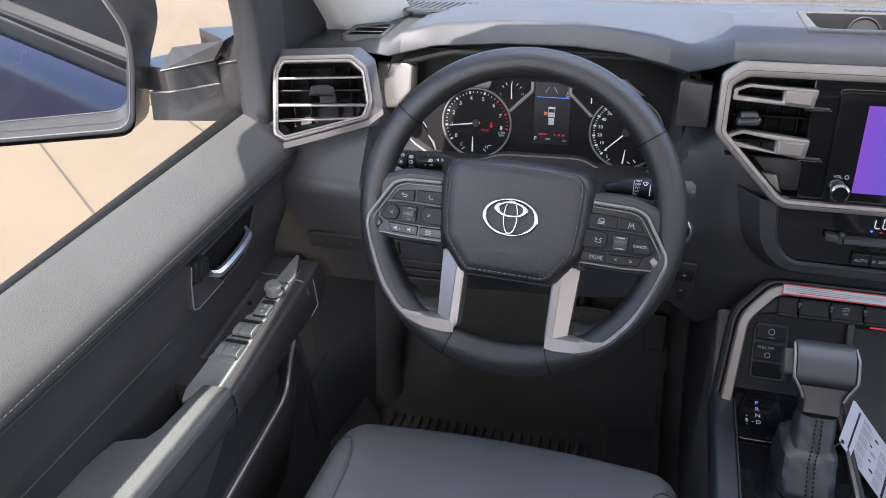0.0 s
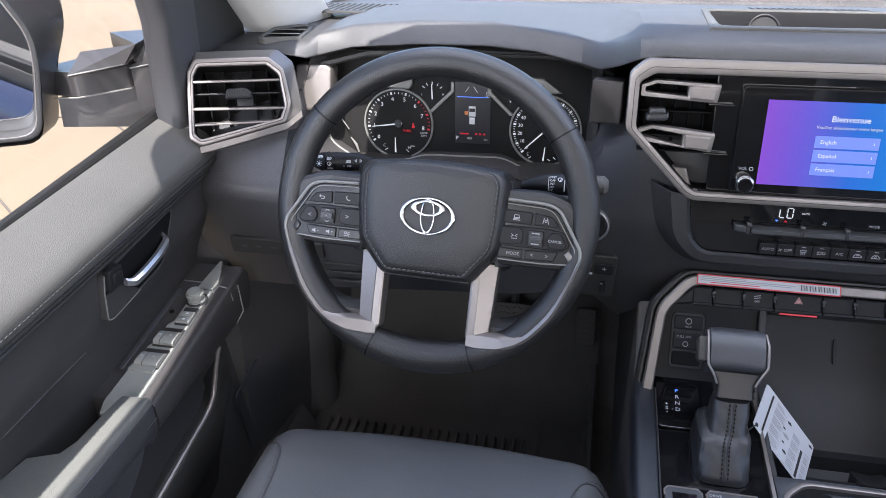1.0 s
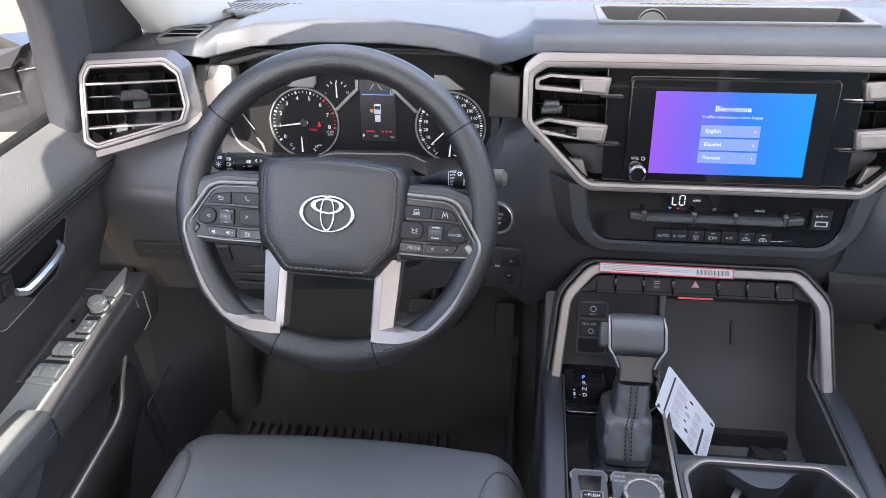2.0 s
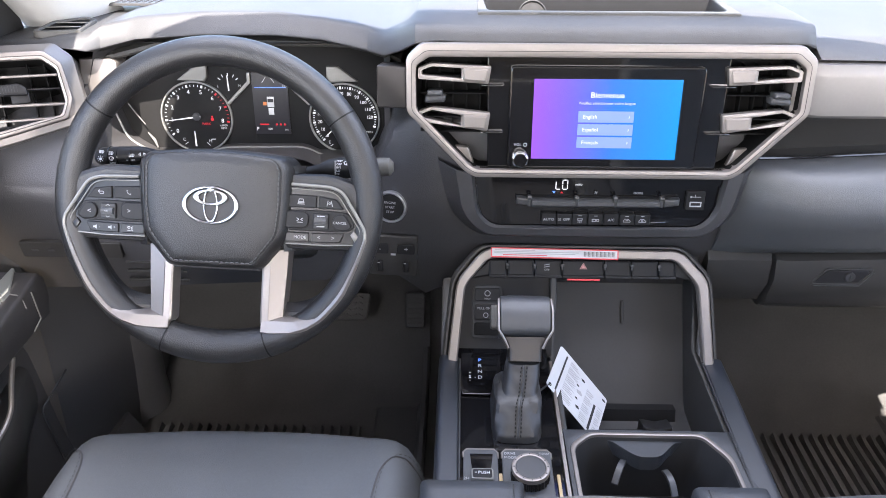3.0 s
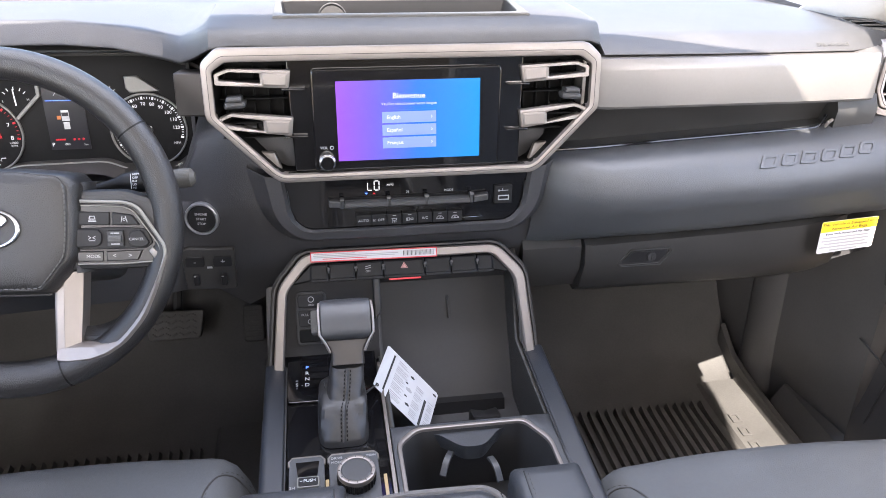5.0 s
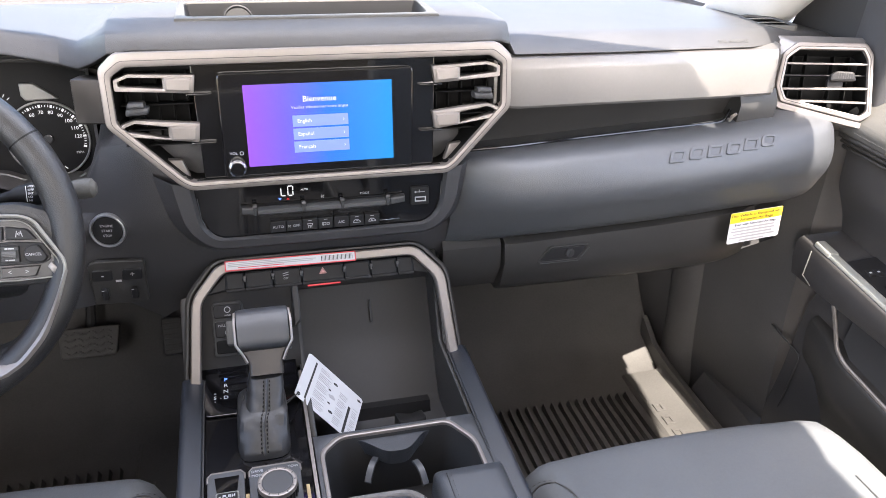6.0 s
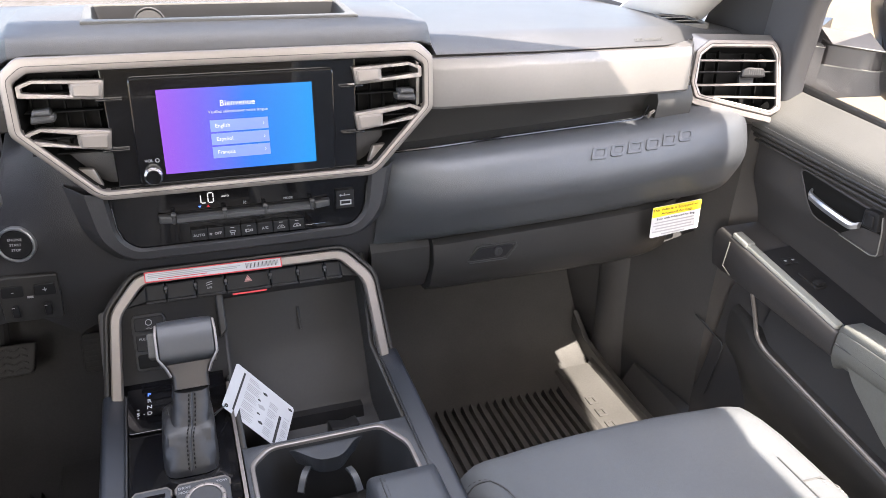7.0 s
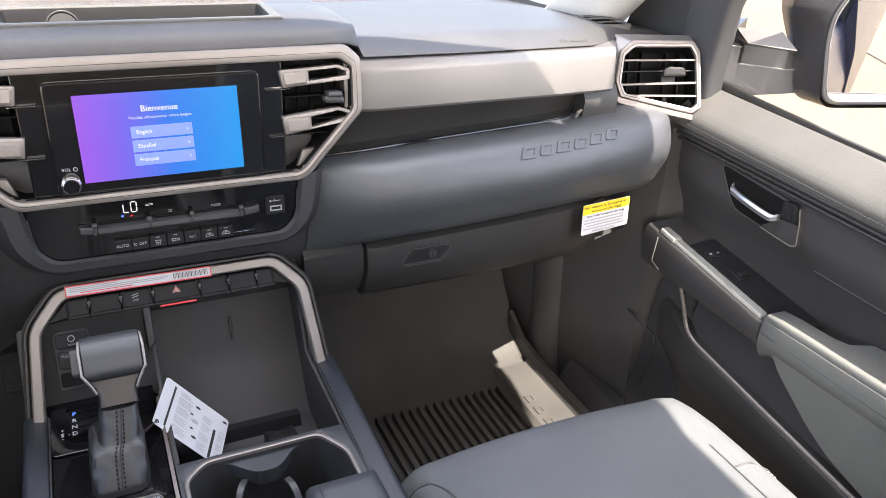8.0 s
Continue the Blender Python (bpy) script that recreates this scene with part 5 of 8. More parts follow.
for i, t in enumerate(("AUTO", "OFF", "", "", "A/C", "", "")):
    x = -0.0603 + 0.0201 * i
    key = part("key", prism(fillet([(x - 0.0097, -0.0325), (x + 0.0097, -0.0325), (x + 0.0097, -0.0170), (x - 0.0097, -0.0170)], 0.0010, 2), 0.007, 0.0012, -0.002), KEYCAP, cl, m=CP)
    if t:
        lettering(t, 0.0050, PRINT, key, CP @ pose(x + (0.0026 if t == "OFF" else 0), -0.0250, 0.0052))
        if t == "OFF":
            part("fan_sign", join(*[placed(prism([(0, 0), (0.0018, 0.0005), (0.0013, 0.0017)], 0.0003), pose(0, 0, 0, 0, 0, a)) for a in (0, 90, 180, 270)]), PRINT, key, m=CP @ pose(x - 0.0062, -0.0250, 0.0050))
    else:
        part("key_sign", strokes(SCREENS[i], 0.00065), PRINT, key, m=CP @ pose(x, -0.0258, 0.0052))
        bar(0.0045, 0.0007, PRINT, key, CP @ pose(x, -0.0195, 0.0050))
# seven-bar digits L and O
D = CP @ pose(-0.0535, 0.0215, 0.0008)
for dx, segs in ((0.0, "ld"), (0.0085, "abcdef")):
    for c, (x, y, w, h) in {"a": (0.003, 0.0062, 0.0045, 0.0012), "d": (0.003, -0.0062, 0.0045, 0.0012), "b": (0.0062, 0.0031, 0.0012, 0.0050), "c": (0.0062, -0.0031, 0.0012, 0.0050), "e": (0, -0.0031, 0.0012, 0.0050), "f": (0, 0.0031, 0.0012, 0.0050), "l": (0, -0.001, 0.0012, 0.0095)}.items():
        if c in segs:
            bar(w, h, LIT_WHITE, cl, D @ pose(dx + x, y, 0), "digit_bar")
lettering("AUTO", 0.0032, LIT_WHITE, cl, CP @ pose(-0.0245, 0.0215, 0.0006))
part("cool_arrow", prism([(-0.0020, 0.0011), (0, -0.0013), (0.0020, 0.0011)], 0.0004), LIT_BLUE, cl, m=CP @ pose(-0.0555, 0.0108, 0.0004))
part("warm_arrow", prism([(-0.0020, -0.0011), (0.0020, -0.0011), (0, 0.0013)], 0.0004), LIT_RED, cl, m=CP @ pose(-0.0455, 0.0108, 0.0004))
lettering("MODE", 0.0042, PRINT, cl, CP @ pose(0.052, 0.0108, 0.0006))
part("fan_sign", join(*[placed(prism([(0, 0), (0.0022, 0.0006), (0.0016, 0.002)], 0.0003), pose(0, 0, 0, 0, 0, a)) for a in (0, 90, 180, 270)]), PRINT, cl, m=CP @ pose(-0.002, 0.0108, 0.0004))
part("bright_line", tube([(0.058, -0.0295, 0.0002), (0.098, -0.0290, 0.0002)], 0.0005, 6), CHROME, cl, m=CP)
usb = part("usb_port", prism(fillet([(0.113, -0.011), (0.137, -0.011), (0.137, 0.014), (0.113, 0.014)], 0.001, 2), 0.006, 0.001, -0.003), KEYCAP, cl, "usb socket", m=CP)
part("socket", band([(0.118, -0.006), (0.133, -0.006), (0.133, 0.001), (0.118, 0.001)], [(0.1195, -0.0045), (0.1315, -0.0045), (0.1315, -0.0005), (0.1195, -0.0005)], 0.001, 0.003, 0.0003), PRINT, usb, m=CP)
part("usb_sign", join(box(0.012, 0.0008, 0.0003, 0, (0.1255, 0.0075, 0.0033)), box(0.0008, 0.004, 0.0003, 0, (0.124, 0.0085, 0.0033)), placed(disc(0.0014, 0.0003, 0, 10), pose(0.119, 0.0075, 0.0031))), PRINT, usb, m=CP)
for s in (-1, 1):
    part("edge_glint", tube([(s * 0.1545, 0.020, 0.001), (s * 0.1525, -0.006, 0.001), (s * 0.147, -0.022, 0.001)], 0.0008, 6), CHROME, cl, m=CP)

# ---- instrument cluster ----
clu = thing("instrument_cluster", (-0.45, 0.93, 1.35), "lit instrument cluster with two round gauges and a small display", "instrument cluster")
IC = panel_pose(-0.452, 0.922, 1.335, 5)
face_o = fillet([(-0.228, 0.02), (-0.212, -0.028), (-0.172, -0.053), (-0.10, -0.050), (-0.072, -0.040), (0.045, -0.038), (0.075, -0.052), (0.135, -0.052), (0.163, -0.03), (0.165, 0.105), (-0.20, 0.105)], 0.012, 3)
part("dial_face", prism(face_o, 0.004, 0, -0.008), DIAL, clu, m=IC)
hood = [[Vector((p.x * a + b, p.y * c + d, w)) for p in face_o] for a, b, c, d, w in ((1.0, 0, 1.0, 0, -0.006), (1.015, 0, 1.03, 0, 0.012), (1.05, 0.0, 1.08, 0.0, 0.045), (1.09, 0.0, 1.12, 0.0, 0.060))]
part("binnacle", loft(hood, caps=False), DOOR_TRIM, clu, m=IC)
part("binnacle_rim", tube([(p.x * 1.015, p.y * 1.03, 0.013) for p in face_o[:32]], 0.0018, 6), SATIN, clu, m=IC)
part("binnacle_wall", loft([[Vector((x, y, z)) for y, z in ((0.86, 1.275), (0.975, 1.275), (0.975, 1.29), (0.86, 1.285))] for x in (-0.66, -0.28)]), PLASTIC, clu)


def dial(cx, cy, r, arc0, arc1, n_major, texts, red_from=99, tsize=0.0085):
    g = part("gauge", prism([(cx + r * math.cos(2 * math.pi * i / 48), cy + r * math.sin(2 * math.pi * i / 48)) for i in range(48)], 0.001, 0, -0.004), DIAL, clu, m=IC)
    part("gauge_ring", placed(hoop(r + 0.002, r - 0.0006, 0.004, 56, -0.004, 0.0008), pose(cx, cy, 0)), SATIN, g, m=IC)
    for i in range(n_major * 4 + 1):
        a = radians(arc0 + (arc1 - arc0) * i / (n_major * 4))
        big = i % 4 == 0
        red = i / 4 >= red_from
        w, h = (0.0026, 0.0040) if big else (0.0008, 0.0026)
        part("tick", box(h, w, 0.0006, 0), LIT_RED if red else LIT_WHITE, g, m=IC @ pose(cx + (r - 0.0052) * math.cos(a), cy + (r - 0.0052) * math.sin(a), -0.0022, 0, 0, math.degrees(a)))
    for i, t in enumerate(texts):
        if t:
            a = radians(arc0 + (arc1 - arc0) * i / n_major)
            lettering(t, tsize, LIT_WHITE, g, IC @ pose(cx + (r - 0.0135) * math.cos(a), cy + (r - 0.0135) * math.sin(a), -0.0022))
    return g


def needle(g, cx, cy, ang, ln, tail=0.006):
    part("needle", prism([(-tail, -0.0012), (ln, -0.0005), (ln, 0.0005), (-tail, 0.0012)], 0.0008), LIT_WHITE, g, m=IC @ pose(cx, cy, 0.001, 0, 0, ang))


tach = dial(-0.114, 0.0, 0.0515, 214, -8, 8, ["0", "1", "2", "3", "4", "5", "6", "7", "8"], 6)
needle(tach, -0.114, 0.001, 188, 0.041)
part("needle_hub", disc(0.006, 0.003, 0.001, 20), PLASTIC_DEEP, tach, m=IC @ pose(-0.114, 0.001, -0.001))
lettering("PARK", 0.0052, LIT_RED, tach, IC @ pose(-0.101, -0.010, -0.002))
part("belt_light", join(placed(disc(0.0015, 0.0004, 0, 10), pose(0, 0.003, 0)), placed(disc(0.0024, 0.0004, 0, 10), pose(0, -0.001, 0))), LIT_RED, tach, m=IC @ pose(-0.0915, -0.002, -0.002))
lettering("x1000", 0.0045, LIT_SOFT, tach, IC @ pose(-0.0755, -0.012, -0.002))
lettering("RPM", 0.0045, LIT_SOFT, tach, IC @ pose(-0.0755, -0.0165, -0.002))
lettering("C", 0.0065, LIT_SOFT, tach, IC @ pose(-0.137, -0.034, -0.002))
lettering("H", 0.0065, LIT_SOFT, tach, IC @ pose(-0.098, -0.036, -0.002))
needle(tach, -0.119, -0.040, 90, 0.020, 0.003)
for x, y, a in ((-0.134, -0.0395, 35), (-0.101, -0.0405, -45), (-0.093, -0.033, 0)):
    bar(0.006, 0.0009, LIT_WHITE, tach, IC @ pose(x, y, -0.002, 0, 0, a), "tick")
spd = dial(0.105, 0.0, 0.0505, 225, -15, 13, ["0", "10", "20", "30", "40", "50", "60", "70", "80", "90", "100", "110", "120", ""], 99, 0.0068)
needle(spd, 0.105, 0.001, 224, 0.040)
part("needle_hub", disc(0.006, 0.003, 0.001, 20), PLASTIC_DEEP, spd, m=IC @ pose(0.105, 0.001, -0.001))
lettering("MPH", 0.0048, LIT_SOFT, spd, IC @ pose(0.141, -0.020, -0.002))
lettering("E", 0.0065, LIT_SOFT, spd, IC @ pose(0.081, -0.036, -0.002))
needle(spd, 0.104, -0.041, 84, 0.018, 0.003)
for x, y, a in ((0.084, -0.0405, 35), (0.112, -0.043, -30), (0.120, -0.040, -45)):
    bar(0.005, 0.0009, LIT_WHITE, spd, IC @ pose(x, y, -0.002, 0, 0, a), "tick")
# bright arms and hood pieces between the gauges
for s in (-1, 1):
    cx = -0.114 if s < 0 else 0.105
    k = -s
    part("gauge_arm", prism([(cx + k * 0.047, 0.022), (cx + k * 0.052, 0.020), (cx + k * 0.085, 0.052), (cx + k * 0.085, 0.066), (cx + k * 0.080, 0.066), (cx + k * 0.080, 0.054)], 0.005, 0.001, -0.004), SATIN, clu, m=IC)
    part("gauge_visor", prism([(cx - k * 0.022, 0.055), (cx + k * 0.018, 0.053), (cx + k * 0.023, 0.060), (cx + k * 0.023, 0.076), (cx + k * 0.006, 0.076)], 0.006, 0.002, -0.004), SATIN, clu, m=IC)
    part("side_glint", tube([(cx - k * 0.062, -0.045, 0.004), (cx - k * 0.066, -0.033, 0.004), (cx - k * 0.074, -0.022, 0.004)], [0.0012, 0.0022, 0.0008], 6), SATIN, clu, m=IC)
    part("side_line", tube([(cx - k * 0.076, -0.010, 0.004), (cx - k * 0.086, 0.004, 0.004), (cx - k * 0.097, 0.021, 0.004)], 0.0009, 6), SATIN, clu, m=IC)
    for j, a in enumerate((40, 62, 90, 118, 140)):
        bar(0.0042, 0.0010, LIT_WHITE, clu, IC @ pose(cx + k * 0.052 + 0.017 * math.cos(radians(a)), 0.046 + 0.017 * math.sin(radians(a)), -0.002, 0, 0, a), "tick")
    part("needle", prism([(-0.010, -0.0009), (0.012, -0.0006), (0.012, 0.0006), (-0.010, 0.0009)], 0.0008), LIT_WHITE, clu, m=IC @ pose(cx + k * 0.052, 0.050, 0.0, 0, 0, 92))
lettering("L", 0.005, LIT_SOFT, clu, IC @ pose(-0.078, 0.046, -0.002))
lettering("H", 0.005, LIT_SOFT, clu, IC @ pose(-0.046, 0.047, -0.002))
scr2 = part("trip_display", prism([(-0.028, -0.024), (0.024, -0.024), (0.024, 0.066), (-0.028, 0.066)], 0.001, 0, -0.003), PANEL_DARK, clu, "small dark trip display", m=IC)
part("truck_sign", join(box(0.010, 0.015, 0.0004, 0.0002, (0, 0.006, 0)), box(0.008, 0.010, 0.0004, 0.0002, (0, -0.008, 0))), LIT_SOFT, scr2, m=IC @ pose(-0.0025, 0.018, -0.0015))
part("cab_sign", box(0.0085, 0.005, 0.0004, 0), PANEL_DARK, scr2, m=IC @ pose(-0.0025, 0.026, -0.001))
part("door_sign", box(0.005, 0.005, 0.0004, 0), LIT_AMBER, scr2, m=IC @ pose(-0.011, 0.0215, -0.0012))
part("lane_keep_sign", strokes([[(-0.0024, -0.004), (-0.0008, 0.004)], [(0.0026, -0.001), (0.0018, 0.004)], arc(0.0012, -0.0032, 0.0016, 0, 300, 6), [(-0.001, 0.001), (0.002, 0.001)]], 0.0007), LIT_SOFT, scr2, m=IC @ pose(0.0195, 0.0500, -0.0015))
bar(0.046, 0.0008, LIT_BLUE, scr2, IC @ pose(-0.002, 0.045, -0.0015))
bar(0.013, 0.0020, LIT_RED, scr2, IC @ pose(-0.014, -0.0095, -0.0015))
for x in (0.004, 0.010, 0.016):
    part("seat_sign", disc(0.0017, 0.0004, 0, 8), LIT_RED, scr2, m=IC @ pose(x, -0.0095, -0.0016))
lettering("P", 0.0075, LIT_WHITE, scr2, IC @ pose(-0.0245, -0.0165, -0.0015))
lettering("000", 0.0045, LIT_SOFT, scr2, IC @ pose(-0.006, -0.0165, -0.0015))
lettering("3mi", 0.0038, LIT_SOFT, scr2, IC @ pose(0.018, -0.0175, -0.0015))
part("lane_sign", join(placed(box(0.0008, 0.010, 0.0004, 0), pose(-0.006, 0, 0, 0, 0, -35)), placed(box(0.0008, 0.010, 0.0004, 0), pose(0.006, 0, 0, 0, 0, 35))), LIT_SOFT, scr2, m=IC @ pose(-0.004, 0.056, -0.0015))

# start button, switch block, driver's lower panel details
sb = panel_pose(-0.2695, 0.789, 1.257, 6, -10)
st = part("start_button", hoop(0.0225, 0.0188, 0.008, 40, -0.002, 0.002), HANDLE, dash, "round engine start button with chrome ring", m=sb)
part("button_face", disc(0.0185, 0.005, 0.001, 36), KEYCAP, st, m=sb)
for i, t in enumerate(("ENGINE", "START", "STOP")):
    lettering(t, 0.0046, INK_GREY, st, sb @ pose(0, 0.0068 - 0.0066 * i, 0.0052))
sw = panel_pose(-0.266, 0.7925, 1.180, -3, -4)
swb = part("switch_block", prism(fillet([(-0.037, -0.032), (0.031, -0.032), (0.033, 0.033), (-0.028, 0.034), (-0.037, 0.028)], 0.004, 3), 0.006, 0.0015), PLASTIC, dash, "black switch block", m=sw)
for x, t in ((-0.020, "-"), (0.017, "+")):
    part("switch_key", prism(fillet([(x - 0.014, 0.006), (x + 0.012, 0.006), (x + 0.012, 0.022), (x - 0.012, 0.022)], 0.003, 2), 0.004, 0.001, 0.005), KEYCAP, swb, m=sw)
    lettering(t, 0.011, INK_GREY, swb, sw @ pose(x, 0.0145, 0.0093))
    part("switch_key", join(box(0.008, 0.016, 0.010, 0.002, (x - 0.001, -0.014, 0.008))), KEYCAP, swb, m=sw)
    bar(0.003, 0.001, INK_GREY, swb, sw @ pose(x - 0.002, -0.006, 0.0136))
part("trailer_sign", box(0.007, 0.003, 0.0004, 0), INK_GREY, swb, m=sw @ pose(-0.002, 0.004, 0.0064))
lp = panel_pose(-0.73, 0.7635, 1.200, -10, 0)
part("left_switch_strip", prism(fillet([(-0.05, -0.013), (0.09, -0.013), (0.09, 0.013), (-0.05, 0.013)], 0.004, 2), 0.006, 0.001), PLASTIC, dash, m=lp)
for x in (-0.03, -0.008, 0.015):
    bar(0.009, 0.003, TOGGLE, dash, lp @ pose(x, 0.0, 0.0062))
part("seam", tube([(x, 0.7695 + 0.12 * max(0, abs(x + 0.6) - 0.15), 1.217 + 0.05 * max(0, -x - 0.68)) for x in (-0.80, -0.74, -0.68, -0.60, -0.5)], 0.0014, 6), PLASTIC_DEEP, dash)
for i in range(3):
    part("knee_slot", box(0.085, 0.004, 0.004, 0.001, (-0.60, 0.768, 1.176 - 0.014 * i)), PLASTIC, dash)

# ---- steering column and wheel ----
WH0 = panel_pose(-0.4505, 0.6336, 1.3319, 21.7)
WH = WH0 @ pose(0, 0, 0, 0, 0, -2.2)        # the wheel stands turned a little to the right
col = thing("steering_column", (-0.45, 0.75, 1.28), "black steering column shroud with two stalks", "steering column")
part("shroud", loft([[Vector((p.x, p.y, w)) for p in fillet([(-a, -b), (a, -b), (a, c), (-a, c)], 0.03, 4)] for a, b, c, w in ((0.055, 0.06, 0.035, -0.035), (0.070, 0.075, 0.045, -0.08), (0.085, 0.09, 0.03, -0.20), (0.085, 0.09, 0.0, -0.30))]), PLASTIC, col, m=WH0)


SIGNS = {
    "back": [[(-0.003, 0.0012), (0.0018, 0.0012)] + arc(0.0018, -0.0002, 0.0014, 90, -90, 4) + [(-0.001, -0.0016)], [(-0.0016, 0.0026), (-0.003, 0.0012), (-0.0016, -0.0002)]],
    "phone": [arc(0.002, 0.002, 0.0042, 185, 265, 5), [(-0.0024, 0.002), (-0.0012, 0.0022)], [(0.0018, -0.0024), (0.0022, -0.0012)]],
    "voice": [arc(-0.001, 0.0012, 0.0013, 0, 330, 7), [(-0.0026, -0.0022), (0.0006, -0.0022)], [(0.0016, 0.0006), (0.0034, 0.0022)], [(0.0016, -0.0004), (0.0036, -0.0004)], [(0.0016, -0.0014), (0.0032, -0.0028)]],
    "car": [[(-0.003, -0.0004), (0.003, -0.0004), (0.0022, 0.0026), (-0.0022, 0.0026), (-0.003, -0.0004)], [(-0.0034, -0.0016), (0.0034, -0.0016)], [(-0.0038, -0.003), (0.0038, -0.003)]],
    "lane": [[(-0.0026, -0.003), (-0.0014, 0.003)], [(0.0036, -0.003), (0.0020, 0.003)], arc(0.0006, 0.0, 0.0012, 0, 300, 6)],
    "gap": [[(-0.0034, 0.0024), (-0.001, 0.0008), (-0.0034, -0.0008)], [(0.0034, 0.0024), (0.001, 0.0008), (0.0034, -0.0008)], [(-0.003, -0.0024), (0.003, -0.0024)]],
    "lamp": [arc(0.0004, 0, 0.0018, -90, 90, 5) + [(0.0004, -0.0018)], [(-0.0006, 0.0014), (-0.0030, 0.0014)], [(-0.0006, 0), (-0.0030, 0)], [(-0.0006, -0.0014), (-0.0030, -0.0014)]],
    "wiper": [arc(0, -0.001, 0.0032, 30, 150, 6), [(0, -0.0026), (0.0012, 0.0014)], [(-0.0028, 0.0006), (-0.0012, -0.002), (0.0012, -0.002), (0.0028, 0.0006)]],
}
# left stalk: ringed barrel with lamp signs; the other: short barrel with wiper signs and a pale end
for s in (-1, 1):
    if s < 0:
        path, rad = [(-0.1645, 0.0512, -0.058), (-0.1630, 0.0512, -0.057), (-0.1560, 0.0515, -0.056), (-0.1365, 0.0525, -0.055), (-0.110, 0.0535, -0.055), (-0.085, 0.0500, -0.058), (-0.05, 0.030, -0.066)], [0.004, 0.0088, 0.0118, 0.0118, 0.0112, 0.0085, 0.0075]
    else:
        path, rad = [(0.1535, 0.0412, -0.056), (0.1525, 0.0412, -0.056), (0.1480, 0.0412, -0.055), (0.1300, 0.0412, -0.055), (0.1170, 0.0400, -0.055), (0.1080, 0.0385, -0.057), (0.085, 0.033, -0.060), (0.05, 0.022, -0.066)], [0.006, 0.0118, 0.0128, 0.0126, 0.0112, 0.0080, 0.0068, 0.0070]
    stalk = part("stalk", tube(path, rad, 20), KEYCAP, col, "black stalk printed with light and wiper signs", m=WH0)
    if s < 0:
        for x in (-0.1480, -0.1365, -0.1215):
            part("stalk_groove", placed(hoop(0.0122, 0.0112, 0.0010, 28), pose(x, 0.0522, -0.0553, 0, 90, 0)), GLOSS, stalk, m=WH0)
        tip = WH0 @ pose(0, 0, -0.0428)
        part("lamp_sign", join(disc(0.0017, 0.0003, 0, 12), *[placed(box(0.0013, 0.0006, 0.0003, 0), pose(0.0032 * math.cos(k), 0.0032 * math.sin(k), 0.0001, 0, 0, math.degrees(k))) for k in [i * math.pi / 4 for i in range(8)]]), PAPER, stalk, m=tip @ pose(-0.1552, 0.0490, 0.0002))
        for nm_, x, y, w in (("lamp", -0.1535, 0.0575, -0.0006), ("lamp", -0.1420, 0.0560, 0.0004), ("wiper", -0.1420, 0.0495, 0.0008), ("lamp", -0.1170, 0.0535, 0.0)):
            part("key_sign", strokes(SIGNS[nm_], 0.0007), PAPER, stalk, m=tip @ pose(x, y, w, 8 if y < 0.052 else -18))
        lettering("AUTO", 0.0026, PAPER, stalk, tip @ pose(-0.1418, 0.0440, -0.0018, 25))
        lettering("OFF", 0.0030, PAPER, stalk, tip @ pose(-0.1165, 0.0478, -0.0002, 12))
        bar(0.0022, 0.0006, PAPER, stalk, tip @ pose(-0.1232, 0.0478, 0.0, 12))
        for k in (-1, 1):
            part("turn_sign", strokes([[(0, 0.0016), (0.0022, 0), (0, -0.0016), (-0.0002, 0.0016)]], 0.0006), PAPER, stalk, m=tip @ pose(-0.1055 + 0.0022 * k, 0.0550, -0.0010, 0, 0, 0 if k > 0 else 180))
    else:
        tip = WH0 @ pose(0, 0, -0.0420)
        for i, t in enumerate(("MIST", "OFF", "INT", "LO", "HI")):
            lettering(t, 0.0036, PAPER, stalk, tip @ pose(0.1275, 0.0492 - 0.0038 * i, (-0.0022, -0.0004, 0.0004, 0.0, -0.0016)[i], (-30, -15, 0, 15, 30)[i]), "LEFT")
        bar(0.0006, 0.017, PAPER, stalk, tip @ pose(0.1262, 0.0415, 0.0006))
        part("key_sign", strokes(SIGNS["wiper"], 0.0007), PAPER, stalk, m=tip @ pose(0.1392, 0.0470, -0.0006, -20))
        bar(0.0011, 0.013, PAPER, stalk, tip @ pose(0.1445, 0.0400, 0.0006))
        bar(0.0030, 0.0022, PAPER, stalk, tip @ pose(0.1492, 0.0462, -0.0006, -20))
        part("stalk_cap", tube([(0.1640, 0.0425, -0.060), (0.1700, 0.0425, -0.058), (0.1780, 0.0425, -0.056), (0.1900, 0.0430, -0.055), (0.1945, 0.0432, -0.055)], [0.008, 0.0100, 0.0115, 0.0110, 0.0060], 16), VINYL_SOFT, stalk, "grey stalk end", m=WH0)

wheel = thing("steering_wheel", (-0.4505, 0.6336, 1.3319), "black leather wrapped steering wheel with silver lower spokes", "steering wheel")


def arc_ring(a0, a1, n, fat=1.0):
    rings = []
    for i in range(n + 1):
        a = radians(a0 + (a1 - a0) * i / n)
        low = max(0.0, -math.sin(a) - 0.80) / 0.20
        rad = 0.1708 - 0.004 * low
        r0, r1 = 0.0168 + 0.0035 * low, 0.0172
        c = Vector((rad * math.cos(a), rad * math.sin(a), 0))
        d = Vector((math.cos(a), math.sin(a), 0))
        rings.append([c + d * r0 * fat * math.cos(b) + Vector((0, 0, r1 * fat * math.sin(b))) for b in (2 * math.pi * j / 20 for j in range(20))])
    return loft(rings)


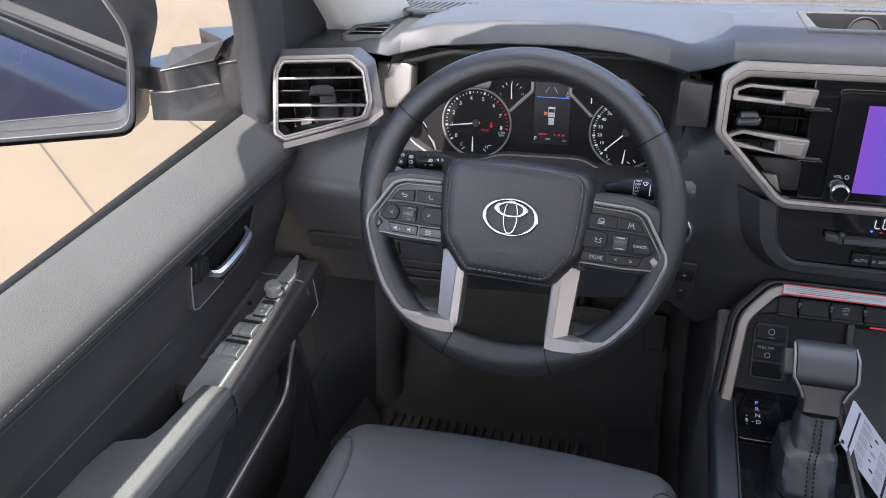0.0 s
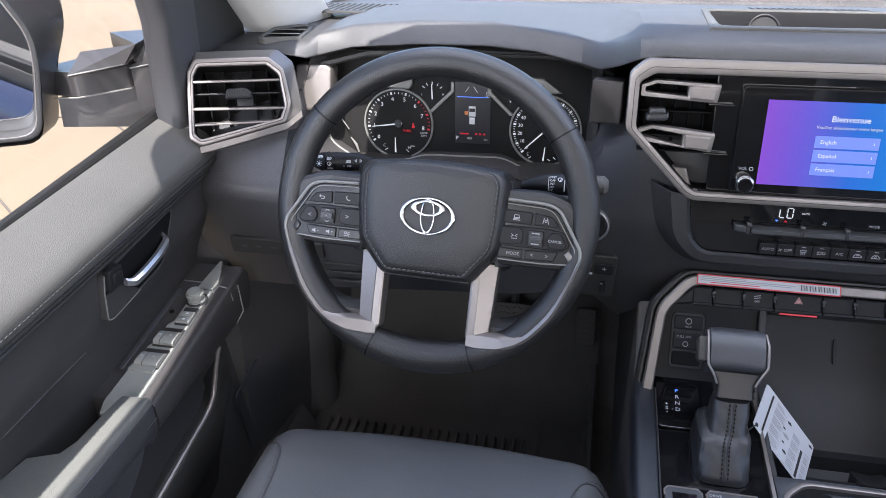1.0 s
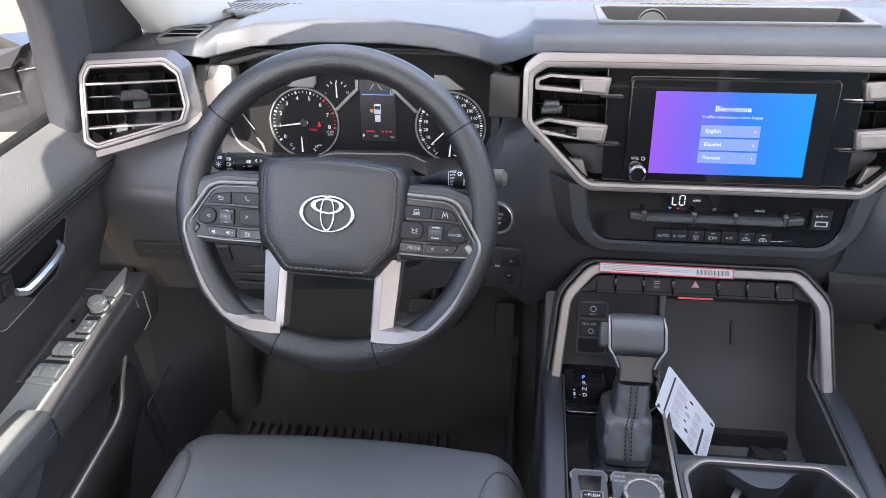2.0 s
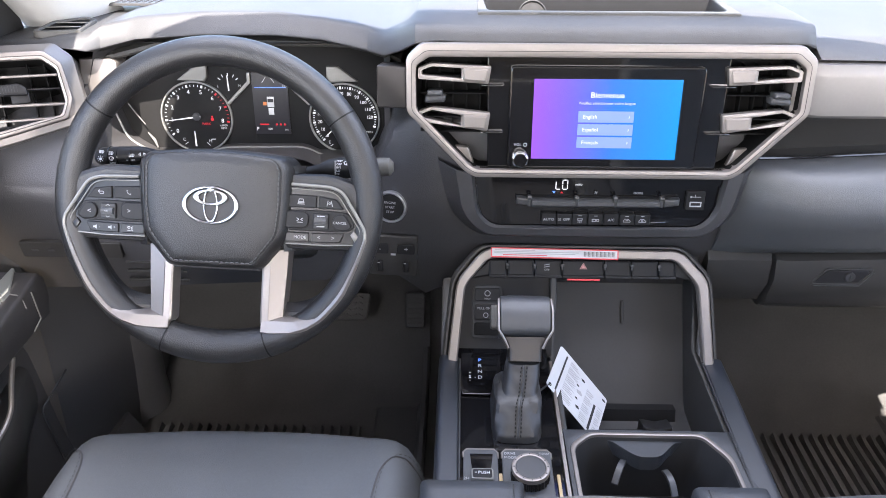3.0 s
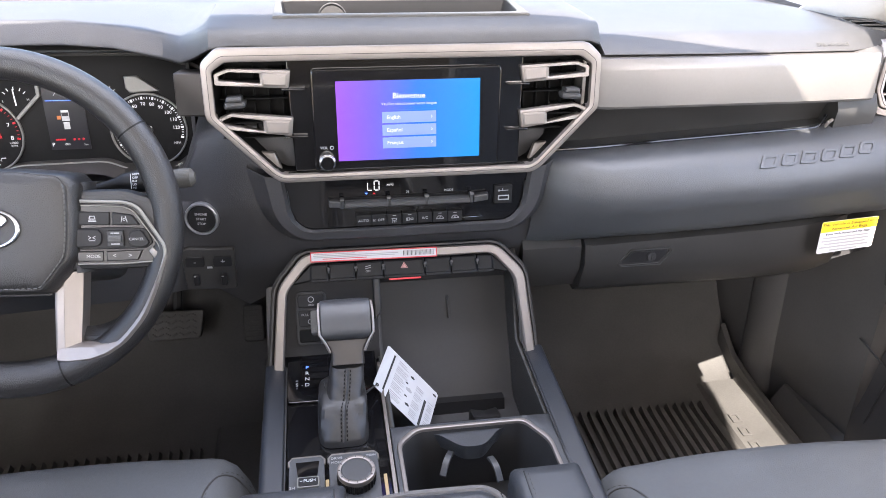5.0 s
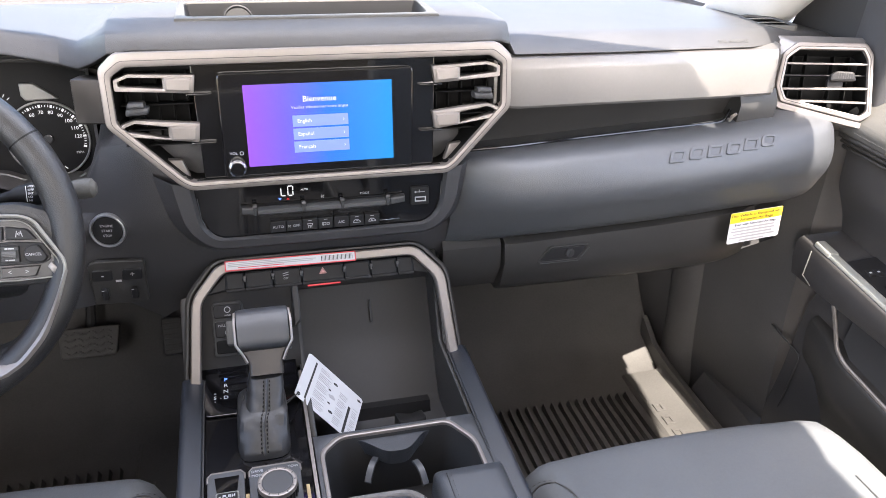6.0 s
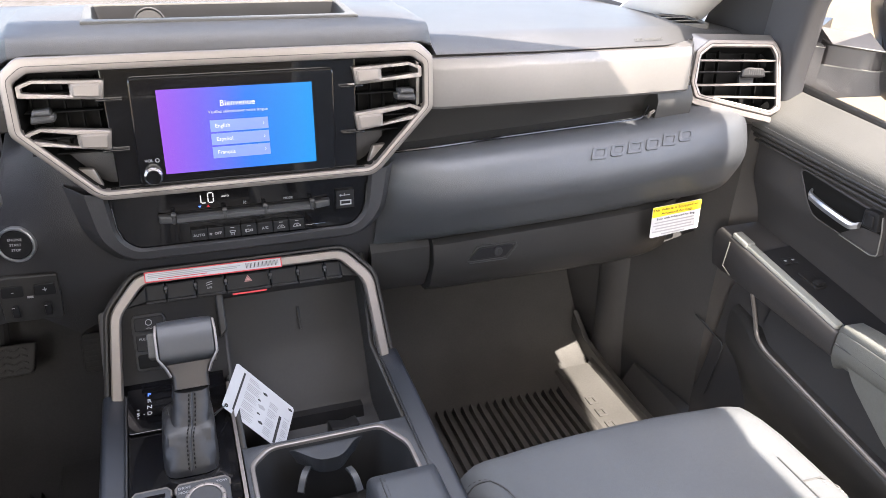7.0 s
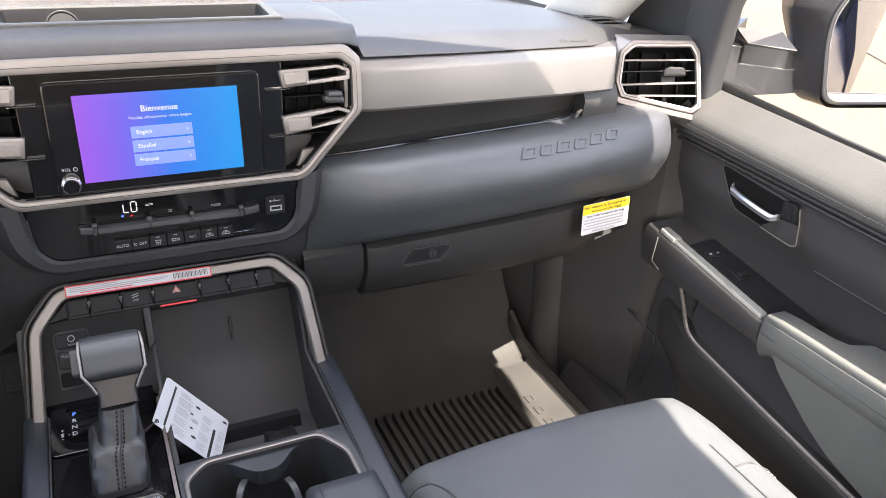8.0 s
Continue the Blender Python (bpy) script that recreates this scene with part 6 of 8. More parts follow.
part("rim_top", arc_ring(36.5, 143.5, 44), LEATHER, wheel, m=WH)
part("rim_side", arc_ring(143.5, 249.5, 34, 1.012), LEATHER, wheel, "perforated leather grip section", m=WH)
part("rim_side", arc_ring(-69.5, 36.5, 34, 1.012), LEATHER, wheel, "perforated leather grip section", m=WH)
part("rim_bottom", arc_ring(249.5, 290.5, 16), LEATHER, wheel, m=WH)
for a in (36.5, 143.5, 249.5, 290.5):
    part("rim_joint", arc_ring(a - 0.30, a + 0.30, 1, 1.025), SEAL, wheel, m=WH)
# fine perforation of the grip sections
for a0, a1 in ((150, 244), (-64, 30)):
    dots = []
    for i in range(56):
        for j in range(9):
            a, b = radians(a0 + (a1 - a0) * (i + 0.5 * (j % 2)) / 56), radians(50 + 11 * j)
            c, d = Vector((0.1708 * math.cos(a), 0.1708 * math.sin(a), 0)), Vector((math.cos(a), math.sin(a), 0))
            n = d * math.cos(b) + Vector((0, 0, math.sin(b)))
            u = n.orthogonal().normalized()
            v = n.cross(u)
            q = c + n * 0.0176
            dots.append([q + (u * math.cos(k) + v * math.sin(k)) * 0.0005 for k in (0, 1.257, 2.513, 3.77, 5.027)] + [q - n * 0.0008])
    bm = bmesh.new()
    for ring in dots:
        vs = [bm.verts.new(p) for p in ring]
        bm.faces.new(vs[:5])
        for k in range(5):
            bm.faces.new((vs[(k + 1) % 5], vs[k], vs[5]))
    part("perforation", bm, PLASTIC_DEEP, wheel, m=WH)
# hub cover
HO = fillet([(-0.086, 0.044), (-0.077, 0.0555), (-0.03, 0.0605), (0.03, 0.0605), (0.077, 0.0555), (0.086, 0.044), (0.0855, 0.0), (0.082, -0.034), (0.052, -0.0715), (-0.052, -0.0715), (-0.082, -0.034), (-0.0855, 0.0)], [0.005, 0.006, 0.02, 0.02, 0.006, 0.005, 0.01, 0.008, 0.006, 0.006, 0.008, 0.01], 3)


def hub_ring(k, w):
    """The cover's outline drawn in by k at the sides and below, less along the top."""
    return [Vector((p.x * k, p.y * (1 - (1 - k) * (0.75 if p.y < 0 else 0.35)), w)) for p in HO]


rings = [hub_ring(k, w) for k, w in ((1.03, -0.030), (1.02, 0.005), (0.995, 0.0145), (0.95, 0.0215), (0.905, 0.0250), (0.890, 0.0254), (0.880, 0.0236), (0.870, 0.0254), (0.855, 0.0263), (0.72, 0.0284), (0.4, 0.0297))]
hub = part("hub_cover", loft(rings), LEATHER, wheel, "grained black airbag cover", m=WH)
for k, w in ((0.856, 0.0268),):
    pts = [WH @ p for p, q in zip(hub_ring(k, w), HO) if q.y < 0.05]
    i0 = max(range(len(pts)), key=lambda i: (pts[i] - pts[i - 1]).length)
    stitches(pts[i0:] + pts[:i0], hub, 0.0042, 0.0015, 0.0012, THREAD)
part("hub_joint", tube(hub_ring(0.880, 0.0242), 0.0009, 6, closed=True), PLASTIC_DEEP, hub, m=WH)
for s in (-1, 1):
    part("hub_side", loft([[Vector((s * x, y, w)) for x, w in ((0.078, 0.013), (0.088, 0.006), (0.0955, -0.012), (0.078, -0.024))] for y in (0.047, 0.02, -0.02, -0.050)]), LEATHER, wheel, m=WH)
badge = part("badge", hoop(0.0215, 0.0180, 0.005, 48, 0.0282, 0.0017, rx=1.47), CHROME, hub, "oval chrome badge", m=WH)
part("badge_bar", hoop(0.0205, 0.0164, 0.004, 40, 0.0284, 0.0012, rx=0.40), CHROME, badge, m=WH)
part("badge_bar", placed(hoop(0.0092, 0.0060, 0.004, 40, 0.0286, 0.0013, rx=2.10), pose(0, 0.0085, 0)), CHROME, badge, m=WH)

for s in (-1, 1):
    # silver lower spoke, an angled blade that runs into the rim
    def blade(poly, top, base=-0.002, bev=0.003):
        q = fillet(poly, 0.003, 2)
        return prism([(s * p.x, p.y) for p in q], top - base, bev, base)
    SPK = WH @ pose(0.001, 0, -0.0225, -5.7)
    sp = part("lower_spoke", blade([(0.0505, -0.072), (0.0625, -0.062), (0.0635, -0.1445), (0.058, -0.1445), (0.0505, -0.138)], 0.0215), SILVER, wheel, "satin silver lower spoke", m=SPK)
    part("spoke_facet", loft([[Vector((s * x, y, w)) for x, w in ((0.0610, 0.0222), (x1, 0.0175), (x1, -0.01), (0.0610, -0.01))] for y, x1 in ((-0.052, 0.0800), (-0.09, 0.0785), (-0.125, 0.0765), (-0.1445, 0.0765))]), SILVER, sp, m=SPK)
    part("spoke_foot", loft([[Vector((s * x, y, w)) for y, w in ((yt, h - 0.008), (yt - 0.004, h - 0.002), (yb + 0.004, h + 0.001), (yb, h - 0.003), (yb, -0.01), (yt, -0.01))] for x, yt, yb, h in ((0.0535, -0.1275, -0.1475, 0.0138), (0.063, -0.1270, -0.1485, 0.0148), (0.076, -0.1265, -0.1475, 0.0165), (0.088, -0.1264, -0.1460, 0.0186), (0.098, -0.1255, -0.1425, 0.0198), (0.108, -0.1235, -0.1385, 0.0202), (0.118, -0.1205, -0.1315, 0.0200))]), SILVER, sp, m=WH)
    # bright line following the inside of the rim, thin above and broad below
    line = [(0.086, 0.0270), (0.131, 0.0255), (0.1435, 0.0205), (0.1695, -0.0205), (0.1705, -0.031), (0.1615, -0.060), (0.1450, -0.098), (0.121, -0.1265), (0.102, -0.1375)]
    top_line = fillet([(s * x, y, 0.0165 if x < 0.15 else 0.0186) for x, y in line[:6]], 0.010, 3, closed=False)
    part("spoke_trim", tube(top_line, 0.0019, 8), SATIN, wheel, "bright trim line", m=WH)
    low = fillet([(x, y, 0.0) for x, y in line[4:]], 0.014, 3, closed=False)
    part("spoke_trim", loft([[Vector((s * (p.x + dx * 0.75), p.y - dx * 0.65, 0.0176 + w)) for dx, w in ((-g, -0.004), (-g, 0.001), (0, 0.0035), (g, 0.001), (g, -0.004))] for p, g in zip(low, [0.0020, 0.0022, 0.0024, 0.0026, 0.0028, 0.0030] + [0.0034] * 30)]), SILVER, wheel, "broad satin silver trim", m=WH)
    inner_line = fillet([(s * x, y, 0.0160) for x, y in ((0.086, 0.0225), (0.129, 0.0210), (0.139, 0.0165), (0.1640, -0.0215), (0.1645, -0.030))], 0.008, 3, closed=False)
    part("spoke_trim", tube(inner_line, 0.0007, 6), SATIN, wheel, m=WH)
    # leather liner of the opening between key pod and lower spoke
    outer = fillet([(0.1640, -0.040, 0), (0.1560, -0.064, 0), (0.1385, -0.099, 0), (0.118, -0.1215, 0), (0.094, -0.1275, 0), (0.074, -0.1270, 0)], 0.012, 4, closed=False)
    inner = fillet([(0.1490, -0.040, 0), (0.1410, -0.062, 0), (0.1245, -0.091, 0), (0.110, -0.106, 0), (0.090, -0.1120, 0), (0.074, -0.1125, 0)], 0.012, 4, closed=False)
    part("grip_liner", loft([[Vector((s * o.x, o.y, 0.012 - e)), Vector((s * (o.x * 0.65 + i.x * 0.35), o.y * 0.65 + i.y * 0.35, 0.0115 - e)), Vector((s * (o.x * 0.3 + i.x * 0.7), o.y * 0.3 + i.y * 0.7, 0.006 - e)), Vector((s * i.x, i.y, -0.006 - 0.4 * e)), Vector((s * i.x, i.y, -0.012)), Vector((s * o.x, o.y, -0.012))] for o, i, e in [(o, i, 0.0135 * min(1.0, max(0.0, (0.122 - o.x) / 0.042))) for o, i in zip(outer, inner)]]), LEATHER, wheel, "black leather liner of the lower opening", m=WH)
    # leather between rim and trim, gloss key pod
    pod = fillet([(0.080, 0.0255), (0.130, 0.024), (0.1425, 0.0185), (0.1680, -0.0215), (0.1685, -0.030), (0.1600, -0.0410), (0.080, -0.0425)], [0.002, 0.006, 0.006, 0.006, 0.004, 0.006, 0.002], 3)
    part("spoke_body", prism([(s * p.x, p.y) for p in fillet([(0.06, 0.038), (0.130, 0.039), (0.162, 0.028), (0.172, -0.020), (0.170, -0.045), (0.13, -0.047), (0.06, -0.047)], 0.01, 3)], 0.022, 0.006, -0.010), LEATHER, wheel, m=WH)
    kp = part("key_pod", prism([(s * p.x, p.y) for p in pod], 0.005, 0.0012, 0.0085), POD, wheel, "gloss black key pod", m=WH)
    part("pod_deck", prism([(s * p.x, p.y) for p in fillet([(0.081, -0.0015), (0.130, -0.0010), (0.1515, -0.0030), (0.158, -0.0190), (0.150, -0.0245), (0.081, -0.0250)], 0.004, 2)], 0.0045, 0.0012, 0.0105), KEYCAP, kp, m=WH)
    rows = [((0.1170, 0.0150), (0.1365, 0.0120), (0.1450, 0.0010), (0.1165, 0.0012)), ((0.0800, 0.0160), (0.1145, 0.0150), (0.1140, 0.0012), (0.0800, 0.0015)),
            ((0.1375, -0.0045), (0.1460, -0.0043), (0.1545, -0.0178), (0.1500, -0.0225), (0.1365, -0.0220), (0.1330, -0.0170), (0.1330, -0.0100)), ((0.0800, -0.0025), (0.1025, -0.0030), (0.1062, -0.0075), (0.1055, -0.0185), (0.1005, -0.0217), (0.0800, -0.0220)),
            ((0.1115, -0.0045), (0.1285, -0.0045), (0.1285, -0.0215), (0.1115, -0.0215)), ((0.1095, -0.0268), (0.1465, -0.0258), (0.1415, -0.0368), (0.1095, -0.0376)), ((0.0800, -0.0265), (0.1065, -0.0268), (0.1063, -0.0376), (0.0800, -0.0376))]
    names = ("back", "phone", "", "", "", "", "voice") if s < 0 else ("lane", "car", "", "gap", "", "", "")
    for i, q in enumerate(rows):
        high = 0.0060 if i < 2 else 0.0078 if i < 5 else 0.0052
        key = part("key", prism([(s * p.x, p.y) for p in fillet(q, 0.0028 if i in (2, 3) else 0.0012, 3)], high, 0.0011, 0.0105), KEYCAP if i < 5 else POD, kp, m=WH)
        cx, cy = s * sum(p[0] for p in q) / len(q), sum(p[1] for p in q) / len(q)
        cx = s * max(0.0965, abs(cx)) if i in (1, 3, 6) else cx
        at = WH @ pose(cx, cy, 0.0106 + high)
        if i == 4:
            part("roller_well", prism([(-0.0078, -0.0078), (0.0078, -0.0078), (0.0078, 0.0078), (-0.0078, 0.0078)], 0.0004), PLASTIC_DEEP, key, m=at)
            part("roller", join(tube([(-0.0066, 0, 0), (0.0066, 0, 0)], 0.0040, 16), *[placed(box(0.0132, 0.0006, 0.0008, 0), pose(0, 0.0040 * math.sin(k), 0.0040 * math.cos(k))) for k in (-0.9, -0.45, 0.45, 0.9)]), TOGGLE, key, "ribbed grey roller", m=at @ pose(0, 0, 0.0005))
            if s < 0:
                lettering("OK", 0.0026, PRINT, key, at @ pose(0, 0, 0.0049))
            for k in (-1, 1):
                part("key_sign", strokes([[(-0.0022, 0), (0, 0.0014 * k), (0.0022, 0)]] if s < 0 else [[(-0.004, 0), (-0.0022, 0)], [(-0.001, 0), (0.004, 0)]], 0.0006 if s < 0 else 0.0012), PRINT, key, m=at @ pose(0, 0.0058 * k, 0.0006))
        elif i == 2:
            lettering("CANCEL" if s > 0 else "<", 0.0040 if s > 0 else 0.0078, PRINT, key, at)
        elif s < 0 and i == 3:
            lettering(">", 0.0078, PRINT, key, at)
        elif s > 0 and i == 6:
            lettering("MODE", 0.0050, PRINT, key, at)
        elif s > 0 and i == 5:
            lettering("<", 0.0068, PRINT, key, at @ pose(-0.009, 0, 0))
            lettering(">", 0.0068, PRINT, key, at @ pose(0.007, 0, 0))
        elif s < 0 and i == 5:
            for dx, c in ((-0.0085, "-"), (0.0085, "+")):
                part("key_sign", prism([(-0.003, -0.001), (-0.001, -0.001), (0.001, -0.0025), (0.001, 0.0025), (-0.001, 0.001), (-0.003, 0.001)], 0.0003), PRINT, key, m=at @ pose(dx, 0, 0))
                lettering(c, 0.005, PRINT, key, at @ pose(dx + 0.0042, 0, 0))
        elif names[i]:
            part("key_sign", strokes(SIGNS[names[i]], 0.0007), PRINT, key, m=at)
    facet = [(0.1530, -0.0275), (0.1570, -0.0225), (0.1628, -0.0288), (0.1585, -0.0355)]
    part("pod_facet", prism([(s * x, y) for x, y in facet], 0.0035, 0.0012, 0.0125), TRIM_GREY if s > 0 else POD, kp, m=WH)
    part("pod_edge", tube([(s * 0.080, -0.0402, 0.0140), (s * 0.125, -0.0405, 0.0140), (s * 0.160, -0.0385, 0.0135)], 0.0009, 6), SATIN, kp, m=WH)
part("rim_core", prism([(-0.055, -0.060), (0.055, -0.060), (0.050, -0.075), (-0.050, -0.075)], 0.012, 0.003, -0.004), PLASTIC_DEEP, wheel, m=WH)

# ---- centre console ----
con = thing("centre_console", (-0.007, 0.55, 0.66), "black centre console with silver arch, open phone tray and cup holders", "centre console")
AR = panel_pose(-0.0065, 0.703, 1.072, 26.2)
AO = fillet([(-0.184, -0.012), (-0.172, 0.104), (-0.135, 0.1485), (0.132, 0.1485), (0.170, 0.108), (0.1805, -0.012)], [0.001, 0.014, 0.014, 0.014, 0.014, 0.001], 4)
AI = fillet([(-0.170, -0.012), (-0.160, 0.098), (-0.128, 0.1355), (0.125, 0.1355), (0.156, 0.101), (0.1670, -0.012)], [0.001, 0.010, 0.010, 0.010, 0.010, 0.001], 4)


def open_band(o, i, depth, base, bev=0.002):
    rows = []
    for a, b in zip(o, i):
        d = b - a
        n = d.normalized()
        up = Vector((0, 0, 1))
        a3, b3 = Vector((a.x, a.y, base)), Vector((b.x, b.y, base))
        n = Vector((n.x, n.y, 0))
        rows.append([a3, a3 + up * (depth - bev), a3 + n * bev + up * depth, b3 - n * bev + up * depth, b3 + up * (depth - bev), b3])
    return loft(rows)


part("arch", open_band(AO, AI, 0.014, -0.008), SILVER, con, "satin silver arch", m=AR)
part("arch_flank", open_band([Vector((p.x * 1.05, p.y * 1.04)) for p in AO], AO, 0.03, -0.032, 0.006), PLASTIC, con, m=AR)
ARW = AR @ pose(0, 0, -0.020)
part("shifter_wall", prism([(-0.172, -0.005), (-0.038, -0.005), (-0.038, 0.125), (-0.13, 0.138), (-0.165, 0.10)], 0.004, 0, -0.004), KEYCAP, con, m=ARW)
part("wall_rib", prism(fillet([(-0.043, 0.050), (-0.033, 0.060), (-0.033, 0.120), (-0.043, 0.120)], 0.003, 2), 0.016, 0.003, -0.006), PLASTIC, con, m=ARW)
pb = part("brake_switch_block", prism(fillet([(-0.150, 0.022), (-0.108, 0.022), (-0.108, 0.090), (-0.112, 0.096), (-0.146, 0.096), (-0.150, 0.090)], 0.005, 3), 0.004, 0.001), PLASTIC_DEEP, con, "black parking brake switch block", m=ARW)
for y0, y1, t in ((0.074, 0.092, "HOLD"), (0.048, 0.070, "PULL ON"), (0.026, 0.044, "")):
    key = part("key", prism(fillet([(-0.147, y0), (-0.111, y0), (-0.111, y1), (-0.147, y1)], 0.003, 2), 0.004, 0.0012, 0.003), DUCT if t == "" else KEYCAP, pb, m=ARW)
    if t == "HOLD":
        part("key_sign", hoop(0.0042, 0.0032, 0.0003, 20), PRINT, key, m=ARW @ pose(-0.129, 0.085, 0.0071))
        lettering("HOLD", 0.0030, PRINT, key, ARW @ pose(-0.129, 0.0775, 0.0071))
    elif t:
        lettering(t, 0.0046, PRINT, key, ARW @ pose(-0.1335, 0.064, 0.0071))
        part("key_sign", hoop(0.0036, 0.0028, 0.0003, 20), PRINT, key, m=ARW @ pose(-0.131, 0.0545, 0.0071))
# row of switches under the arch
for i in range(7):
    edges = (-0.128, -0.1025, -0.0655, -0.0275, 0.0305, 0.0675, 0.1045, 0.128)
    x0, x1 = edges[i] + 0.0004, edges[i + 1] - 0.0004
    k = part("rocker", prism(fillet([(x0, 0.1100), (x1, 0.1100), (x1, 0.1335), (x0, 0.1335)], 0.002, 2), 0.010, 0.003, -0.014), KEYCAP, con, "black rocker switch", m=AR)
    part("rocker_lip", box(x1 - x0, 0.0045, 0.006, 0.0015, ((x0 + x1) / 2, 0.1105, -0.003)), KEYCAP, k, m=AR)
    if i == 3:
        part("hazard_bar", box((x1 - x0) * 0.78, 0.0024, 0.002, 0.0006, ((x0 + x1) / 2, 0.1068, -0.001)), RED, k, m=AR)
        part("hazard_sign", join(band([(-0.0062, -0.004), (0.0062, -0.004), (0, 0.0062)], [(-0.0046, -0.0031), (0.0046, -0.0031), (0, 0.0044)], 0.0004, 0, 0.0001), prism([(-0.0038, -0.0026), (0.0038, -0.0026), (0, 0.0034)], 0.0004)), PINK, k, m=AR @ pose((x0 + x1) / 2, 0.1245, -0.0036) @ Matrix.Scale(0.85, 4))
    if i == 2:
        lettering("OFF", 0.0040, PRINT, k, AR @ pose((x0 + x1) / 2 - 0.002, 0.1195, -0.0034))
        for j in (0, 1):
            part("key_sign", box(0.008, 0.0009, 0.0003, 0), PRINT, k, m=AR @ pose((x0 + x1) / 2 - 0.002, 0.1240 + 0.0028 * j, -0.0034, 0, 0, 12))
    if i:
        part("hinge", join(box(0.0046, 0.0050, 0.006, 0.0012, (x0 - 0.0004, 0.1262, -0.002)), box(0.0028, 0.0040, 0.004, 0.0008, (x0 - 0.0004, 0.1220, -0.0025))), TOGGLE, con, m=AR)
for s in (-1, 1):
    part("rocker_end", prism(fillet([(s * 0.126, 0.110), (s * 0.155, 0.106), (s * 0.150, 0.112), (s * 0.126, 0.1335)], 0.002, 2), 0.010, 0.003, -0.014), KEYCAP, con, m=AR)

# phone tray
part("tray_back", loft([[Vector((x, y, z)) for y, z in ((0.848, 1.18), (0.805, 1.095), (0.728, 0.976), (0.716, 0.968), (0.60, 0.964), (0.594, 0.975), (0.590, 1.040), (0.60, 0.955), (0.735, 0.955), (0.87, 1.17))] for x in (-0.040, 0.160)]), PLASTIC_DEEP, con, "smooth black phone tray")
for x, k in ((-0.043, 0), (0.158, 1)):
    part("tray_side", loft([[Vector((x + dx, y, z)) for y, z in ((0.57, 1.055), (0.735, 1.062), (0.80, 1.19), (0.86, 1.19), (0.73, 0.95), (0.57, 0.95))] for dx in (-0.004, 0.004)]), PLASTIC, con)
part("slot", box(0.004, 0.034, 0.003, 0.0014), PLASTIC_DEEP, con, m=panel_pose(0.065, 0.797, 1.086, 33) @ pose(0, 0, 0.001))
part("tray_step", loft([[Vector((x, y, z)) for y, z in ((0.715, 0.982), (0.700, 0.984), (0.694, 0.966), (0.715, 0.964))] for x in (0.005, 0.135)]), KEYCAP, con)
part("tray_ledge", loft([[Vector((x, y, z)) for y, z in ((0.652, 0.990), (0.640, 0.990), (0.636, 0.966), (0.655, 0.966))] for x in (0.0, 0.10)]), KEYCAP, con)
part("tray_stop", prism(fillet([(-0.012, -0.012), (0.028, -0.012), (0.030, 0.010), (0.012, 0.006), (-0.010, 0.010)], 0.003, 2), 0.030, 0.003, -0.02), KEYCAP, con, m=panel_pose(0.088, 0.655, 0.985, 20))

# rails and outer walls
for s, x0 in ((-1, -0.187), (1, 0.173)):
    rings = []
    for y, z, w in ((0.715, 1.066, 0.010), (0.705, 1.072, 0.0135), (0.64, 1.070, 0.0135), (0.50, 1.062, 0.0135), (0.36, 1.055, 0.014), (0.10, 1.05, 0.014)):
        rings.append([Vector((p.x, y, p.y)) for p in fillet([(x0 - w * s, z - 0.004), (x0 + w * s, z), (x0 + (w + 0.003) * s, z - 0.035), (x0 - w * s, z - 0.035)], [0.003, 0.008, 0.006, 0.002], 3)])
    part("rail", loft(rings), RAIL_HIDE, con, "padded black vinyl rail")
    part("side_wall", loft([[Vector((p.x, y, p.y)) for p in fillet([(x0 - 0.012 * s, zt - 0.03), (x0 + 0.012 * s, zt - 0.032), (x0 + (0.016 + k) * s, 0.86), (x0 + (0.02 + k) * s, 0.67), (x0 - 0.012 * s, 0.67)], 0.006, 3)] for y, zt, k in ((0.80, 1.17, 0.0), (0.70, 1.07, 0.0), (0.45, 1.06, 0.0), (0.10, 1.05, 0.0))]), KICK, con)
    part("tunnel_side", loft([[Vector((x0 + dx * s, y, z)) for y, z in ((0.82, 1.16), (1.30, 1.16), (1.30, 0.66), (0.80, 0.66))] for dx in (-0.01, 0.010)]), KICK, con)
    part("rail_gap", tube([(x0 - 0.0145 * s, y, z + 0.0005) for y, z in ((0.70, 1.068), (0.50, 1.058), (0.36, 1.051))], 0.0012, 6), PLASTIC_DEEP, con)

# shifter deck
deck = part("shifter_deck", loft([[Vector((x, y, z)) for y, z in ((0.727, 1.070), (0.70, 1.062), (0.55, 1.055), (0.30, 1.045), (0.30, 1.02), (0.727, 1.02))] for x in (-0.177, -0.052)]), GLOSS, con, "gloss black shifter deck")
part("deck_trim", loft([[Vector((x, y, z)) for y, z in ((0.705, 1.062), (0.70, 1.0665), (0.55, 1.0595), (0.40, 1.0525), (0.40, 1.03), (0.70, 1.03))] for x in (-0.0505, -0.0465)]), SILVER, con, "thin silver trim")
part("deck_trim", loft([[Vector((x, y, z)) for y, z in ((0.58, 1.0575), (0.55, 1.0585), (0.40, 1.0515), (0.40, 1.03), (0.58, 1.03))] for x in (-0.1785, -0.1755)]), SILVER, con)
GP = pose(-0.1455, 0.694, 1.0645, 2.6)
part("gate_plate", prism(fillet([(-0.024, -0.062), (0.028, -0.062), (0.028, 0.022), (-0.026, 0.022), (-0.028, -0.045)], 0.004, 3), 0.002, 0.0008, -0.0005), GLOSS, deck, m=GP)
for i, t in enumerate("PRND"):
    lettering(t, 0.0090, LIT_BLUE if t == "P" else PAPER, deck, GP @ pose(0.0, 0.006 - 0.0118 * i, 0.0017))
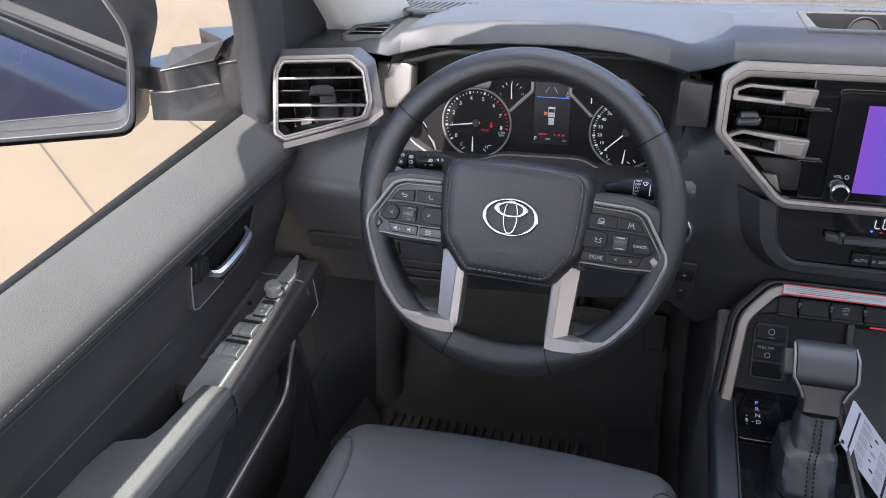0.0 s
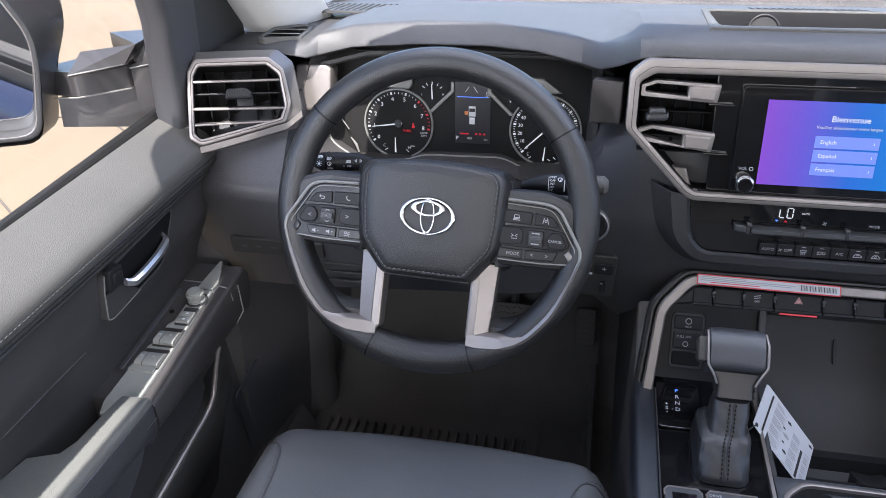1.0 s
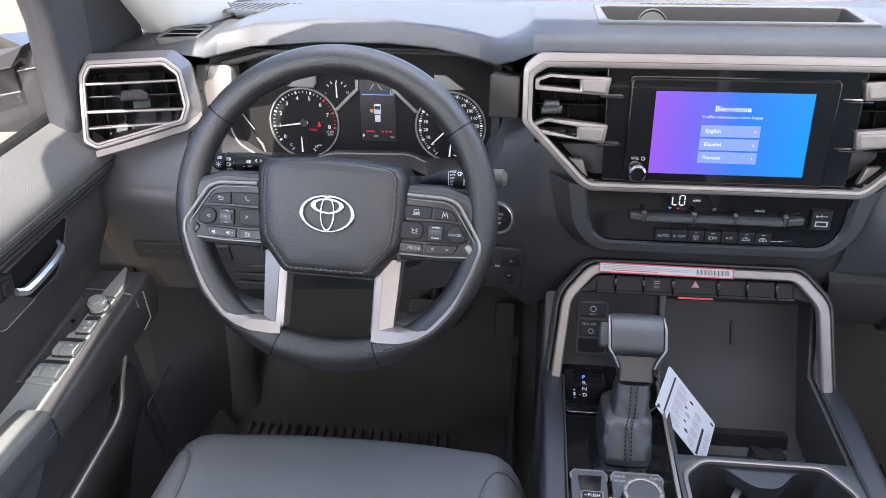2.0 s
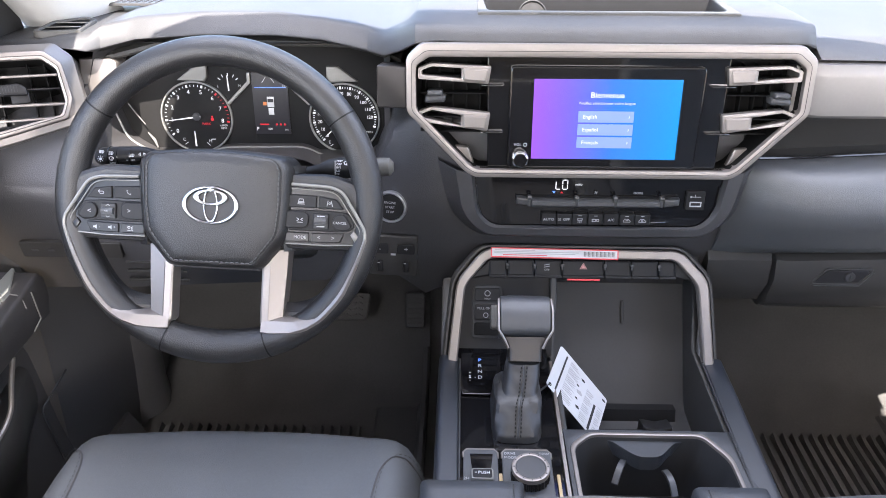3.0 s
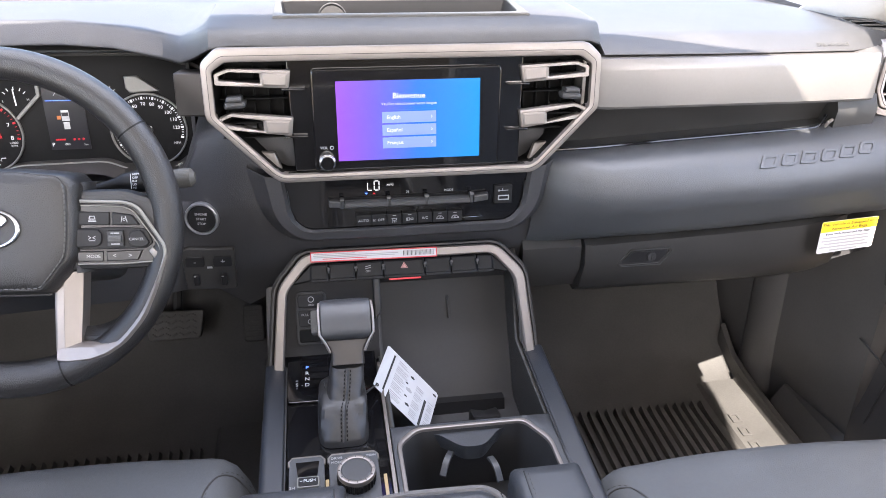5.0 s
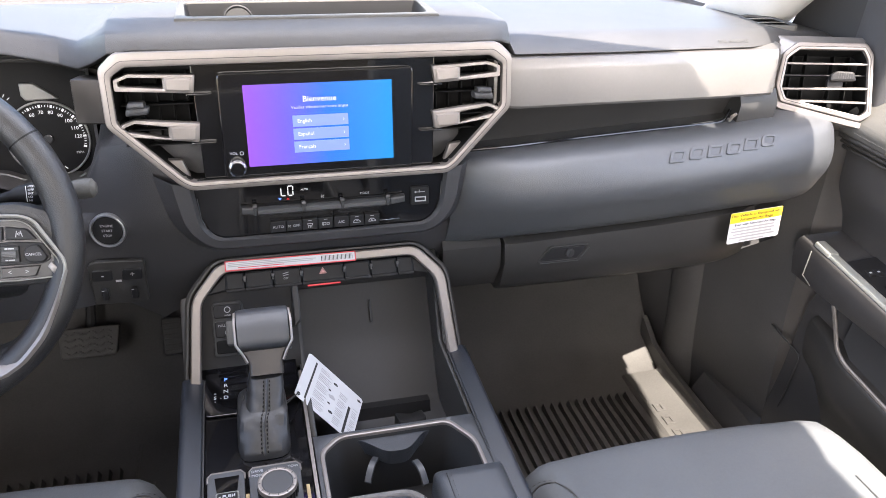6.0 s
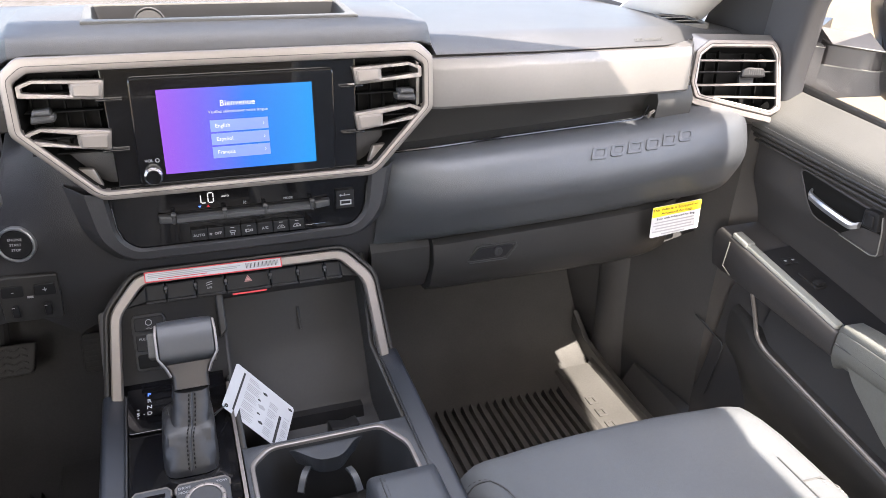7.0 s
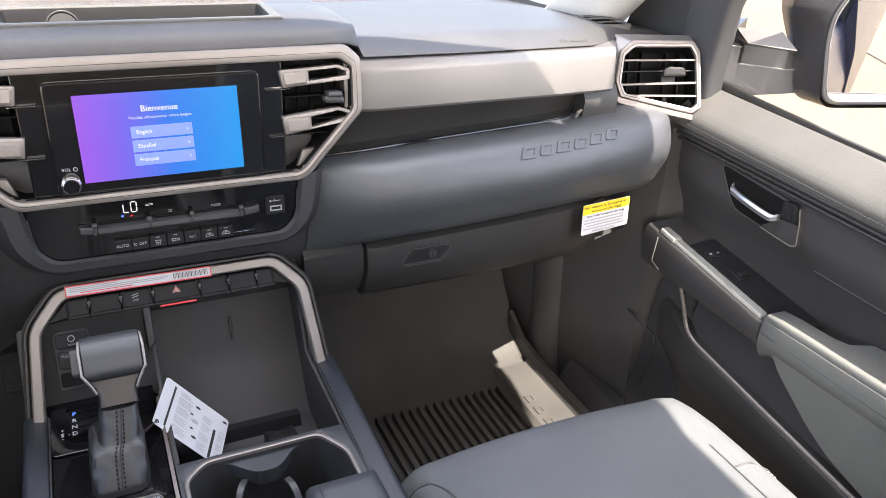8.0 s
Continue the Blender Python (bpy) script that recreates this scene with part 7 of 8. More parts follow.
lettering("S", 0.0085, PAPER, deck, GP @ pose(-0.0135, -0.0285, 0.0017))
lettering("+", 0.0070, PAPER, deck, GP @ pose(-0.0135, -0.0205, 0.0017))
lettering("-", 0.0070, PAPER, deck, GP @ pose(-0.0135, -0.0350, 0.0017))
lettering("-", 0.0070, PAPER, deck, GP @ pose(-0.0065, -0.0290, 0.0017))
for x0, x1, nm in ((-0.168, -0.127, "transfer_switch"), (-0.122, -0.064, "drive_mode_dial")):
    pm = pose(0, 0.503, 1.0540, 2.2)
    o = fillet([(x0, -0.06), (x1, -0.06), (x1, 0.028), (x1 - 0.004, 0.033), (x0 + 0.004, 0.033), (x0, 0.028)], 0.003, 3)
    b = part(nm, prism(o, 0.004, 0.001, -0.001), HIDE, deck, m=pm)
    part("plate_edge", tube([(x0, 0.020, 0.002), (x0, 0.028, 0.002), (x0 + 0.004, 0.0335, 0.002), (x1 - 0.004, 0.0335, 0.002), (x1, 0.028, 0.002), (x1, 0.020, 0.002)], 0.0014, 6), SILVER, b, m=pm)
    if nm == "transfer_switch":
        part("switch_scoop", loft([[Vector((x, y, z)) for x in (-0.160 + k, -0.133 - k)] + [Vector((x, y, z - 0.004)) for x in (-0.133 - k, -0.160 + k)] for y, z, k in ((0.024, 0.0046, 0.000), (-0.002, 0.0036, 0.003))]), GLOSS, b, m=pm)
        part("push_key", prism(fillet([(-0.1570, -0.0175), (-0.1345, -0.0175), (-0.1345, -0.0045), (-0.1570, -0.0045)], 0.002, 2), 0.008, 0.002, 0.003), KEYCAP, b, m=pm)
        part("key_edge", band(fillet([(-0.1582, -0.0187), (-0.1333, -0.0187), (-0.1333, -0.0033), (-0.1582, -0.0033)], 0.002, 2), fillet([(-0.1566, -0.0171), (-0.1349, -0.0171), (-0.1349, -0.0049), (-0.1566, -0.0049)], 0.002, 2), 0.007, 0.003, 0.0008), SATIN, b, m=pm)
        lettering("PUSH", 0.0058, PAPER, b, pm @ pose(-0.1440, -0.0110, 0.0113))
        bar(0.0026, 0.0006, PAPER, b, pm @ pose(-0.1535, -0.0110, 0.0113))
        lettering("2H", 0.0055, PRINT, b, pm @ pose(-0.1640, -0.0130, 0.0034))
        lettering("4H", 0.0055, PRINT, b, pm @ pose(-0.1640, -0.0240, 0.0034))
    else:
        at = pose(-0.0912, -0.0090, 0)
        part("dial_base", placed(disc(0.0212, 0.013, 0.001, 40), at @ pose(0, 0, 0.002)), KEYCAP, b, m=pm)
        part("dial_ring", placed(hoop(0.0218, 0.0170, 0.006, 48, 0.014, 0.0012), at), SILVER, b, "silver ringed dial", m=pm)
        part("dial_cap", placed(disc(0.0172, 0.006, 0.0012, 40), at @ pose(0, 0, 0.0135)), TOGGLE, b, m=pm)
        for k in range(28):
            a = 2 * math.pi * k / 28
            part("dial_rib", box(0.0026, 0.0020, 0.011, 0.0006, (0.0212 * math.cos(a), 0.0212 * math.sin(a), 0.0075)), KEYCAP, b, m=pm @ at)
        for k in range(12):
            a = 2 * math.pi * k / 12
            part("ring_notch", box(0.0022, 0.0010, 0.0006, 0), DARK_TRIM, b, m=pm @ at @ pose(0.0194 * math.cos(a), 0.0194 * math.sin(a), 0.0201, 0, 0, math.degrees(a)))
        lettering("DRIVE", 0.0050, PRINT, b, pm @ pose(-0.1195, 0.0265, 0.0033), "LEFT")
        lettering("MODE", 0.0050, PRINT, b, pm @ pose(-0.1195, 0.0200, 0.0033), "LEFT")
        lettering("TOW", 0.0050, PRINT, b, pm @ pose(-0.066, 0.0265, 0.0033), "RIGHT")
for x in (-0.1245, -0.058):
    part("edge_film", box(0.004, 0.045, 0.003, 0.0005, (x, 0.477, 1.0545)), ORANGE, deck)

# cup holders
CUP = fillet([(-0.040, 0.36), (-0.040, 0.545), (-0.016, 0.568), (0.126, 0.568), (0.150, 0.528), (0.152, 0.36)], [0.002, 0.010, 0.010, 0.010, 0.012, 0.002], 4)
CIN = [(0.055 + (p.x - 0.055) * 0.945, 0.45 + (p.y - 0.45) * 0.955) for p in CUP]
plate_o = [Vector((0.166 if p.x > 0.055 else -0.045, p.y, 0)) if 0.36 < p.y < 0.53 else Vector((-0.045 + (p.x + 0.04) / 0.192 * 0.211, 0.574 if p.y > 0.5 else 0.36, 0)) for p in CUP]
part("cup_plate", band([(p.x, p.y) for p in plate_o], [(p.x, p.y) for p in CUP], 0.008, 1.050, 0.001), HIDE, con)
part("cup_rim", band([(p.x, p.y) for p in CUP], CIN, 0.007, 1.0535, 0.0015), SILVER, con, "silver cup holder rim")
part("cup_well", join(loft([[Vector((x, y, 1.056)) for x, y in CIN], [Vector((0.055 + (x - 0.055) * 0.93, 0.45 + (y - 0.45) * 0.95, 0.965)) for x, y in CIN]], caps=False), prism([(0.055 + (x - 0.055) * 0.94, 0.45 + (y - 0.45) * 0.96) for x, y in CIN], 0.002, 0, 0.963)), PLASTIC_DEEP, con, "deep black cup holder well")
part("cup_divider", loft([[Vector((0.053 + (p.x - 0.053) * k, p.y + 0.004 * (1 - k), z)) for p in fillet([(-0.006, 0.5655), (0.014, 0.5610), (0.035, 0.5400), (0.044, 0.5350), (0.063, 0.5350), (0.072, 0.5400), (0.090, 0.5600), (0.112, 0.5655)], 0.006, 3, closed=True)] for z, k in ((1.030, 0.90), (1.0460, 0.985), (1.0500, 1.0), (1.0512, 0.99))]), HIDE, con, "dark tongue between the cup wells")
for x, y, a in ((0.0205, 0.533, -28), (0.0775, 0.516, 12)):
    tab = [(0.0, 0.017, 0.0), (0.0, 0.008, 0.0045), (0.0, -0.004, 0.0050), (0.0, -0.017, -0.004)]
    part("cup_tab", loft([[p + Vector((dx, 0, dz)) for dx, dz in ((-0.0042, 0), (-0.0036, 0.0012), (0.0036, 0.0012), (0.0042, 0), (0.0042, -0.002), (-0.0042, -0.002))] for p in fillet(tab, 0.008, 4, closed=False)]), TOGGLE, con, "springy grey cup tab", m=pose(x, y, 1.030, 12, 0, a))
part("rear_box", loft([[Vector((x, y, z)) for y, z in ((0.42, 1.045), (0.40, 1.06), (0.10, 1.06), (0.10, 0.67), (0.42, 0.67))] for x in (-0.19, 0.177)]), PLASTIC, con)

# padded armrest pair and the zipped pouch between them
for x0, x1, yf, z, lab in ((-0.215, -0.103, 0.432, 1.118, "left"), (0.069, 0.151, 0.433, 1.114, "right")):
    pad = thing("armrest_pad", ((x0 + x1) / 2, 0.25, 1.05), "padded black leather armrest at the rear of the console", "armrest", "console armrests")
    rings = []
    for y, k in ((yf, 0.55), (yf - 0.004, 0.85), (yf - 0.018, 1.0), (0.2, 1.0), (0.0, 0.98)):
        zt = z - 0.012 * (1 - k)
        rings.append([Vector((p.x, y, p.y)) for p in fillet([(x0, 1.055), (x1, 1.055), (x1 - 0.002, zt), (x0 + 0.002, zt)], [0.004, 0.004, 0.016 * k, 0.016 * k], 4)])
    part("cushion", loft(rings), HIDE, pad)
    xs = x1 - 0.018 if lab == "left" else x0 + 0.018
    stitches([(xs, y, z + 0.0004) for y in (yf - 0.012, 0.3, 0.1)], pad, 0.004, 0.003, 0.0006)
    part("seam", tube([(xs + (0.004 if lab == "left" else -0.004), y, z) for y in (yf - 0.01, 0.3, 0.1)], 0.0009, 6), PLASTIC_DEEP, pad)
pouch = thing("zipped_pouch", (-0.01, 0.33, 1.06), "black zipped pouch lying between the console armrests", "pouch")
po = fillet([(-0.088, 0.18), (0.066, 0.18), (0.062, 0.408), (0.046, 0.430), (-0.05, 0.432), (-0.090, 0.424)], 0.02, 4)
part("body", prism([(p.x, p.y) for p in po], 0.036, 0.014, 1.058, 4), HIDE, pouch)
part("zip_band", tube([(p.x, p.y, 1.087) for p in po], 0.0055, 8, closed=True), CARPET, pouch, "black zip band")
part("zip_teeth", join(*[box(0.0016, 0.0030, 0.0016, 0.0003, (0.058 + 0.0004 * k, 0.416 - 0.0034 * k, 1.0915)) for k in range(10)]), KEYCAP, pouch)

# ---- gear lever ----
lev = thing("gear_lever", (-0.10, 0.60, 1.055), "black leather gear lever with silver edged knob and stitched boot", "gear lever")
LV = Matrix.Translation((-0.0915, 0.634, 1.120)) @ Matrix.Rotation(radians(-38), 4, "X")      # local z runs up the lever
boot = []
BOOT = ((0.0, 0.0312, 0.052, 1.056, 0.6010, -0.1020), (0.08, 0.0306, 0.050, 1.064, 0.6010, -0.1020), (0.20, 0.0300, 0.0445, 1.0745, 0.6035, -0.1015), (0.34, 0.0294, 0.0380, 1.0835, 0.6080, -0.1010), (0.44, 0.0286, 0.0335, 1.0895, 0.6120, -0.1000), (0.50, 0.0262, 0.0305, 1.0925, 0.6145, -0.0985), (0.54, 0.0224, 0.0282, 1.0945, 0.6165, -0.0970), (0.66, 0.0214, 0.0250, 1.1015, 0.6215, -0.0955), (0.80, 0.0214, 0.0212, 1.1095, 0.6270, -0.0942), (0.90, 0.0210, 0.0180, 1.115, 0.6305, -0.0935), (1.0, 0.0206, 0.0160, 1.121, 0.634, -0.0925))
fine = []
for a_, b_ in zip(BOOT, BOOT[1:]):
    fine += [tuple(p * (1 - k / 4) + q * k / 4 for p, q in zip(a_, b_)) for k in range(4)]


def crease(v):
    """A fold with a sharp valley and a round back, from -0.5 to 0.5."""
    return abs(math.sin(math.pi * v)) - 0.5


for t, w, d, z, y, x in fine + [BOOT[-1]]:
    ring = []
    for i in range(44):
        a = 2 * math.pi * i / 44
        ca, sa = math.cos(a), math.sin(a)
        sq = 1 / (abs(ca) ** 5 + abs(sa) ** 5) ** 0.2 if t < 0.5 else 1 / (abs(ca) ** 3.5 + abs(sa) ** 3.5) ** (1 / 3.5)
        env = math.sin(math.pi * min(1, t * 1.02)) ** 0.6
        edge = abs(ca) ** 1.2
        fold = 1 + env * (0.07 * crease(2.6 * t + 0.75 * ca + 0.35 * sa) * (0.30 + 0.7 * edge) + 0.035 * crease(3.4 * t - 1.6 * ca * sa + 0.3))
        if sa < 0 and t < 0.62:
            # slanted valleys on either side of the seam, deeper on one side
            fold -= (0.13 if ca > 0 else 0.07) * math.exp(-((abs(ca) - 0.42 - 0.75 * (0.5 - t)) / 0.11) ** 2) * math.sin(math.pi * t / 0.62)
        ring.append(Vector((x + w * ca * sq * (0.5 + 0.5 * fold), y + d * sa * sq * (1 + (fold - 1) * 0.8), z + 0.0012 * env * crease(4.0 * t + a))))
    boot.append(ring)
part("boot", loft(boot), BOOT_HIDE, lev, "creased black leather boot", sharp=24)
for k in (-0.0035, 0.0035):
    stitches([Vector((ring[33].x + k, ring[33].y - 0.0008, ring[33].z + 0.0008)) for ring in boot[4:-1]], lev, 0.003, 0.0020, 0.0010, DUCT)
part("boot_seam", tube([ring[33] for ring in boot[3:]], 0.0016, 6), BOOT_HIDE, lev)
part("collar", loft([[Vector((p.x, p.y, z)) for p in fillet([(-w, -d), (w, -d), (w, d), (-w, d)], 0.005, 3)] for w, d, z in ((0.0205, 0.016, -0.004), (0.0205, 0.017, 0.010), (0.0235, 0.018, 0.018), (0.030, 0.019, 0.026))]), DARK_TRIM, lev, "dark taupe collar", m=LV)
kb = part("knob", loft([[Vector((x, p.x, p.y)) for p in fillet([(-0.024 * q, 0.027), (-0.026 * q, 0.058), (-0.014, 0.080 * (0.5 + 0.5 * q)), (0.022 * q, 0.078), (0.026 * q, 0.045), (0.018, 0.024)], 0.012, 4)] for x, q in ((-0.0325, 0.86), (-0.0305, 0.97), (-0.02, 1.0), (0.02, 1.0), (0.0305, 0.97), (0.0325, 0.86))]), HIDE, lev, "smooth black knob", m=LV)
for s in (-1, 1):
    part("knob_edge", tube([(s * 0.0328, -0.012, 0.074), (s * 0.0338, -0.024, 0.060), (s * 0.0335, -0.025, 0.034), (s * 0.026, -0.0215, 0.022), (s * 0.0215, -0.0175, 0.012)], 0.0017, 8), SILVER, kb, "thin silver edge", m=LV)
part("release_button", prism(fillet([(-0.018, 0.036), (0.010, 0.036), (0.012, 0.064), (-0.014, 0.067)], 0.004, 3), 0.011, 0.003), VINYL_SOFT, kb, "grey release button", m=LV @ Matrix.Translation((-0.0325, 0, 0)) @ Matrix(((0, 0, -1, 0), (1, 0, 0, 0), (0, 1, 0, 0), (0, 0, 0, 1))))

# ---- paper: console sticker and hanging tag ----
stk = thing("warning_sticker", (-0.05, 0.76, 1.20), "long red edged white warning sticker across the console arch", "sticker")
SM = AR @ pose(-0.0395, 0.1425, 0.0064, -6, 0, -0.6)
part("strip", prism(fillet([(-0.0865, -0.0068), (0.0865, -0.0068), (0.0865, 0.0068), (-0.0865, 0.0068)], 0.001, 2), 0.0003), RED, stk, m=SM)
part("face", prism([(-0.0850, -0.0052), (0.0850, -0.0052), (0.0850, 0.0052), (-0.0850, 0.0052)], 0.0003, 0, 0.0003), PAPER, stk, m=SM)
for i, (w, x) in enumerate(((0.055, -0.054), (0.115, -0.025), (0.110, -0.027), (0.06, -0.040))):
    bar(w, 0.0010, RED if i == 3 else INK_GREY, stk, SM @ pose(x, 0.0036 - 0.0022 * i, 0.0006))
for i in range(24):
    bar(0.0004 + 0.0006 * ((i * 7) % 3 == 0), 0.0066, INK, stk, SM @ pose(0.040 + 0.0018 * i, 0.0002, 0.0006), "code_bar")

tag = thing("hanging_tag", (-0.02, 0.70, 1.02), "white printed card tag hanging by a string from the gear lever", "card tag")
o = Vector((-0.061, 0.639, 1.076))
u = Vector((0.028, 0.077, 0.006))       # from the string corner to the far corner
v = Vector((0.069, -0.016, -0.082))
un, vn = u.normalized(), (v - u * (v.dot(u) / u.length_squared)).normalized()
wn_ = un.cross(vn)
if wn_.z < 0:
    wn_ = -wn_
U, V_ = u.length, v.length
TM = Matrix(((un.x, vn.x, wn_.x, o.x), (un.y, vn.y, wn_.y, o.y), (un.z, vn.z, wn_.z, o.z), (0, 0, 0, 1)))


def tq(a, b):
    """A place on the card: a along the short way from the string corner, b along the long way."""
    return o + u * a + v * b


def card(poly, lift, depth=0.0004):
    pts = [tq(a, b) + wn_ * lift for a, b in poly]
    return loft([pts, [p + wn_ * depth for p in pts]])


part("card", card([(0.03, 0.0), (0.97, 0.0), (1.0, 0.03), (1.0, 0.97), (0.97, 1.0), (0.03, 1.0), (0.0, 0.97), (0.0, 0.03)], 0.0, 0.0006), PAPER, tag)
part("heading_bar", card([(0.08, 0.14), (0.92, 0.14), (0.92, 0.168), (0.08, 0.168)], 0.0008, 0.0002), INK, tag)
part("heading_bar", card([(0.04, 0.80), (0.62, 0.80), (0.62, 0.84), (0.04, 0.84)], 0.0008, 0.0002), INK, tag)
random.seed(5)
for col_, (b0, b1) in enumerate(((0.24, 0.46), (0.62, 0.77), (0.88, 0.97))):
    n = 11 if col_ < 2 else 5
    for i in range(28):
        a = 0.07 + 0.032 * i
        if a > (0.92 if col_ == 0 else 0.66 if col_ == 2 else 0.75) or i % 6 == 5:
            continue
        part("print_bar", card([(a, b0), (a + 0.009, b0), (a + 0.009, b0 + (b1 - b0) * random.uniform(0.6, 1.0)), (a, b0 + (b1 - b0) * random.uniform(0.6, 1.0))], 0.0008, 0.0002), INK_GREY, tag)
for a, b, r in ((0.22, 0.56, 0.030), (0.52, 0.52, 0.045), (0.82, 0.52, 0.030), (0.36, 0.50, 0.02), (0.62, 0.46, 0.02), (0.90, 0.94, 0.028)):
    part("picture", card([(a + r * math.cos(k), b + 1.4 * r * math.sin(k)) for k in (0.2, 1.4, 2.2, 3.6, 4.9)], 0.0008, 0.0002), INK_GREY if r > 0.04 else INK, tag)
part("eyelet", placed(hoop(0.0028, 0.0012, 0.0006, 14), TM @ pose(0.006, 0.006, 0.0008)), INK, tag)
part("string", tube(fillet([tuple(o + un * 0.005 + vn * 0.005 + wn_ * 0.002), (-0.078, 0.612, 1.083), (-0.092, 0.594, 1.088), (-0.112, 0.597, 1.086), (-0.120, 0.606, 1.090), (-0.123, 0.625, 1.096)], 0.01, 4, closed=False), 0.0008, 6), INK, tag)
part("string", tube(fillet([tuple(o + un * 0.004 + vn * 0.004 + wn_ * 0.002), (-0.074, 0.616, 1.078), (-0.083, 0.600, 1.090), (-0.088, 0.596, 1.092)], 0.01, 4, closed=False), 0.0007, 6), INK, tag)


# ---- seats ----
def seat(x0, x1, yf, zt, name):
    s = thing("front_seat", ((x0 + x1) / 2, 0.2, 0.66), "grey cloth front seat cushion with stitched bolsters", "car seat", "front seats")
    xc, hw = (x0 + x1) / 2, (x1 - x0) / 2

    def top(u, y):
        """Height of the cushion's top: u from -1 to 1 across it."""
        q = (yf - y)
        side = max(0.0, abs(u) - 0.72) / 0.28
        z = zt - 0.010 * math.exp(-q / 0.05) + 0.016 * math.exp(-((abs(u) - 0.80) / 0.12) ** 2) * min(1, q / 0.12)
        z -= 0.060 * side ** 3.0
        z -= 0.005 * (1 - abs(u)) * min(1, q / 0.3)
        return z - 0.05 * q * 0.35
    rings = []
    nu = 32
    us = [-1 + 2 * i / nu for i in range(nu + 1)]
    for j, (dq, dz) in enumerate(((-0.004, -0.17), (-0.014, -0.11), (-0.014, -0.065), (-0.006, -0.030), (0.006, -0.011), (0.024, -0.002), (0.05, 0), (0.09, 0), (0.15, 0), (0.22, 0), (0.30, 0), (0.40, 0), (0.55, 0), (0.70, 0), (0.80, -0.01))):
        row = []
        for u in us:
            bow = 0.028 * (abs(u) ** 2.4) + 0.020 * max(0, (abs(u) - 0.84) / 0.16) ** 2
            y = yf - bow - dq
            z = top(u, y) + dz
            shrink = 1.0 - 0.02 * (1 if dz < -0.05 else 0)
            row.append(Vector((xc + hw * u * shrink, y, z)))
        base = [Vector((xc + hw * 0.97, row[-1].y, 0.80)), Vector((xc - hw * 0.97, row[0].y, 0.80))]
        rings.append(row + base)
    part("cushion", loft(rings), CLOTH, s, "grey woven cloth cushion", sharp=70)
    for k in (-1, 1):
        # bolster seam: round the front corner, then back along the side
        line = []
        for u, q in ((0.995, 0.050), (0.95, 0.053), (0.88, 0.060), (0.81, 0.075), (0.76, 0.10), (0.735, 0.14), (0.725, 0.20), (0.72, 0.30), (0.72, 0.45), (0.72, 0.6)):
            bow = 0.028 * (u ** 2.4) + 0.020 * max(0, (u - 0.84) / 0.16) ** 2
            y = yf - bow - q + 0.02
            line.append((xc + hw * u * k, y, top(u, y) + 0.0006))
        line = fillet(line, 0.02, 3, closed=False)
        if name == "passenger" and k > 0:
            line = line[-8:]
        part("seam", tube(line, 0.0012, 6), THREAD, s)
        stitches([Vector(p) + Vector((0.004 * k, 0.003, 0.0012)) for p in line], s, 0.0045, 0.0035, 0.0006)
        if name == "passenger" and k > 0:
            patch = [(u, q) for u, q in ((0.70, 0.165), (0.78, 0.172), (0.86, 0.185), (0.93, 0.205), (0.98, 0.225))]
            for j, (dq, r) in enumerate(((0.0, 0.0012), (0.006, 0), (0.011, 0))):
                pts = [(xc + hw * u, yf - 0.03 - q - dq, top(u, yf - 0.03 - q - dq) + 0.0008) for u, q in patch]
                if r:
                    part("patch_seam", tube(pts, r, 6), THREAD, s)
                    part("patch_seam", tube([(xc + hw * 0.70, yf - 0.03 - q, top(0.70, yf - 0.03 - q) + 0.0006) for q in (0.12, 0.165, 0.25, 0.35, 0.5)], 0.001, 6), THREAD, s)
                else:
                    stitches(pts, s, 0.004, 0.003, 0.0005, INK_GREY)
        part("side_piping", tube([(xc + hw * k * 0.985, y, top(0.985, y) - 0.004) for y in (yf - 0.09, yf - 0.15, yf - 0.3, yf - 0.6)], 0.0035, 8), CLOTH_SIDE, s)
        part("side_skirt", loft([[Vector((xc + k * hw * f, y, z)) for f, z in ((0.99, zt - 0.075), (1.0, zt - 0.10), (0.98, 0.80), (0.90, 0.78), (0.90, zt - 0.1))] for y in (yf - 0.06, yf - 0.2, yf - 0.8)]), PLASTIC, s)
        part("seat_rail", box(0.04, 0.70, 0.05, 0.006, (xc + k * hw * 0.7, yf - 0.42, 0.69)), PLASTIC_DEEP, s)
    # reclined backrest and head restraint, unseen, added to block light from the rear windows
    back = []
    for q, w, th in ((0.0, 0.94, 0.05), (0.04, 0.97, 0.075), (0.3, 1.0, 0.085), (0.7, 0.94, 0.075), (0.95, 0.80, 0.055), (1.0, 0.70, 0.03)):
        y, z = -0.06 - 0.26 * q, 0.96 + 0.60 * q
        back.append([Vector((p.x, y + p.y, z + 0.4 * p.y)) for p in fillet([(xc - hw * w, -th), (xc + hw * w, -th), (xc + hw * w, th), (xc + hw * w * 0.6, th * 0.7), (xc - hw * w * 0.6, th * 0.7), (xc - hw * w, th)], 0.03, 3)])
    part("backrest", loft(back), CLOTH, s, "unseen grey cloth backrest", sharp=70)
    part("head_restraint", loft([[Vector((p.x, -0.35 + p.y - 0.05 * (z - 1.62), z)) for p in fillet([(xc - w, -0.045), (xc + w, -0.045), (xc + w, 0.04), (xc - w, 0.04)], 0.03, 3)] for z, w in ((1.61, 0.10), (1.63, 0.125), (1.72, 0.125), (1.76, 0.09))]), CLOTH, s, sharp=70)
    part("plinth", box(hw * 1.7, 0.68, 0.10, 0.01, (xc, yf - 0.42, 0.755)), PLASTIC_DEEP, s)
    return s


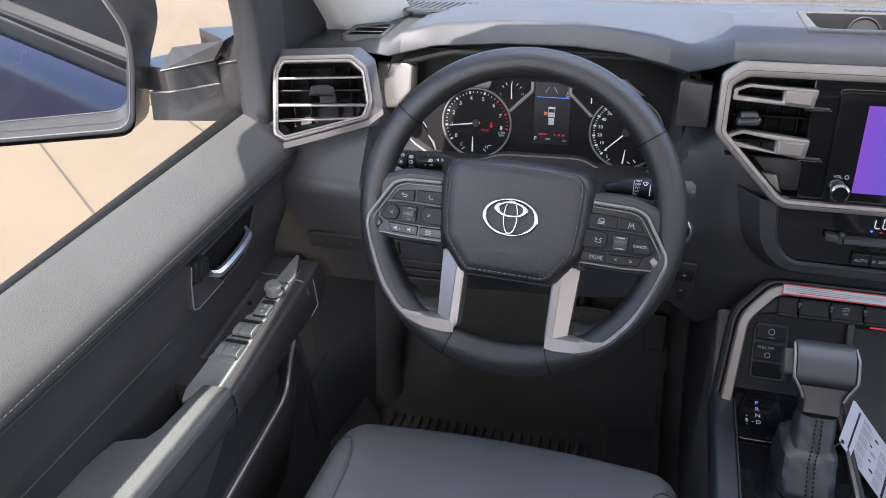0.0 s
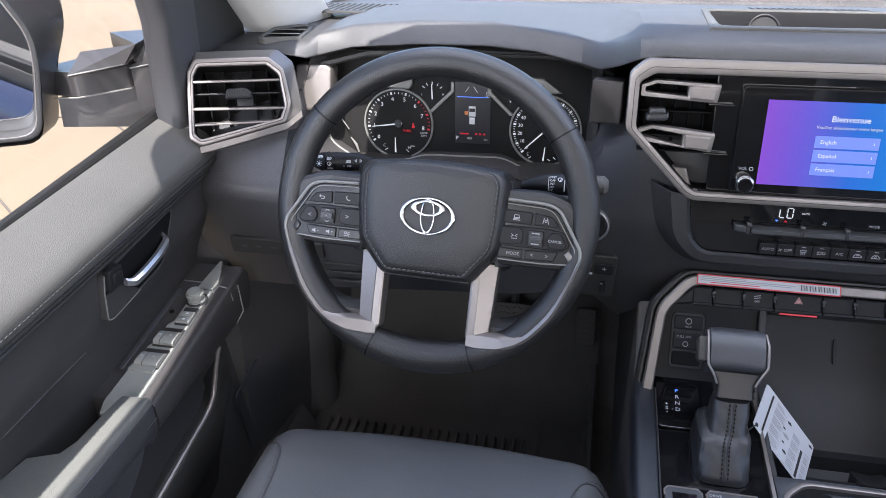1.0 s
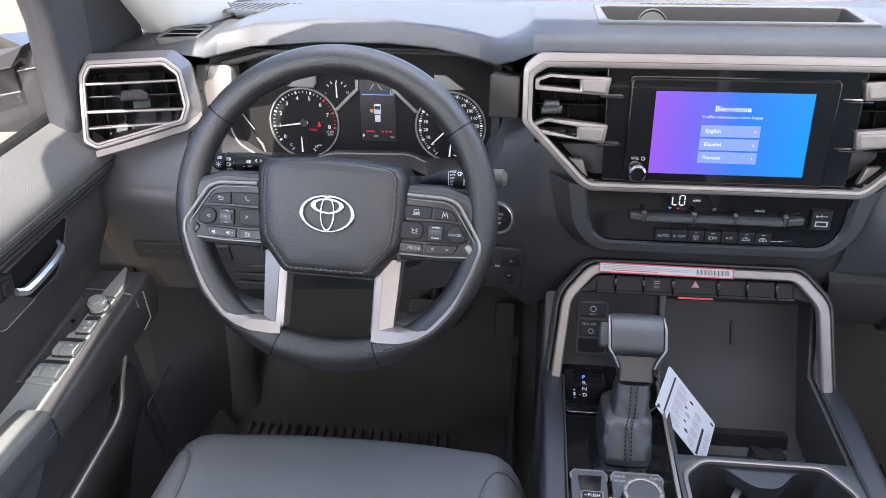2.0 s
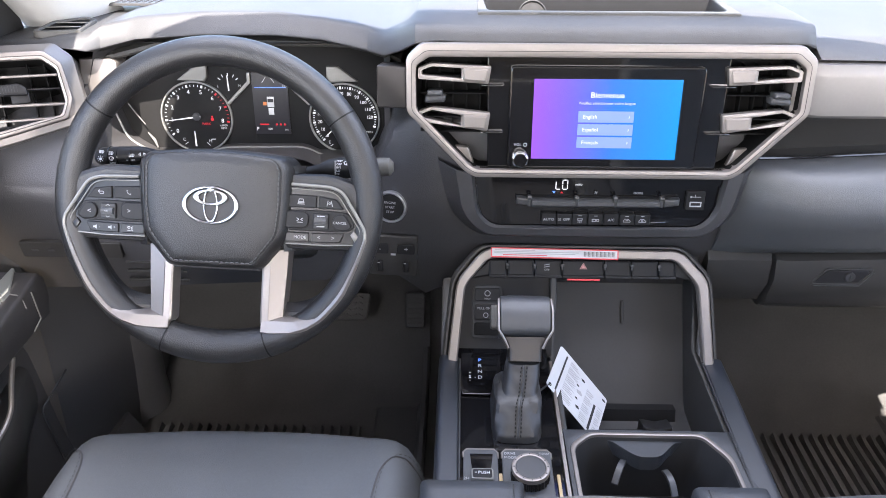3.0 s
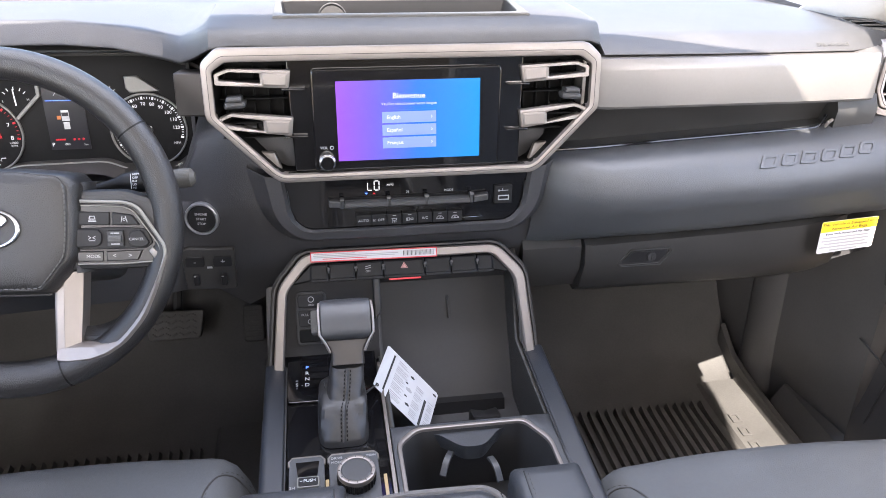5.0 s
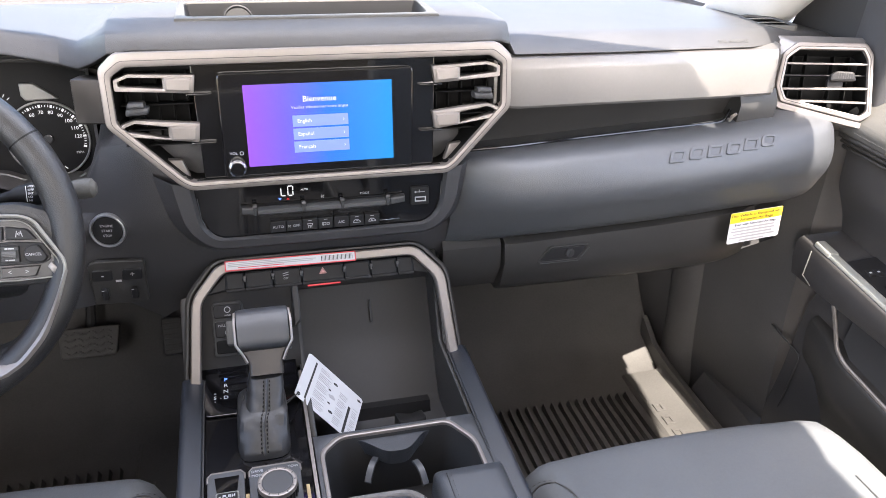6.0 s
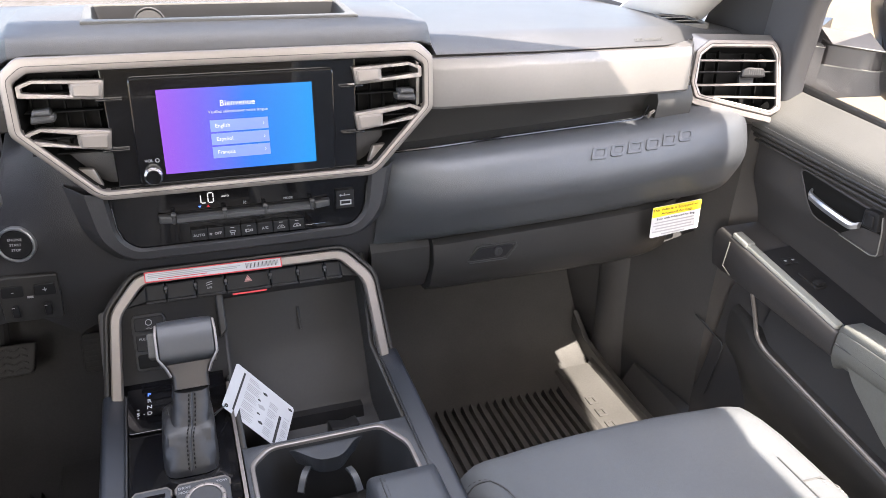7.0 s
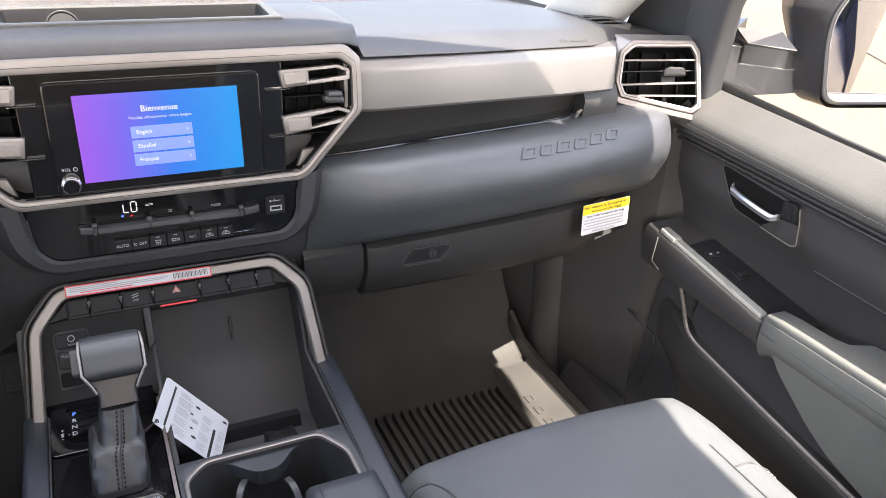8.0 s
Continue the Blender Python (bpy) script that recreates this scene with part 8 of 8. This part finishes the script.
seat(-0.700, -0.210, 0.640, 1.010, "driver")
seat(0.195, 0.700, 0.560, 1.000, "passenger")


# ---- floor mats, pedals ----
def mat(x0, x1, name):
    m = thing("floor_mat", ((x0 + x1) / 2, 0.8, 0.664), "deep ribbed black rubber floor mat", "floor mat", "floor mats")
    part("sheet", loft([[Vector((x, y, z)) for y, z in ((0.30, 0.668), (1.06, 0.668), (1.155, 0.705), (1.30, 0.93), (1.292, 0.935), (1.145, 0.713), (1.055, 0.678), (1.00, 0.676), (0.30, 0.676))] for x in (x0, x1)]), RUBBER, m)
    n = int((x1 - x0 - 0.16) / 0.0185)
    for i in range(n + 1):
        x = x0 + 0.035 + 0.0185 * i
        part("rib", loft([[Vector((x + dx, y, z)) for dx, z in ((-0.0045, 0.674), (-0.0022, zt), (0.0022, zt), (0.0045, 0.674))] for y, zt in ((0.30, 0.687), (0.960, 0.687), (0.985, 0.692), (0.992, 0.676))]), RUBBER, m)
    part("border", loft([[Vector((x, y, z)) for x, z in ((x1 - 0.105, 0.676), (x1 - 0.098, 0.683), (x1 - 0.02, 0.685), (x1 - 0.012, 0.700), (x1 - 0.004, 0.702), (x1, 0.668), (x1 - 0.105, 0.668))] for y in (0.30, 0.98, 1.05)]), RUBBER, m)
    part("edge_wall", loft([[Vector((x1 - 0.012, y, z)), Vector((x1 - 0.004, y, z + 0.004)), Vector((x1, y, z)), Vector((x1, y, 0.668)), Vector((x1 - 0.012, y, 0.668))] for y, z in ((0.30, 0.702), (0.9, 0.705), (1.02, 0.712), (1.09, 0.722), (1.15, 0.76))]), RUBBER, m)
    for i in range(5):
        part("emblem_block", band([(-0.012, -0.010), (0.012, -0.010), (0.012, 0.010), (-0.012, 0.010)], [(-0.007, -0.005), (0.007, -0.005), (0.007, 0.005), (-0.007, 0.005)], 0.003, 0, 0.0008), RUBBER, m, m=pose(x1 - 0.078, 0.93 - 0.040 * i, 0.683, 0, 0, 90))
    return m


mat(0.215, 0.765, "passenger")
mat(-0.79, -0.235, "driver")
pd = thing("accelerator_pedal", (-0.264, 1.19, 0.74), "black rubber faced accelerator pedal", "pedal")
pm = panel_pose(-0.265, 1.18, 0.833, 24)
part("pad", prism(fillet([(-0.020, -0.037), (0.020, -0.037), (0.020, 0.037), (-0.020, 0.037)], 0.007, 3), 0.012, 0.003, -0.006), RUBBER, pd, m=pm)
for i in range(6):
    part("tread", box(0.030, 0.004, 0.0015, 0.0006, (0, -0.026 + 0.0105 * i, 0.0062)), RUBBER, pd, m=pm)
part("arm", tube([(-0.264, 1.195, 0.80), (-0.264, 1.26, 0.86), (-0.264, 1.28, 1.05)], 0.008, 8), PLASTIC_DEEP, pd)
bp = thing("brake_pedal", (-0.41, 1.16, 0.80), "wide black rubber faced brake pedal", "pedal")
pm = panel_pose(-0.408, 1.15, 0.860, 30)
part("pad", prism(fillet([(-0.052, -0.028), (0.046, -0.028), (0.055, 0.028), (-0.052, 0.028)], 0.008, 3), 0.012, 0.003, -0.006), RUBBER, bp, m=pm)
for i in range(4):
    for j in range(7):
        part("tread", box(0.010, 0.004, 0.003, 0.001), RUBBER, bp, m=pm @ pose(-0.040 + 0.0125 * j, -0.018 + 0.012 * i, 0.007, 0, 0, 30 if j % 2 else -30))
part("arm", tube([(-0.41, 1.165, 0.84), (-0.41, 1.22, 0.90), (-0.41, 1.26, 1.08)], 0.009, 8), PLASTIC_DEEP, bp)
